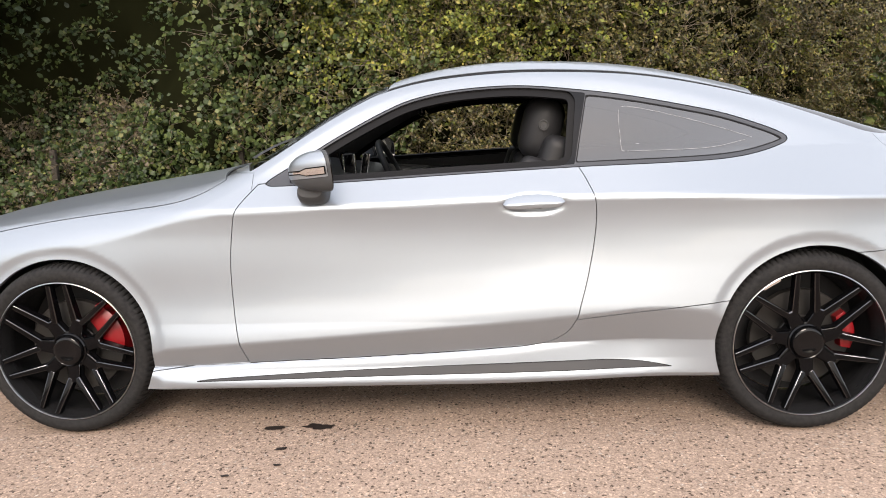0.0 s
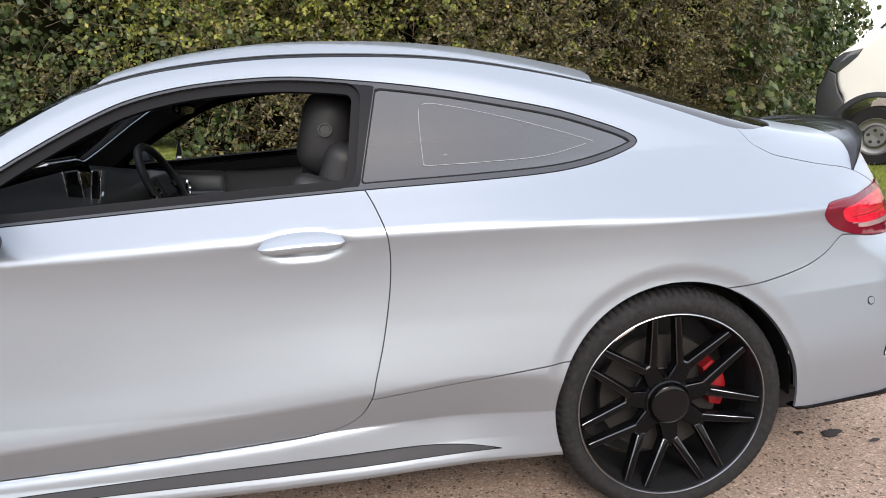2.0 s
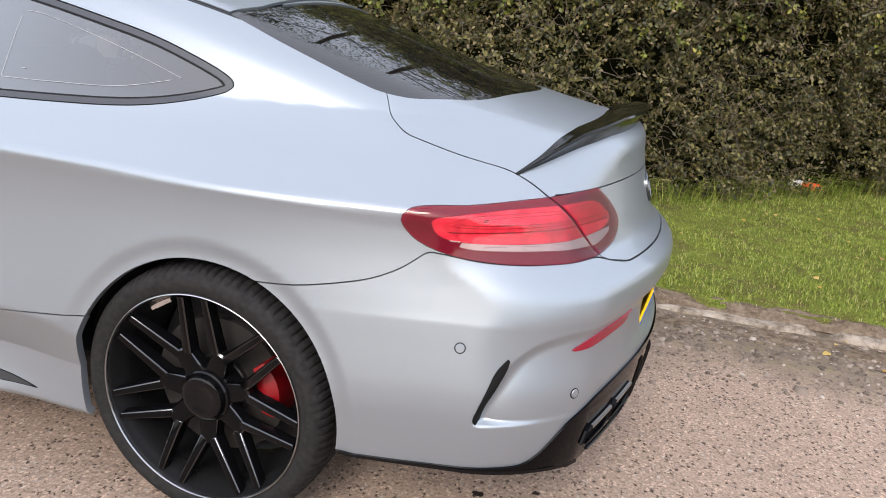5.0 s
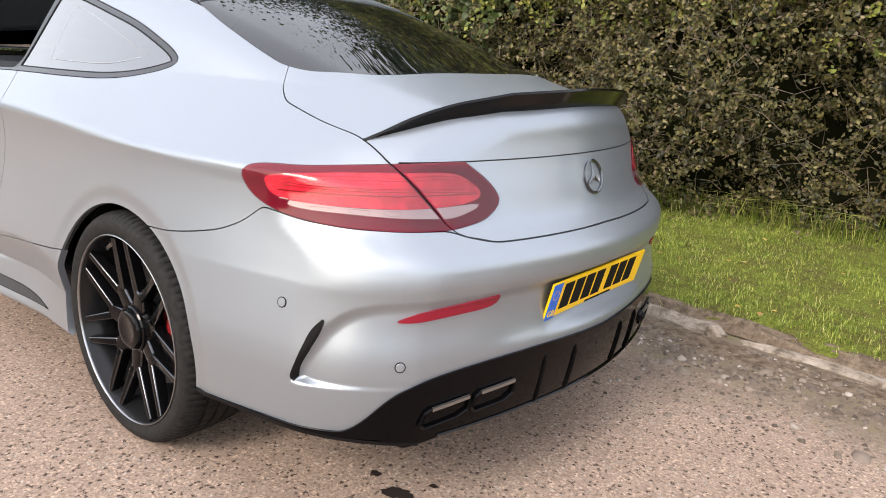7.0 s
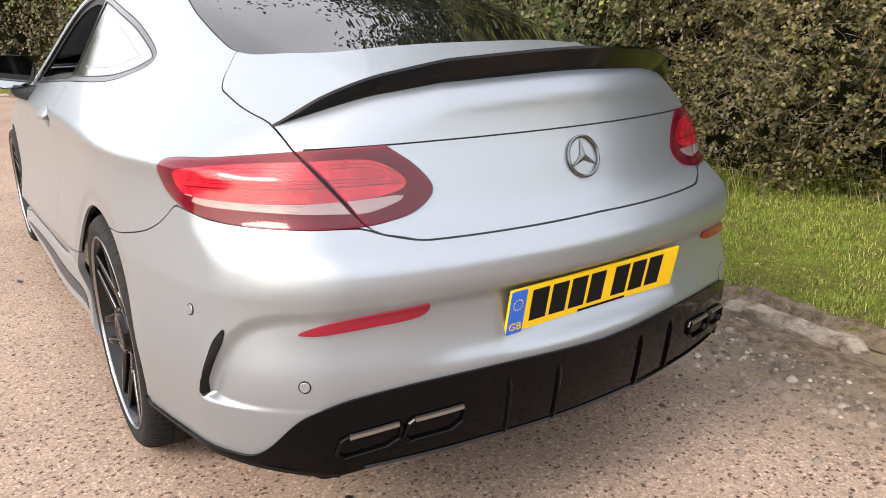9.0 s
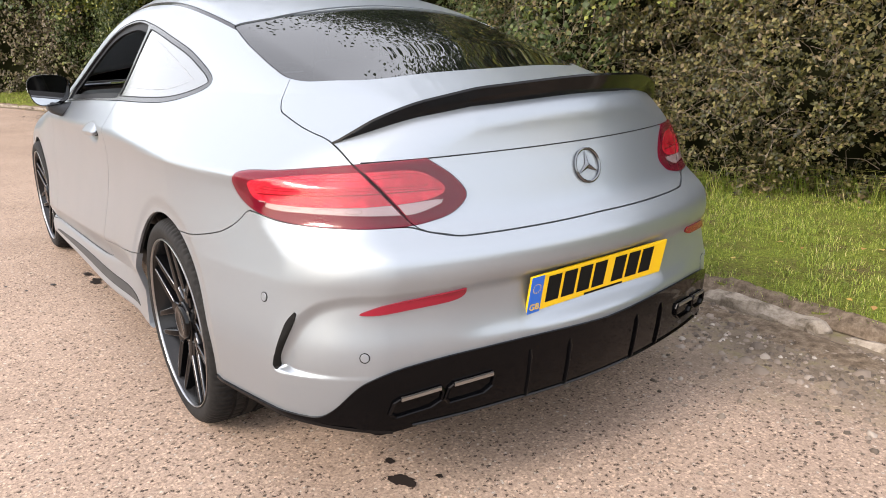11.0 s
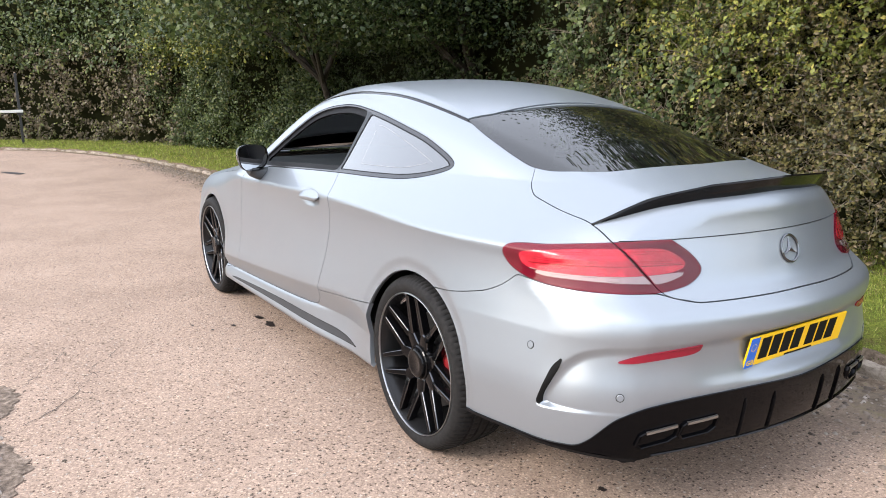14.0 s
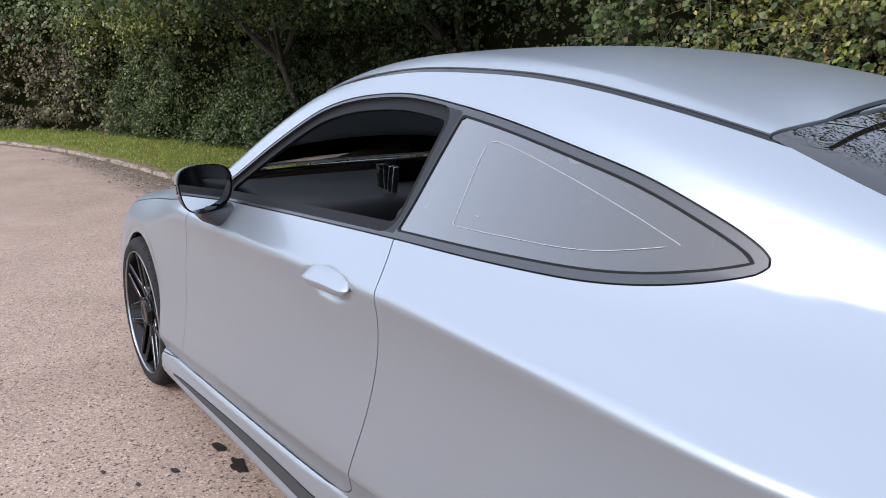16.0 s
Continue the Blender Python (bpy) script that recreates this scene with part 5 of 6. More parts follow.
seat(-0.37), seat(0.37)
part("rear_seat", merge(cushion((0.50, 1.10, 0.20), 0.06, (2.42, 0, 0.50)), cushion((0.16, 1.10, 0.56), 0.06, (2.70, 0, 0.76), (0, 24, 0))), cabin_black, car, "black rear seat", True)
part("dashboard", merge(cushion((0.46, 1.40, 0.24), 0.07, (0.93, 0, 0.84), (0, 8, 0)), cushion((0.20, 1.36, 0.30), 0.05, (1.08, 0, 0.66))), cabin_black, car, "black dashboard", True)
part("console", cushion((0.95, 0.24, 0.26), 0.04, (1.55, 0, 0.47)), cabin_black, car, "black centre console", True)
part("display", slab((0.012, 0.21, 0.14), 0.004, (0.985, 0.0, 0.965), (0, -14, 0)), gloss_black, car, "black display screen", True)
for y in (-0.60, -0.1, 0.1, 0.62):
    b = lathe_bm([(0.028, 0.004), (0.030, -0.004), (0.036, -0.006), (0.040, 0.0), (0.036, 0.006)], 28, True)
    bmesh.ops.transform(b, matrix=pose(1.20, y, 0.86, 0, 0, 90), verts=b.verts)
    part("air_vent", b, chrome, car, "round chrome air vent", True)
for x, w, tilt in ((1.035, 0.052, -4), (1.105, 0.030, 10)):
    o = part("vent_housing", slab((w, 0.02, 0.12), 0.008, (x, -0.2, 0.975), (0, tilt, 0), 3), gloss_black, car, "black air vent housing with chrome edges", True)
    for e in (-1, 1):
        part("vent_edge", slab((0.006, 0.024, 0.112), 0.002, (x + e * w / 2, -0.202, 0.975), (0, tilt, 0)), chrome, o, "chrome edge")
wheel_ = new("steering_wheel")
wheel_.parent = car
tagged(wheel_, "black steering wheel with bright spokes")
wheel_.matrix_basis = pose(1.17, 0.37, 0.900, 0, -25, 0) @ pose(0, 0, 0, 0, 0, 90)
part("wheel_rim", lathe_bm([(0.182 + 0.0145 * math.cos(a), 0.0165 * math.sin(a)) for a in np.linspace(0, 2 * math.pi, 12, endpoint=False)], 48, True), cabin_black, wheel_, "", True)
part("wheel_hub", cushion((0.15, 0.05, 0.11), 0.02, (0, 0.015, 0)), cabin_black, wheel_, "", True)
for x in (-0.12, 0.12):
    part("wheel_spoke", slab((0.10, 0.014, 0.028), 0.004, (x, 0.006, -0.005)), chrome, wheel_, "bright wheel spoke")
part("wheel_spoke", slab((0.05, 0.014, 0.12), 0.004, (0, 0.008, -0.11)), chrome, wheel_, "bright wheel spoke")
for s in (-1, 1):
    dp = part("door_card", merge(cushion((1.10, 0.04, 0.42), 0.02, (1.40, s * 0.765, 0.70), (-s * 5, 0, 0)), cushion((0.50, 0.10, 0.06), 0.02, (1.50, s * 0.735, 0.70))), door_leather_glare, car, "black door trim, paled by glare put into its colour", True)
    part("speaker_plate", slab((0.37, 0.012, 0.11), 0.03, (1.16, s * 0.738, 0.872), (-s * 5, 4, 0), 3), cabin_grey, car, "silver-grey plate on the door trim", True)
part("rear_shelf", slab((0.52, 0.98, 0.02), 0.006, (2.98, 0, 0.97), (0, 6, 0)), cabin_black, car, "black rear shelf")
part("headliner", merge(slab((0.85, 0.90, 0.015), 0.006, (1.88, 0, 1.318))), cabin_black, car, "dark headliner")
part("rear_view_mirror", slab((0.03, 0.23, 0.065), 0.014, (1.36, 0.02, 1.225), (0, -8, 0), 3), gloss_black, car, "black rear-view mirror", True)
# wipers lie in the cowl
part("wiper", sweep([[(x, y, z + 0.006), (x + 0.008, y, z), (x - 0.008, y, z)] for x, y, z in [(0.72 + 0.04 * t, -0.60 + 0.62 * t, float(spine(0.72 + 0.04 * t) - crown(0.72) * (-0.60 + 0.62 * t) ** 2) + 0.02) for t in np.linspace(0, 1, 8)]]), trim_black, car, "black wiper blade")


# ---- leaves, twigs and trees ----
rng = np.random.default_rng(5)
unit = lambda v: v / (np.linalg.norm(v, axis=-1, keepdims=True) + 1e-9)


def raw_mesh(name, V, T, mat, smooth=False):
    me = bpy.data.meshes.new(name)
    me.vertices.add(len(V)), me.loops.add(len(T) * 3), me.polygons.add(len(T))
    me.vertices.foreach_set("co", np.asarray(V, np.float32).ravel()), me.loops.foreach_set("vertex_index", np.asarray(T, np.int32).ravel())
    me.polygons.foreach_set("loop_start", np.arange(len(T)) * 3)
    me.update(calc_edges=True)
    me.materials.append(mat)
    if smooth:
        me.shade_smooth()
    return new(name, me)


def leaf_sheet(P, size, out, wide=0.34, wild=0.75):
    """Folded leaves at the places P, facing roughly along out: verts and triangles."""
    n = len(P)
    nrm = unit(out + rng.normal(0, wild, (n, 3)) + (0, 0, 0.35))
    ax = unit(np.cross(nrm, rng.normal(0, 1, (n, 3))))
    bx = np.cross(nrm, ax)
    L = (size * rng.uniform(0.55, 1.35, n))[:, None]
    V = np.stack([P - ax * L * 0.5, P - ax * L * 0.1 + bx * L * wide + nrm * L * 0.10, P + ax * L * 0.28 + bx * L * wide * 0.7 + nrm * L * 0.05, P + ax * L * 0.58 - nrm * L * 0.08, P + ax * L * 0.28 - bx * L * wide * 0.7 + nrm * L * 0.05, P - ax * L * 0.1 - bx * L * wide + nrm * L * 0.10], 1).reshape(-1, 3)
    k = np.arange(n) * 6
    T = np.concatenate([np.stack([k + a, k + b, k + c], 1) for a, b, c in ((0, 1, 5), (1, 2, 5), (2, 4, 5), (2, 3, 4))])
    return V, T


def small_leaves(P, size, out, wide=0.34, wild=0.75):
    """Small leaves, each folded along its middle rib."""
    n = len(P)
    nrm = unit(out + rng.normal(0, wild, (n, 3)) + (0, 0, 0.35))
    ax = unit(np.cross(nrm, rng.normal(0, 1, (n, 3))))
    bx = np.cross(nrm, ax)
    L = (size * rng.uniform(0.5, 1.45, n))[:, None]
    V = np.stack([P - ax * L * 0.5, P + bx * L * wide + nrm * L * 0.13, P + ax * L * 0.55, P - bx * L * wide + nrm * L * 0.13], 1).reshape(-1, 3)
    k = np.arange(n) * 4
    return V, np.concatenate([np.stack([k, k + 1, k + 2], 1), np.stack([k, k + 2, k + 3], 1)])


def tubes(A, B, C, r0, r1):
    """Thin three-sided twigs, each from A over B to C."""
    n = len(A)
    d = unit(C - A)
    s = unit(np.cross(d, rng.normal(0, 1, (n, 3))))
    t = np.cross(d, s)
    rings = []
    for p, r in ((A, r0), (B, (r0 + r1) / 2), (C, r1)):
        for a in (0, 2.094, 4.189):
            rings.append(p + r * (math.cos(a) * s + math.sin(a) * t))
    V = np.stack(rings, 1).reshape(-1, 3)
    k = np.arange(n) * 9
    T = []
    for g in (0, 3):
        for i in range(3):
            j = (i + 1) % 3
            T += [np.stack([k + g + i, k + g + j, k + g + 3 + j], 1), np.stack([k + g + i, k + g + 3 + j, k + g + 3 + i], 1)]
    return V, np.concatenate(T)


def lump(s, z):
    return 0.20 * np.sin(s * 1.1 + 0.6 * np.sin(z * 2)) * np.cos(z * 1.7 + s * 0.37) + 0.13 * np.sin(s * 2.7 + z * 2.9) + 0.08 * np.sin(s * 7.3 - z * 5.1) + 0.15 - 0.14 * np.minimum(z, 2.6)


hs = curve(ht, hq[:, 0]), curve(ht, hq[:, 1]), curve(ht, hn[:, 0]), curve(ht, hn[:, 1])
at_x = lambda x: float(np.interp(-x, -hq[:, 0], ht))


def hedge_at(s, z, depth):
    x = hs[0](s)
    hollow = 1.35 * np.exp(-(((x + 6.4) / 5.2) ** 6)) * np.clip((z - 0.35) / 1.1, 0.12, 1)
    d = lump(s, z) + depth - 0.25 + hollow
    return np.stack([x - hs[2](s) * d, hs[1](s) - hs[3](s) * d, z], 1)


def sprays(name, lo, hi, twigs, per, z0, z1, size, mat, label, reach=0.34, wide=0.34, weight=None, bare=0.25):
    """A stretch of hedge: arching twigs that carry leaves, thinned out in hollows."""
    s = rng.uniform(lo, hi, twigs * 3)
    z = rng.uniform(z0, z1, twigs * 3)
    dens = 0.62 + 0.38 * np.sin(s * 2.3 + 1.3 * np.sin(z * 2.1)) * np.cos(z * 2.6 - s * 0.8)
    if weight:
        dens = dens * weight(hs[0](s), z)
    keep = np.argsort(rng.uniform(0, 1, len(s)) / (dens + 0.02))[:twigs]
    s, z = s[keep], z[keep]
    out = np.stack([hs[2](s), hs[3](s), 0 * s], 1)
    side = np.stack([-hs[3](s), hs[2](s), 0 * s], 1)
    A = hedge_at(s, z, 0.28 + np.abs(rng.normal(0, 0.10, len(s))))
    L = rng.uniform(0.5, 1.4, (len(s), 1)) * reach
    dirn = unit(out * 0.75 + side * rng.normal(0, 0.7, (len(s), 1)) + np.array([0, 0, 1]) * rng.normal(0.35, 0.55, (len(s), 1)))
    B = A + dirn * L * 0.55
    C = B + unit(dirn + np.array([0, 0, -0.5]) + 0.25 * rng.normal(0, 1, dirn.shape)) * L * 0.5
    A[:, 2], B[:, 2], C[:, 2] = (np.maximum(q[:, 2], 0.06) for q in (A, B, C))
    leafy_ = rng.uniform(0, 1, len(s)) > bare
    u = rng.uniform(0.15, 1.0, (len(s), per))[:, :, None]
    P = ((1 - u) ** 2 * A[:, None] + 2 * u * (1 - u) * B[:, None] + u * u * C[:, None])[leafy_].reshape(-1, 3)
    P = P + rng.normal(0, max(size, 0.036) * 0.55, P.shape)
    P[:, 2] = np.maximum(P[:, 2], 0.07)
    V, T = (small_leaves if size < 0.037 else leaf_sheet)(P, size, np.repeat(out[leafy_], per, 0), wide)
    tagged(raw_mesh(name, V, T, mat), label, "hedge", "", "stuff")
    return A, B, C


TW = []
SMALL = "dense clipped hedge with small yellow-green and brown leaves"
near_w = lambda x, z: np.where(x < 0.9, 0.25, 1.0)
lo, hi = at_x(9.5), at_x(-0.6)
TW.append(sprays("hedge", lo, hi, 10500, 30, 0.05, 3.0, 0.030, hedge_leaf, SMALL, weight=near_w, wide=0.33))
TW.append(sprays("hedge", at_x(5.6), at_x(0.0), 1900, 24, 1.3, 3.2, 0.036, yellow_leaf, "upper hedge with fresh yellow-green leaves", weight=lambda x, z: np.clip((z - 1.3) / 0.8, 0, 1) * np.exp(-(((x - 0.6) / 1.6) ** 2)) + 0.03))
TW.append(sprays("hedge", at_x(1.1), at_x(-3.5), 1750, 13, 0.05, 3.0, 0.047, green_leaf, "hedge with broad rounded green leaves", wide=0.42, reach=0.30, weight=lambda x, z: np.where((x < -0.9) & (z > 1.30), 0.04, np.where(x < -1.8, 0.4, 1.0))))
TW.append(sprays("hedge", at_x(-1.6), at_x(-4.6), 900, 16, 0.05, 1.5, 0.036, brown_leaf, "hedge with small withered brown leaves", wide=0.36, reach=0.34))
TW.append(sprays("hedge", at_x(12.5), at_x(5.9), 1500, 12, 0.3, 4.0, 0.10, green_leaf, "hedge with large lobed green leaves behind a parked van", wide=0.46, reach=0.5))
# below the tree the shade is put into the darker leaf colour
TW.append(sprays("hedge", at_x(-1.4), at_x(-11.5), 3100, 12, 0.05, 2.6, 0.052, dark_leaf, "hedge under a tree, its shade put into darker green leaves", reach=0.35, weight=lambda x, z: np.where((x > -4.2) & (z > 1.1), 0.10, 1.0)))
TW.append(sprays("hedge", at_x(-9.8), at_x(-17.5), 3900, 13, 0.05, 3.4, 0.060, green_leaf, "clipped green hedge beside a bend in the road", reach=0.34))
TW.append(sprays("hedge", at_x(-16.0), ht[-1], 2600, 14, 0.05, 3.0, 0.085, brown_leaf, "sparse brownish hedge beside a bend in the road", reach=0.5))
TW.append(sprays("hedge", at_x(-15.5), ht[-1], 2400, 14, 2.4, 6.0, 0.11, green_leaf, "tall green growth above the hedge by the bend", reach=0.7))
TW.append(sprays("hedge", at_x(-9.5), at_x(-17.0), 650, 16, 2.3, 3.9, 0.085, yellow_leaf, "overhanging branches with fresh yellow-green leaves", reach=0.75, bare=0.1))
A, B, C = (np.concatenate([t[i][::2] for t in TW[:5]]) for i in range(3))
V, T = tubes(A, B, C, 0.0035, 0.0012)
tagged(raw_mesh("hedge_twigs", V, T, twig_bark), "bare grey-brown twigs all through the hedge", "hedge", "", "stuff")

# long bare shoots stand out of the leaves
n = 800
s, z = rng.uniform(at_x(7.5), at_x(-0.7), n), rng.uniform(0.5, 3.1, n)
out, side = np.stack([hs[2](s), hs[3](s), 0 * s], 1), np.stack([-hs[3](s), hs[2](s), 0 * s], 1)
A = hedge_at(s, z, rng.uniform(-0.05, 0.22, n))
L = rng.uniform(0.10, 0.40, (n, 1))
d = unit(side * rng.normal(0, 1, (n, 1)) + np.array([0, 0, 1]) * rng.normal(0.35, 0.7, (n, 1)) + out * rng.uniform(-0.1, 0.45, (n, 1)))
B = A + d * L * 0.55 + rng.normal(0, 0.02, (n, 3))
V, T = tubes(A, B, B + unit(d + 0.5 * rng.normal(0, 1, (n, 3))) * L * 0.5, 0.0024, 0.0009)
tagged(raw_mesh("bare_shoots", V, T, pale_twig), "thin pale bare shoots standing out of the hedge", "hedge", "", "stuff")

# a near-black sheet behind the leaves stands in for shade deep in the hedge
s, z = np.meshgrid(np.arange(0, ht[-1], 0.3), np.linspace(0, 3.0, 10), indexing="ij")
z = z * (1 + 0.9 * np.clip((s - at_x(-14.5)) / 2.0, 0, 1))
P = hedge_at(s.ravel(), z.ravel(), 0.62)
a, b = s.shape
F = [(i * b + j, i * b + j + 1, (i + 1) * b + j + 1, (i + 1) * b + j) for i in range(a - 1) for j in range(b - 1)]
tagged(put("hedge_shade_sheet", P, F, shade), "near-black sheet standing in for the shade deep in the hedge", "hedge", "", "stuff")


# ---- trees ----
def limb(bm, p, q, r0, r1, sides=7, bend_=0.0):
    """A tapering, slightly crooked limb."""
    p, q = Vector(p), Vector(q)
    rings = []
    for k in range(5):
        t = k / 4
        c = p.lerp(q, t) + Vector((bend_ * math.sin(math.pi * t), bend_ * 0.6 * math.sin(2 * math.pi * t), 0))
        d = (q - p).normalized()
        s = d.orthogonal().normalized()
        u = d.cross(s)
        r = r0 + (r1 - r0) * t
        rings.append([bm.verts.new(c + (s * math.cos(a) + u * math.sin(a)) * r) for a in np.linspace(0, 2 * math.pi, sides, endpoint=False)])
    for a_, b_ in zip(rings, rings[1:]):
        for i in range(sides):
            j = (i + 1) % sides
            bm.faces.new((a_[i], a_[j], b_[j], b_[i]))


def tree(x, y, height, spread, mat, leaf, count, lean=(0, 0), low=2.2, seed=1, label="", clumps=60, girth=0.13, wide=0.36):
    r = random.Random(seed)
    t = group_of("tree", label, "tree", "", "", (x, y, 0.0))
    bm = bmesh.new()
    fork = Vector((lean[0] * 0.4, lean[1] * 0.4, low * 0.75))
    limb(bm, (0, 0, -0.05), fork, girth, girth * 0.75, 10, 0.05)
    tips = []
    for k in range(6):
        a = k * 1.05 + r.uniform(-0.3, 0.3)
        e = Vector((lean[0] + spread * 0.55 * math.cos(a), lean[1] + spread * 0.55 * math.sin(a), r.uniform(0.55, 0.85) * height))
        limb(bm, fork, e, girth * 0.6, girth * 0.2, 7, r.uniform(-0.25, 0.25))
        for _ in range(6):
            f0 = fork.lerp(e, r.uniform(0.35, 1.0))
            e2 = f0 + Vector((r.uniform(-1, 1) * spread * 0.5, r.uniform(-1, 1) * spread * 0.5, r.uniform(-0.1, 0.9) * height * 0.2))
            limb(bm, f0, e2, girth * 0.18, girth * 0.05, 5, r.uniform(-0.15, 0.15))
            tips.append(e2)
            for _ in range(4):
                f1 = f0.lerp(e2, r.uniform(0.3, 1.0))
                e3 = f1 + Vector((r.uniform(-1, 1), r.uniform(-1, 1), r.uniform(-0.6, 0.8))) * spread * 0.24
                limb(bm, f1, e3, girth * 0.07, girth * 0.02, 4)
                tips.append(e3)
    part("trunk", bm, bark, t, "dark bare trunk and limbs", True)
    r.shuffle(tips)
    g = np.random.default_rng(seed)
    c = np.array([tuple(p) for p in tips[:clumps]])
    P = np.repeat(c, count // len(c), 0) + g.normal(0, 1, (count // len(c) * len(c), 3)) * (spread * 0.12, spread * 0.12, spread * 0.09)
    P = P[P[:, 2] > low]
    V, T = leaf_sheet(P, leaf, np.tile((0.0, 0.0, 0.3), (len(P), 1)), wide, 1.0)
    o = raw_mesh("crown", V, T, mat)
    o.parent = t
    return t


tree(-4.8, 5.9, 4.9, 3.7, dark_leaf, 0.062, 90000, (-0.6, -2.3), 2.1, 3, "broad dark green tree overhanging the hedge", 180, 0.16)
tree(-9.3, 4.6, 6.5, 4.4, green_leaf, 0.085, 32000, (0.3, -1.6), 2.25, 4, "broad green tree on thin dark stems overhanging the hedge", 110, 0.085)
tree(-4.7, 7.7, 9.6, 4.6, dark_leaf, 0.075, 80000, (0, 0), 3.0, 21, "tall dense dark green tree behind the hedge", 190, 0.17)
tree(1.5, 7.6, 8.5, 4.6, green_leaf, 0.038, 50000, (0, 0), 3.2, 7, "tall half-bare tree behind the hedge", 90, 0.15)
tree(5.8, 10.2, 8.5, 4.6, green_leaf, 0.06, 26000, (0, 0), 3.0, 8, "tall half-bare tree behind the hedge", 100, 0.15)
tree(-1.2, 9.2, 6.8, 4.4, green_leaf, 0.038, 42000, (0, 0), 3.2, 9, "tall leafy tree behind the hedge", 110, 0.16)
tree(-24, 3.5, 6.3, 5.0, green_leaf, 0.15, 12000, (0, -0.5), 3.2, 10, "tall leafy tree behind the hedge", 110, 0.18)
tree(-17, 6.0, 8.0, 5.5, dark_leaf, 0.14, 12000, (0, -0.5), 3.2, 12, "tall dark tree behind the hedge", 110, 0.18)
tree(-30, -1.0, 6.2, 5.5, green_leaf, 0.20, 8000, (0, -0.5), 2.0, 14, "tall leafy tree behind the hedge", 120, 0.18)
tree(-36, -9.0, 6.6, 6.0, dark_leaf, 0.22, 8000, (0, 0), 2.0, 15, "tall dark tree behind the hedge", 120, 0.18)
tree(-33, 6.0, 7.0, 6.0, green_leaf, 0.21, 8000, (0, 0), 2.4, 16, "tall leafy tree behind the hedge", 120, 0.18)

# an unseen leaf belt added across the road, behind the way, to darken low reflections
far_line = [(17, 16), (22, 8), (24, -2), (20, -11), (8, -16), (-8, -18), (-24, -22), (-38, -30)]
ft, fq, fn = along(far_line, 0.5)
n = 14000
s = rng.uniform(0, ft[-1], n)
z = rng.uniform(0.0, 1.0, n) ** 0.8 * (np.interp(s, [0, 26, 46, 60], [1.7, 1.7, 1.7, 2.0]) + 0.4 * np.sin(s * 0.55) + 0.25 * np.sin(s * 1.7))
off = rng.normal(0, 0.9, n) + 0.7 * np.sin(s * 0.9 + z)
P = np.stack([np.interp(s, ft, fq[:, 0]) - off * np.interp(s, ft, fn[:, 0]), np.interp(s, ft, fq[:, 1]) - off * np.interp(s, ft, fn[:, 1]), np.maximum(z, 0.1)], 1)
V, T = leaf_sheet(P, 0.42, np.zeros((n, 3)), 0.4, 1.0)
tagged(raw_mesh("unseen_belt", V, T, dark_leaf), "unseen dark leaf belt added across the road to darken reflections", "trees", "", "stuff")


# ---- kerb, grass and litter ----
soil = material("soil", (0.1, 0.08, 0.05), 0.95, 0.0, 0.1)
_at = coords(soil, 1.0)
_n = noise_tex(soil, _at, 24.0, 8.0, 0.7)
_r = ramp(soil, [(0.3, (0.05, 0.036, 0.025)), (0.5, (0.14, 0.105, 0.075)), (0.62, (0.20, 0.155, 0.115)), (0.70, (0.13, 0.12, 0.045)), (0.78, (0.16, 0.165, 0.04))])
link(soil, _n, "Fac", _r, "Fac")
link(soil, _r, "Color", bsdf(soil), "Base Color")
bump(soil, _n, "Fac", 1.0, 0.015)
kerb = group_of("kerb", "low worn concrete kerb stones beside the verge", "kerb", "", "structure")
s0 = float(np.interp(-13.0, -kq[:, 0], kt))
s1 = float(np.interp(21.5, -kq[:, 0], kt))
rough = lambda *p: noise.fractal(Vector(p), 0.9, 2.1, 5)
s = s0
r = random.Random(4)
while s < s1:
    length = r.uniform(0.55, 0.98)
    i = int(np.argmin(np.abs(kt - s - length / 2)))
    nx, ny = kn[i]
    real, ph = length - r.uniform(0.02, 0.14), r.uniform(0, 50)
    near = -1.0 < kq[i][0] < 8.0
    secs = []
    for t in np.linspace(0, 1, 26 if near else 10):
        end = 1 - 0.45 * max(0.0, abs(2 * t - 1) - 0.86) / 0.14
        ring_ = []
        for a in np.linspace(0, 2 * math.pi, 18, endpoint=False):
            c, q = math.cos(a), math.sin(a)
            k = (abs(c) ** 4 + abs(q) ** 4) ** -0.25
            x = (t - 0.5) * real
            g = rough(x * 5 + ph, c * 0.6, q * 0.6)
            ring_.append((x + 0.02 * rough(ph, c, q * 2 + t), 0.060 * k * c * end + 0.015 * g * (1 if q > -0.3 else 0.3) + 0.008 * rough(x * 14 + ph, c * 2, q), 0.075 * k * q * (end if q > 0 else 1) + 0.010 * g + 0.007 * rough(x * 16 + ph, c * 2, q) + 0.008 * rough(x * 2 + ph, 9, 0)))
        secs.append(ring_)
    b = sweep(secs)
    bmesh.ops.transform(b, matrix=pose(kq[i][0], kq[i][1], (-0.036 if kq[i][0] > -2 else -0.018) + r.uniform(-0.024, 0.006), r.uniform(-5, 5), r.uniform(-1, 1), math.degrees(math.atan2(-nx, ny)) + r.uniform(-1.5, 1.5)), verts=b.verts)
    part("kerb_stone", b, stone, kerb, "", True)
    s += length

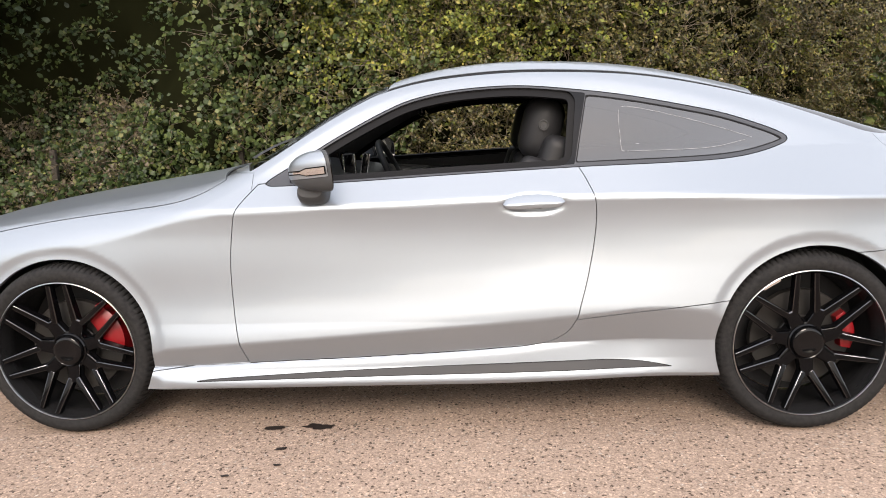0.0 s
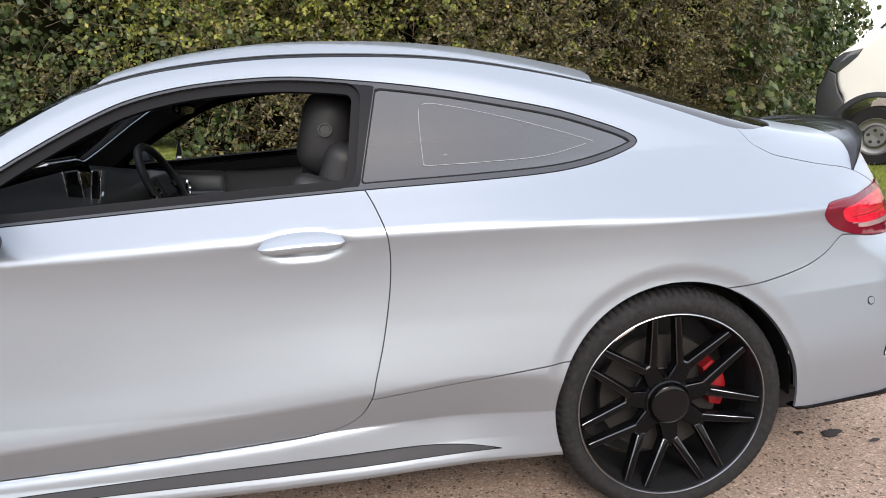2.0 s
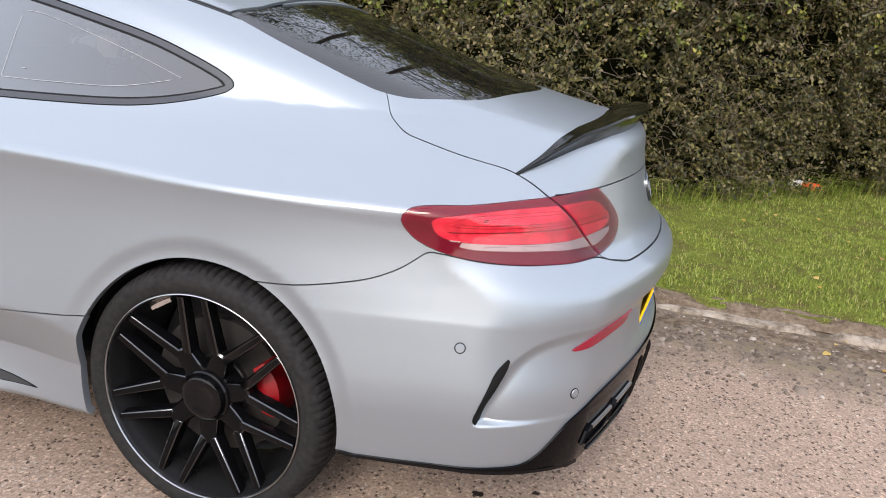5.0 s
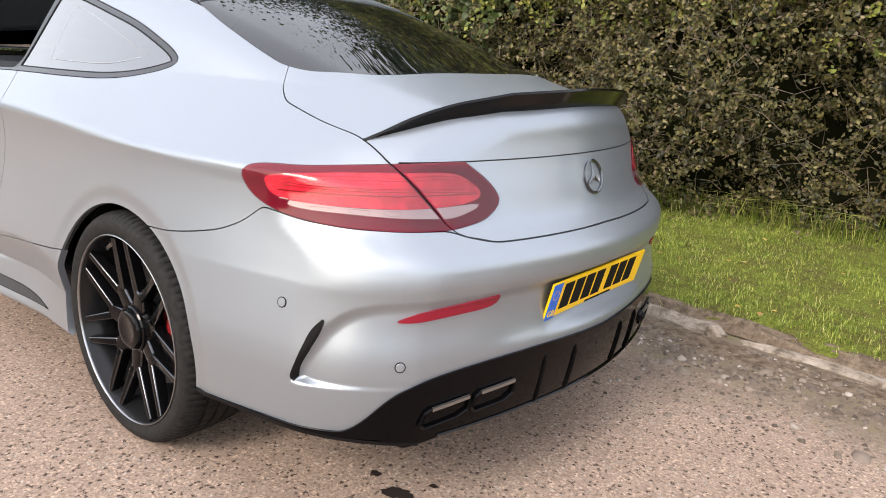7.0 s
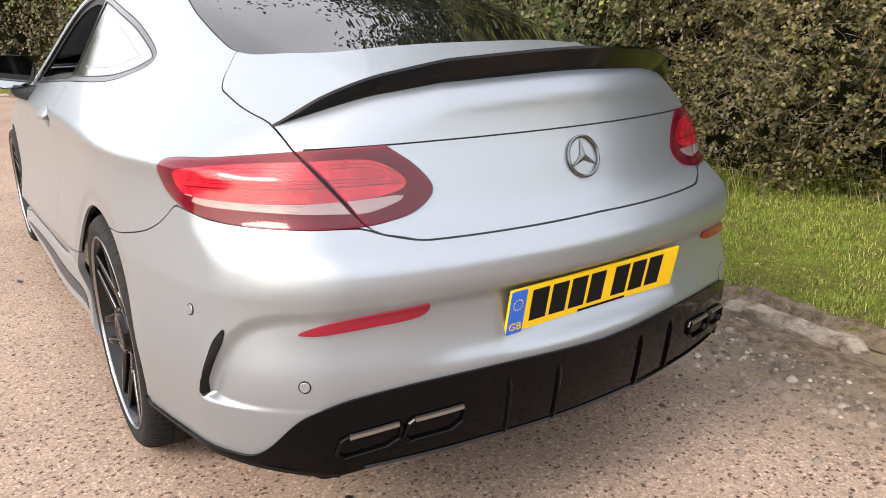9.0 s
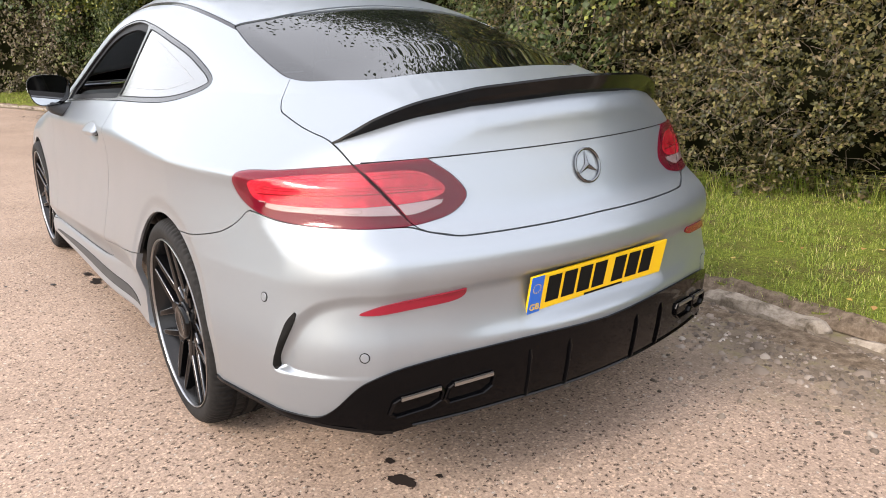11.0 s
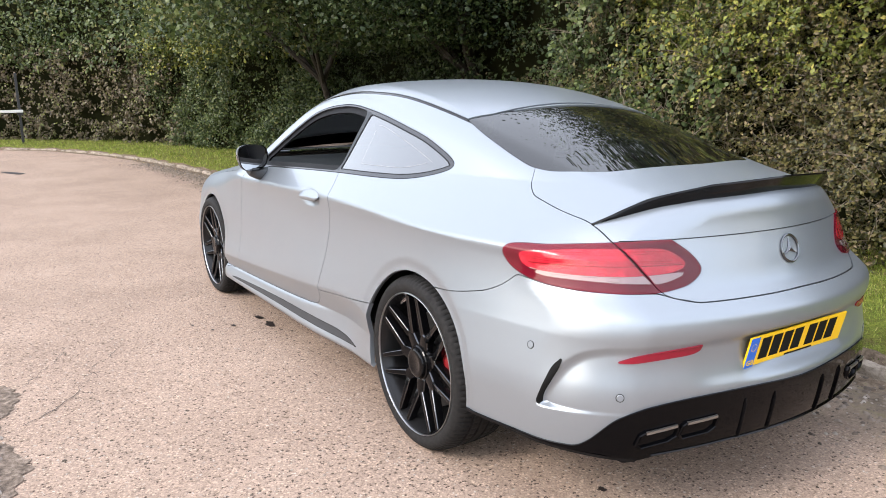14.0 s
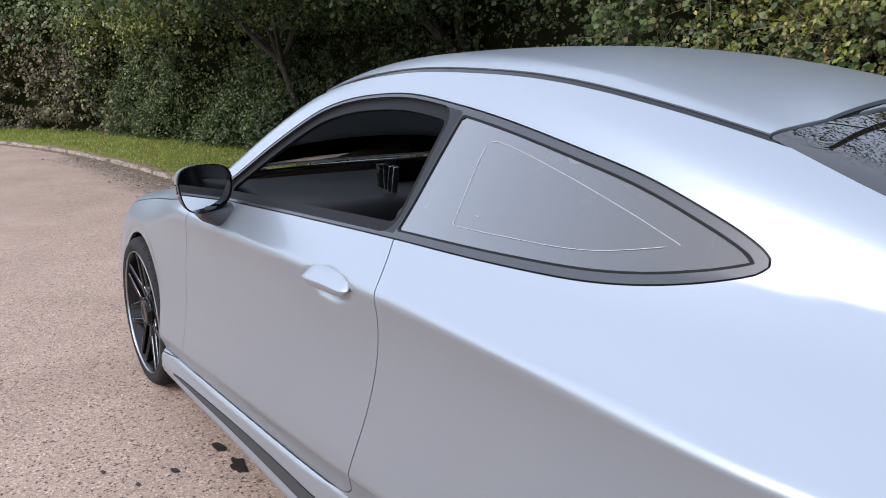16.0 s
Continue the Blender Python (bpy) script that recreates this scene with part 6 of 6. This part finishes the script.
# crumbled soil and moss lie against both sides of the stones
for w0, w1, h, name, label in ((0.035, 0.26, 0.014, "soil_bank", "crumbled dark soil and moss in front of the kerb"), (-0.19, -0.03, 0.052, "soil_edge", "crumbled dark soil between kerb and grass")):
    rows = []
    grid = np.r_[np.arange(s0, s0 + 5, 0.1), np.arange(s0 + 5, s0 + 13.5, 0.03), np.arange(s0 + 13.5, s1, 0.15)]
    for s in grid:
        x, y, nx, ny = (float(np.interp(s, kt, q)) for q in (kq[:, 0], kq[:, 1], kn[:, 0], kn[:, 1]))
        row = []
        for u in np.linspace(0, 1, 15):
            w = w0 + (w1 - w0) * u + 0.03 * rough(s * 2.5, u, w0) * math.sin(math.pi * u)
            hill = max(0.0, math.sin(math.pi * min(1, max(0, u)))) ** 0.6
            z = h * hill * (0.9 + 0.7 * rough(s * 3, u * 1.5, 3 + w0)) + 0.010 * hill * rough(s * 22, u * 6, w0) - 0.006
            row.append((x + nx * w, y + ny * w, z if w0 > 0 else z + 0.012))
        rows.append(row)
    F = [(i * 15 + k, i * 15 + k + 1, i * 15 + 16 + k, i * 15 + 15 + k) for i in range(len(rows) - 1) for k in range(14)]
    tagged(put(name, np.array(rows).reshape(-1, 3), F, soil), label, "soil", "", "stuff")

# grass
def blades(name, x0, x1, w0, w1, count, size, label):
    i0, i1 = np.interp(-x0, -kq[:, 0], kt), np.interp(-x1, -kq[:, 0], kt)
    s = rng.uniform(i0, i1, count)
    w = rng.uniform(w0, w1, count)
    # blades stand in tufts
    tuft = rng.integers(0, count // 7, count)
    s, w = s[tuft] + rng.normal(0, 0.012, count), np.maximum(w[tuft] + rng.normal(0, 0.012, count), w0)
    bx, by = np.interp(s, kt, kq[:, 0]), np.interp(s, kt, kq[:, 1])
    nx, ny = np.interp(s, kt, kn[:, 0]), np.interp(s, kt, kn[:, 1])
    P = np.stack([bx - nx * w, by - ny * w, np.interp(w, [0.06, 0.1, 0.4, 1.2, 2.5, 6, 14, 40], [0.02, 0.045, 0.06, 0.075, 0.09, 0.12, 0.15, 0.2]) - 0.004], 1)
    patch = np.sin(P[:, 0] * 3.1 + 1.7 * np.sin(P[:, 1] * 2.3)) * np.cos(P[:, 1] * 3.7 + P[:, 0]) + 0.5 * np.sin(P[:, 0] * 11 + P[:, 1] * 7)
    keep = rng.uniform(0, 1, count) < np.clip(0.74 + 0.34 * patch, 0.12, 1) * np.clip((w - w0) / 0.18 + 0.25, 0, 1)
    P, n = P[keep], int(keep.sum())
    L = size * rng.uniform(0.5, 1.4, (n, 1)) * (1 + 0.25 * patch[keep][:, None])
    a = rng.uniform(0, 2 * np.pi, (n, 1))
    d = np.concatenate([np.cos(a), np.sin(a), 0 * a], 1)
    side = np.concatenate([-np.sin(a), np.cos(a), 0 * a], 1) * 0.0018 * (size / 0.05) ** 0.6
    up = np.array([0, 0, 1.0])
    m = P + up * L * 0.55 + d * L * 0.22
    t = P + up * L * rng.uniform(0.45, 0.95, (n, 1)) + d * L * rng.uniform(0.4, 0.9, (n, 1))
    V = np.stack([P - side, P + side, m + side * 0.8, m - side * 0.8, t], 1).reshape(-1, 3)
    k = np.arange(n) * 5
    T = np.concatenate([np.stack([k, k + 1, k + 2], 1), np.stack([k, k + 2, k + 3], 1), np.stack([k + 3, k + 2, k + 4], 1)])
    tagged(raw_mesh(name, V, T, grass_blade), label, "grass", "", "stuff")


blades("grass", 7.8, 0.5, 0.07, 3.6, 230000, 0.030, "short green grass on the verge, trodden and patchy")
blades("grass", 12.5, 4.2, 2.6, 9.5, 80000, 0.046, "rough green grass on the verge before the hedge")
blades("grass", 0.5, -6, 0.10, 3.0, 14000, 0.06, "short green grass on the verge, trodden and patchy")
blades("grass", -6, -24, 0.12, 3.2, 42000, 0.075, "short green grass on the verge round the bend")
# long straw-like grass at the foot of the hedge
n = 2600
s = rng.uniform(at_x(9), at_x(-1), n)
A = hedge_at(s, np.full(n, 0.05), rng.uniform(-0.05, 0.3, n))
L = rng.uniform(0.10, 0.30, (n, 1))
d = unit(np.stack([hs[2](s), hs[3](s), 0 * s], 1) * 0.7 + rng.normal(0, 0.5, (n, 3)) * (1, 1, 0))
V, T = tubes(A + (0, 0, 0.03), A + (0, 0, 0.02) + np.array([0, 0, 0.7]) * L + d * L * 0.2, A + np.array([0, 0, 0.8]) * L + d * L * 0.7, 0.0028, 0.0008)
tagged(raw_mesh("tall_grass", V, T, grass_blade), "long straw-like grass at the foot of the hedge", "grass", "", "stuff")

# fallen leaves on grass and gutter
n = 420
w = rng.uniform(0.0, 2.6, n) ** 1.2 - 0.35
s = rng.uniform(np.interp(-8, -kq[:, 0], kt), np.interp(16, -kq[:, 0], kt), n)
P = np.stack([np.interp(s, kt, kq[:, 0]) - np.interp(s, kt, kn[:, 0]) * w, np.interp(s, kt, kq[:, 1]) - np.interp(s, kt, kn[:, 1]) * w, np.where(w > 0.1, 0.095 + 0.01 * w, 0.008)], 1)
V, T = leaf_sheet(P, 0.032, np.tile((0.0, 0.0, 1.5), (n, 1)), 0.4, 0.3)
tagged(raw_mesh("fallen_leaves", V, T, fallen_leaf), "scattered yellow and brown fallen leaves", "leaves", "", "stuff")

# loose stones in the gutter and on the road
def stones(name, count, place, size, mat, label):
    base = np.array([(1, 0, -0.3), (0.3, 0.95, -0.3), (-0.8, 0.6, -0.3), (-0.8, -0.6, -0.3), (0.3, -0.95, -0.3), (0.5, 0.3, 0.55), (-0.5, 0.35, 0.6), (-0.1, -0.6, 0.5)])
    tri = np.array([(0, 1, 5), (1, 6, 5), (1, 2, 6), (2, 3, 6), (3, 7, 6), (3, 4, 7), (4, 0, 7), (0, 5, 7), (5, 6, 7)])
    P = place(count)
    L = (size * rng.lognormal(0, 0.45, count))[:, None, None]
    a = rng.uniform(0, 6.28, count)
    R = np.stack([np.stack([np.cos(a), -np.sin(a), 0 * a], 1), np.stack([np.sin(a), np.cos(a), 0 * a], 1), np.stack([0 * a, 0 * a, 1 + 0 * a], 1)], 1)
    V = (np.einsum("nij,kj->nki", R, base) * (1, 1, 0.7) * rng.uniform(0.7, 1.3, (count, 8, 1)) * L + P[:, None]).reshape(-1, 3)
    T = (tri[None] + np.arange(count)[:, None, None] * 8).reshape(-1, 3)
    tagged(raw_mesh(name, V, T, mat), label, "gravel", "", "stuff")


chip = leafy("stone_chip", [(0.0, (0.06, 0.047, 0.036)), (0.5, (0.15, 0.118, 0.094)), (0.9, (0.23, 0.185, 0.152)), (1.0, (0.34, 0.30, 0.26))], 0.9, 0.0)


def gutter(n):
    s = rng.uniform(np.interp(-7, -kq[:, 0], kt), np.interp(12, -kq[:, 0], kt), n)
    w = -0.07 - np.abs(rng.normal(0, 0.30, n))
    return np.stack([np.interp(s, kt, kq[:, 0]) - np.interp(s, kt, kn[:, 0]) * w, np.interp(s, kt, kq[:, 1]) - np.interp(s, kt, kn[:, 1]) * w, np.full(n, 0.002)], 1)


stones("gravel", 650, gutter, 0.016, chip, "small broken stones lying along the kerb")
stones("gravel", 16000, gutter, 0.0068, chip, "loose grit and stones gathered along the kerb")
stones("gravel", 11500, lambda n: np.stack([rng.uniform(-4, 7.5, n), rng.uniform(-4.5, 1.2, n), np.full(n, 0.0005)], 1), 0.0031, chip, "fine loose chippings on the road")

# oil marks, cracks
oil = material("oil", (0.022, 0.016, 0.014), 0.55, 0.0, 0.35)


def blot(name, x, y, a, b, turn, label, seed, z=0.004):
    bm = bmesh.new()
    r = random.Random(seed)
    n = 46
    vs = []
    for k in range(n):
        t = 2 * math.pi * k / n
        q = 1 + 0.42 * noise.noise(Vector((math.cos(t) * 1.6 + seed, math.sin(t) * 1.6, 0))) + 0.30 * noise.noise(Vector((math.cos(t) * 5 + seed, math.sin(t) * 5, 4))) + r.uniform(-0.07, 0.07)
        vs.append(bm.verts.new((a * q * math.cos(t), b * q * math.sin(t), 0)))
    bm.faces.new(vs)
    bmesh.ops.triangulate(bm, faces=bm.faces)
    o = part(name, bm, oil)
    o.matrix_basis = pose(x, y, z, 0, 0, turn)
    return tagged(o, label, "stain", "marks on the road")


OIL = "dark oil stain soaked into the road"
blot("oil_stain", 0.790, -0.805, 0.050, 0.019, 8, OIL, 3)
blot("oil_stain", 0.964, -0.792, 0.058, 0.026, -6, OIL, 11)
blot("oil_stain", 0.865, -0.990, 0.020, 0.013, 20, OIL, 5)
blot("oil_stain", 0.885, -1.120, 0.016, 0.008, 0, OIL, 6)
blot("oil_stain", 0.725, -1.200, 0.014, 0.008, 10, OIL, 7)
blot("oil_stain", 3.580, -0.495, 0.045, 0.026, 30, OIL, 21)
blot("oil_stain", 3.475, -0.470, 0.018, 0.012, 0, OIL, 22)
blot("oil_stain", 3.690, -0.570, 0.020, 0.010, 15, OIL, 23)
blot("oil_stain", 3.630, -0.400, 0.012, 0.008, 15, OIL, 24)
blot("oil_stain", -11.3, -1.7, 0.42, 0.10, 20, "dark patch on the worn road", 31)


def crack(pts, seed, wide=0.0022, mat=oil):
    bm = bmesh.new()
    r = random.Random(seed)
    p = np.array(pts, float)
    s = np.r_[0, np.cumsum(np.linalg.norm(np.diff(p, axis=0), axis=1))]
    prev = None
    for t in np.arange(0, s[-1], 0.035):
        x, y = np.interp(t, s, p[:, 0]) + r.uniform(-0.018, 0.018), np.interp(t, s, p[:, 1]) + r.uniform(-0.018, 0.018)
        w = wide * r.uniform(0.4, 1.3)
        now = bm.verts.new((x - w, y, 0.004)), bm.verts.new((x + w, y + w, 0.004))
        if prev:
            bm.faces.new((prev[0], prev[1], now[1], now[0]))
        prev = now
    tagged(part("road_crack", bm, mat), "thin dark crack in the worn road surface", "crack", "cracks in the road")


crack([(0.76, -1.91), (0.92, -1.94), (1.07, -2.02), (1.21, -2.10), (1.28, -2.15)], 1)
crack([(1.09, -1.78), (1.30, -1.86), (1.36, -1.86), (1.60, -1.99), (1.71, -2.09), (1.75, -2.15)], 2)
crack([(0.85, -1.66), (0.96, -1.68), (1.05, -1.72)], 3)
crack([(1.26, -1.77), (1.34, -1.84)], 4)
# a broken patch with loose gravel beside the worn surface
bm = bmesh.new()
rp = random.Random(9)
edge_ = [(1.20 + 0.028 * k, -2.20 + 0.05 * math.sin(k * 0.23) + rp.uniform(-0.022, 0.022)) for k in range(48)]
vs = [bm.verts.new((x, y, 0.004)) for x, y in edge_ + [(2.62, -2.75), (2.2, -3.05), (1.6, -2.95), (1.15, -2.65)]]
bm.faces.new(vs)
bmesh.ops.triangulate(bm, faces=bm.faces)
tagged(part("broken_patch", bm, broken_road), "broken grey-brown patch in the worn road", "road patch", "marks on the road")
stones("gravel", 1500, lambda n: np.stack([rng.uniform(1.25, 2.55, n), -2.24 - np.abs(rng.normal(0, 0.22, n)), np.full(n, 0.005)], 1), 0.0075, chip, "loose gravel on a broken patch of the road")

# old fence posts stand in the hedge
for x, y, top in ((-0.68, 3.48, 1.15), (-2.56, 3.50, 0.95)):
    o = part("fence_post", slab((0.055, 0.055, top + 0.1), 0.008, (0, 0, top / 2 - 0.05)), bark)
    o.location = (x, y, 0.06)
    tagged(o, "weathered wooden fence post standing in the hedge", "post", "fence posts in the hedge")

# a striped plastic tube lies at the foot of the hedge
tube = group_of("plastic_tube", "orange and white plastic tube lying in the grass", "litter", "", "", (5.08, 4.95, 0.135))
tube.rotation_euler = (0, 0, radians(-33))
orange = material("orange_plastic", (0.75, 0.10, 0.03), 0.4)
white_plastic = material("white_plastic", (0.72, 0.72, 0.74), 0.4)
for name, mat, a_, b_, label in (("orange_end", orange, -0.15, 0.0, "orange plastic"), ("white_end", white_plastic, 0.0, 0.125, "white plastic"), ("cap", trim_black, 0.125, 0.15, "black cap")):
    bm = lathe_bm([(0.0001, a_), (0.034, a_), (0.038, a_ + 0.006), (0.038, b_ - 0.006), (0.034, b_), (0.0001, b_)], 24)
    bmesh.ops.rotate(bm, cent=(0, 0, 0), matrix=Matrix.Rotation(radians(90), 3, "Z"), verts=bm.verts)
    part(name, bm, mat, tube, label, True)

# height barrier by the bend
barrier = group_of("barrier", "dark steel post with a white horizontal barrier pole", "barrier", "", "", (-21.45, -1.02, 0.0))
part("post", slab((0.075, 0.075, 2.25), 0.006, (0, 0, 1.12)), trim_black, barrier, "dark steel post")
pole_white = material("pole_white", (0.70, 0.70, 0.68), 0.5)
part("pole", slab((0.07, 6.2, 0.085), 0.01, (0.08, -3.0, 1.03), (1.0, 0, 0)), pole_white, barrier, "white barrier pole")
part("bracket", slab((0.10, 0.16, 0.15), 0.01, (0.04, 0.0, 1.03)), trim_black, barrier, "dark bracket")

# ---- parked van ----
van = group_of("van", "white panel van parked on the grass beside the hedge", "van", "", "", (7.99, 5.37, 0.09))
van.rotation_euler = (0, 0, radians(-45))
van_white = material("van_white", (0.78, 0.77, 0.72), 0.35, 0.0, 0.5, 0.5)
# the van points along its own -x; the near side is at y = 0, the front axle at x = 0
def profile_solid(outline, y0, y1, bev, name, mat, label):
    bm = bmesh.new()
    f0 = bm.faces.new([bm.verts.new((x, y0, z)) for x, z in outline])
    ex = bmesh.ops.extrude_face_region(bm, geom=[f0])
    bmesh.ops.translate(bm, verts=[v for v in ex["geom"] if isinstance(v, bmesh.types.BMVert)], vec=(0, y1 - y0, 0))
    bmesh.ops.recalc_face_normals(bm, faces=bm.faces)
    bmesh.ops.bevel(bm, geom=[e for e in bm.edges if e.calc_face_angle(0) > 0.5], offset=bev, segments=3, affect="EDGES", profile=0.5)
    return part(name, bm, mat, van, label, True)


arc = lambda cx, cz, rr, a0, a1, n: [(cx + rr * math.cos(radians(a)), cz + rr * math.sin(radians(a))) for a in np.linspace(a0, a1, n)]
body_line = [(-0.36, 0.80), (-0.42, 0.91), (-0.45, 1.02), (-0.46, 1.12), (-0.51, 1.20), (-0.46, 1.32), (-0.27, 1.45), (-0.02, 1.59), (0.16, 1.78), (0.70, 2.22), (1.0, 2.38), (1.6, 2.45), (3.9, 2.45), (4.05, 2.3), (4.1, 0.55), (3.6, 0.46)] + arc(3.05, 0.36, 0.47, 15, 165, 9) + [(2.55, 0.46), (0.50, 0.46)] + arc(0, 0.36, 0.47, 12, 150, 9)
profile_solid(body_line, 0.0, 1.95, 0.05, "body", van_white, "white van body")
profile_solid([(-0.63, 0.35), (-0.665, 0.62), (-0.655, 0.93), (-0.55, 1.16), (-0.45, 1.11), (-0.445, 1.0), (-0.41, 0.88), (-0.34, 0.76), (-0.40, 0.35)], -0.012, 1.962, 0.02, "bumper", trim_black, "black plastic bumper")
profile_solid([(-0.54, 1.165), (-0.475, 1.285), (-0.385, 1.345), (-0.18, 1.385), (-0.24, 1.29), (-0.335, 1.20), (-0.445, 1.11)], -0.016, 0.16, 0.01, "headlamp", material("lamp_glass_dark", (0.05, 0.055, 0.06), 0.08, 0.0, 0.6, 1.0), "dark glass headlamp")
profile_solid([(0.12, 1.46), (0.18, 1.66), (0.72, 2.08), (1.30, 2.10), (1.30, 1.46)], -0.008, 0.03, 0.01, "side_window", gloss_black, "dark side window")
profile_solid([(-0.06, 1.60), (0.13, 1.795), (0.69, 2.235), (0.74, 2.22), (0.1, 1.70)], 0.12, 1.83, 0.005, "windscreen", gloss_black, "dark windscreen")
ring_out = arc(0, 0.36, 0.52, -8, 168, 17) + arc(0, 0.36, 0.455, 168, -8, 17)
profile_solid(ring_out, -0.02, 0.05, 0.006, "arch_trim", trim_black, "black wheel arch trim")
part("door_line", slab((0.008, 0.004, 1.0), 0.001, (0.42, -0.001, 0.92)), ink, van, "dark door joint")
profile_solid([(-0.5, 0.30), (-0.5, 0.42), (4.0, 0.42), (4.0, 0.30)], 0.05, 1.8, 0.02, "underside", soft_black, "dark underside")
for x in (0.0, 3.05):
    vw = group_of("wheel", "", "")
    vw.parent, vw.matrix_basis = van, pose(x, 0.03, 0.355)
    tagged(vw, "black tyre on a bare grey steel wheel")
    part("tyre", lathe_bm([(0.218, 0.015), (0.228, 0.0), (0.325, 0.0), (0.352, 0.03), (0.356, 0.18), (0.325, 0.22), (0.21, 0.22)], 48), rubber, vw, "", True)
    part("rim", lathe_bm([(0.0001, 0.012), (0.05, 0.008), (0.115, 0.006), (0.128, 0.02), (0.14, 0.06), (0.17, 0.065), (0.205, 0.05), (0.213, 0.012), (0.221, 0.012), (0.221, 0.05)], 48), dull_metal, vw, "worn grey steel rim", True)
    for k in range(5):
        bm = lathe_bm([(0.0001, -0.002), (0.020, -0.002), (0.022, 0.02)], 8)
        bmesh.ops.translate(bm, verts=bm.verts, vec=polar(0.075, 72 * k + 18, 0.004))
        part("wheel_bolt", bm, soft_black, vw)
profile_solid([(-0.03, 0.0), (0.06, 0.0), (0.06, 0.2), (-0.03, 0.2)], 0.3, 0.31, 0.002, "mud_flap", soft_black, "dark mud flap")
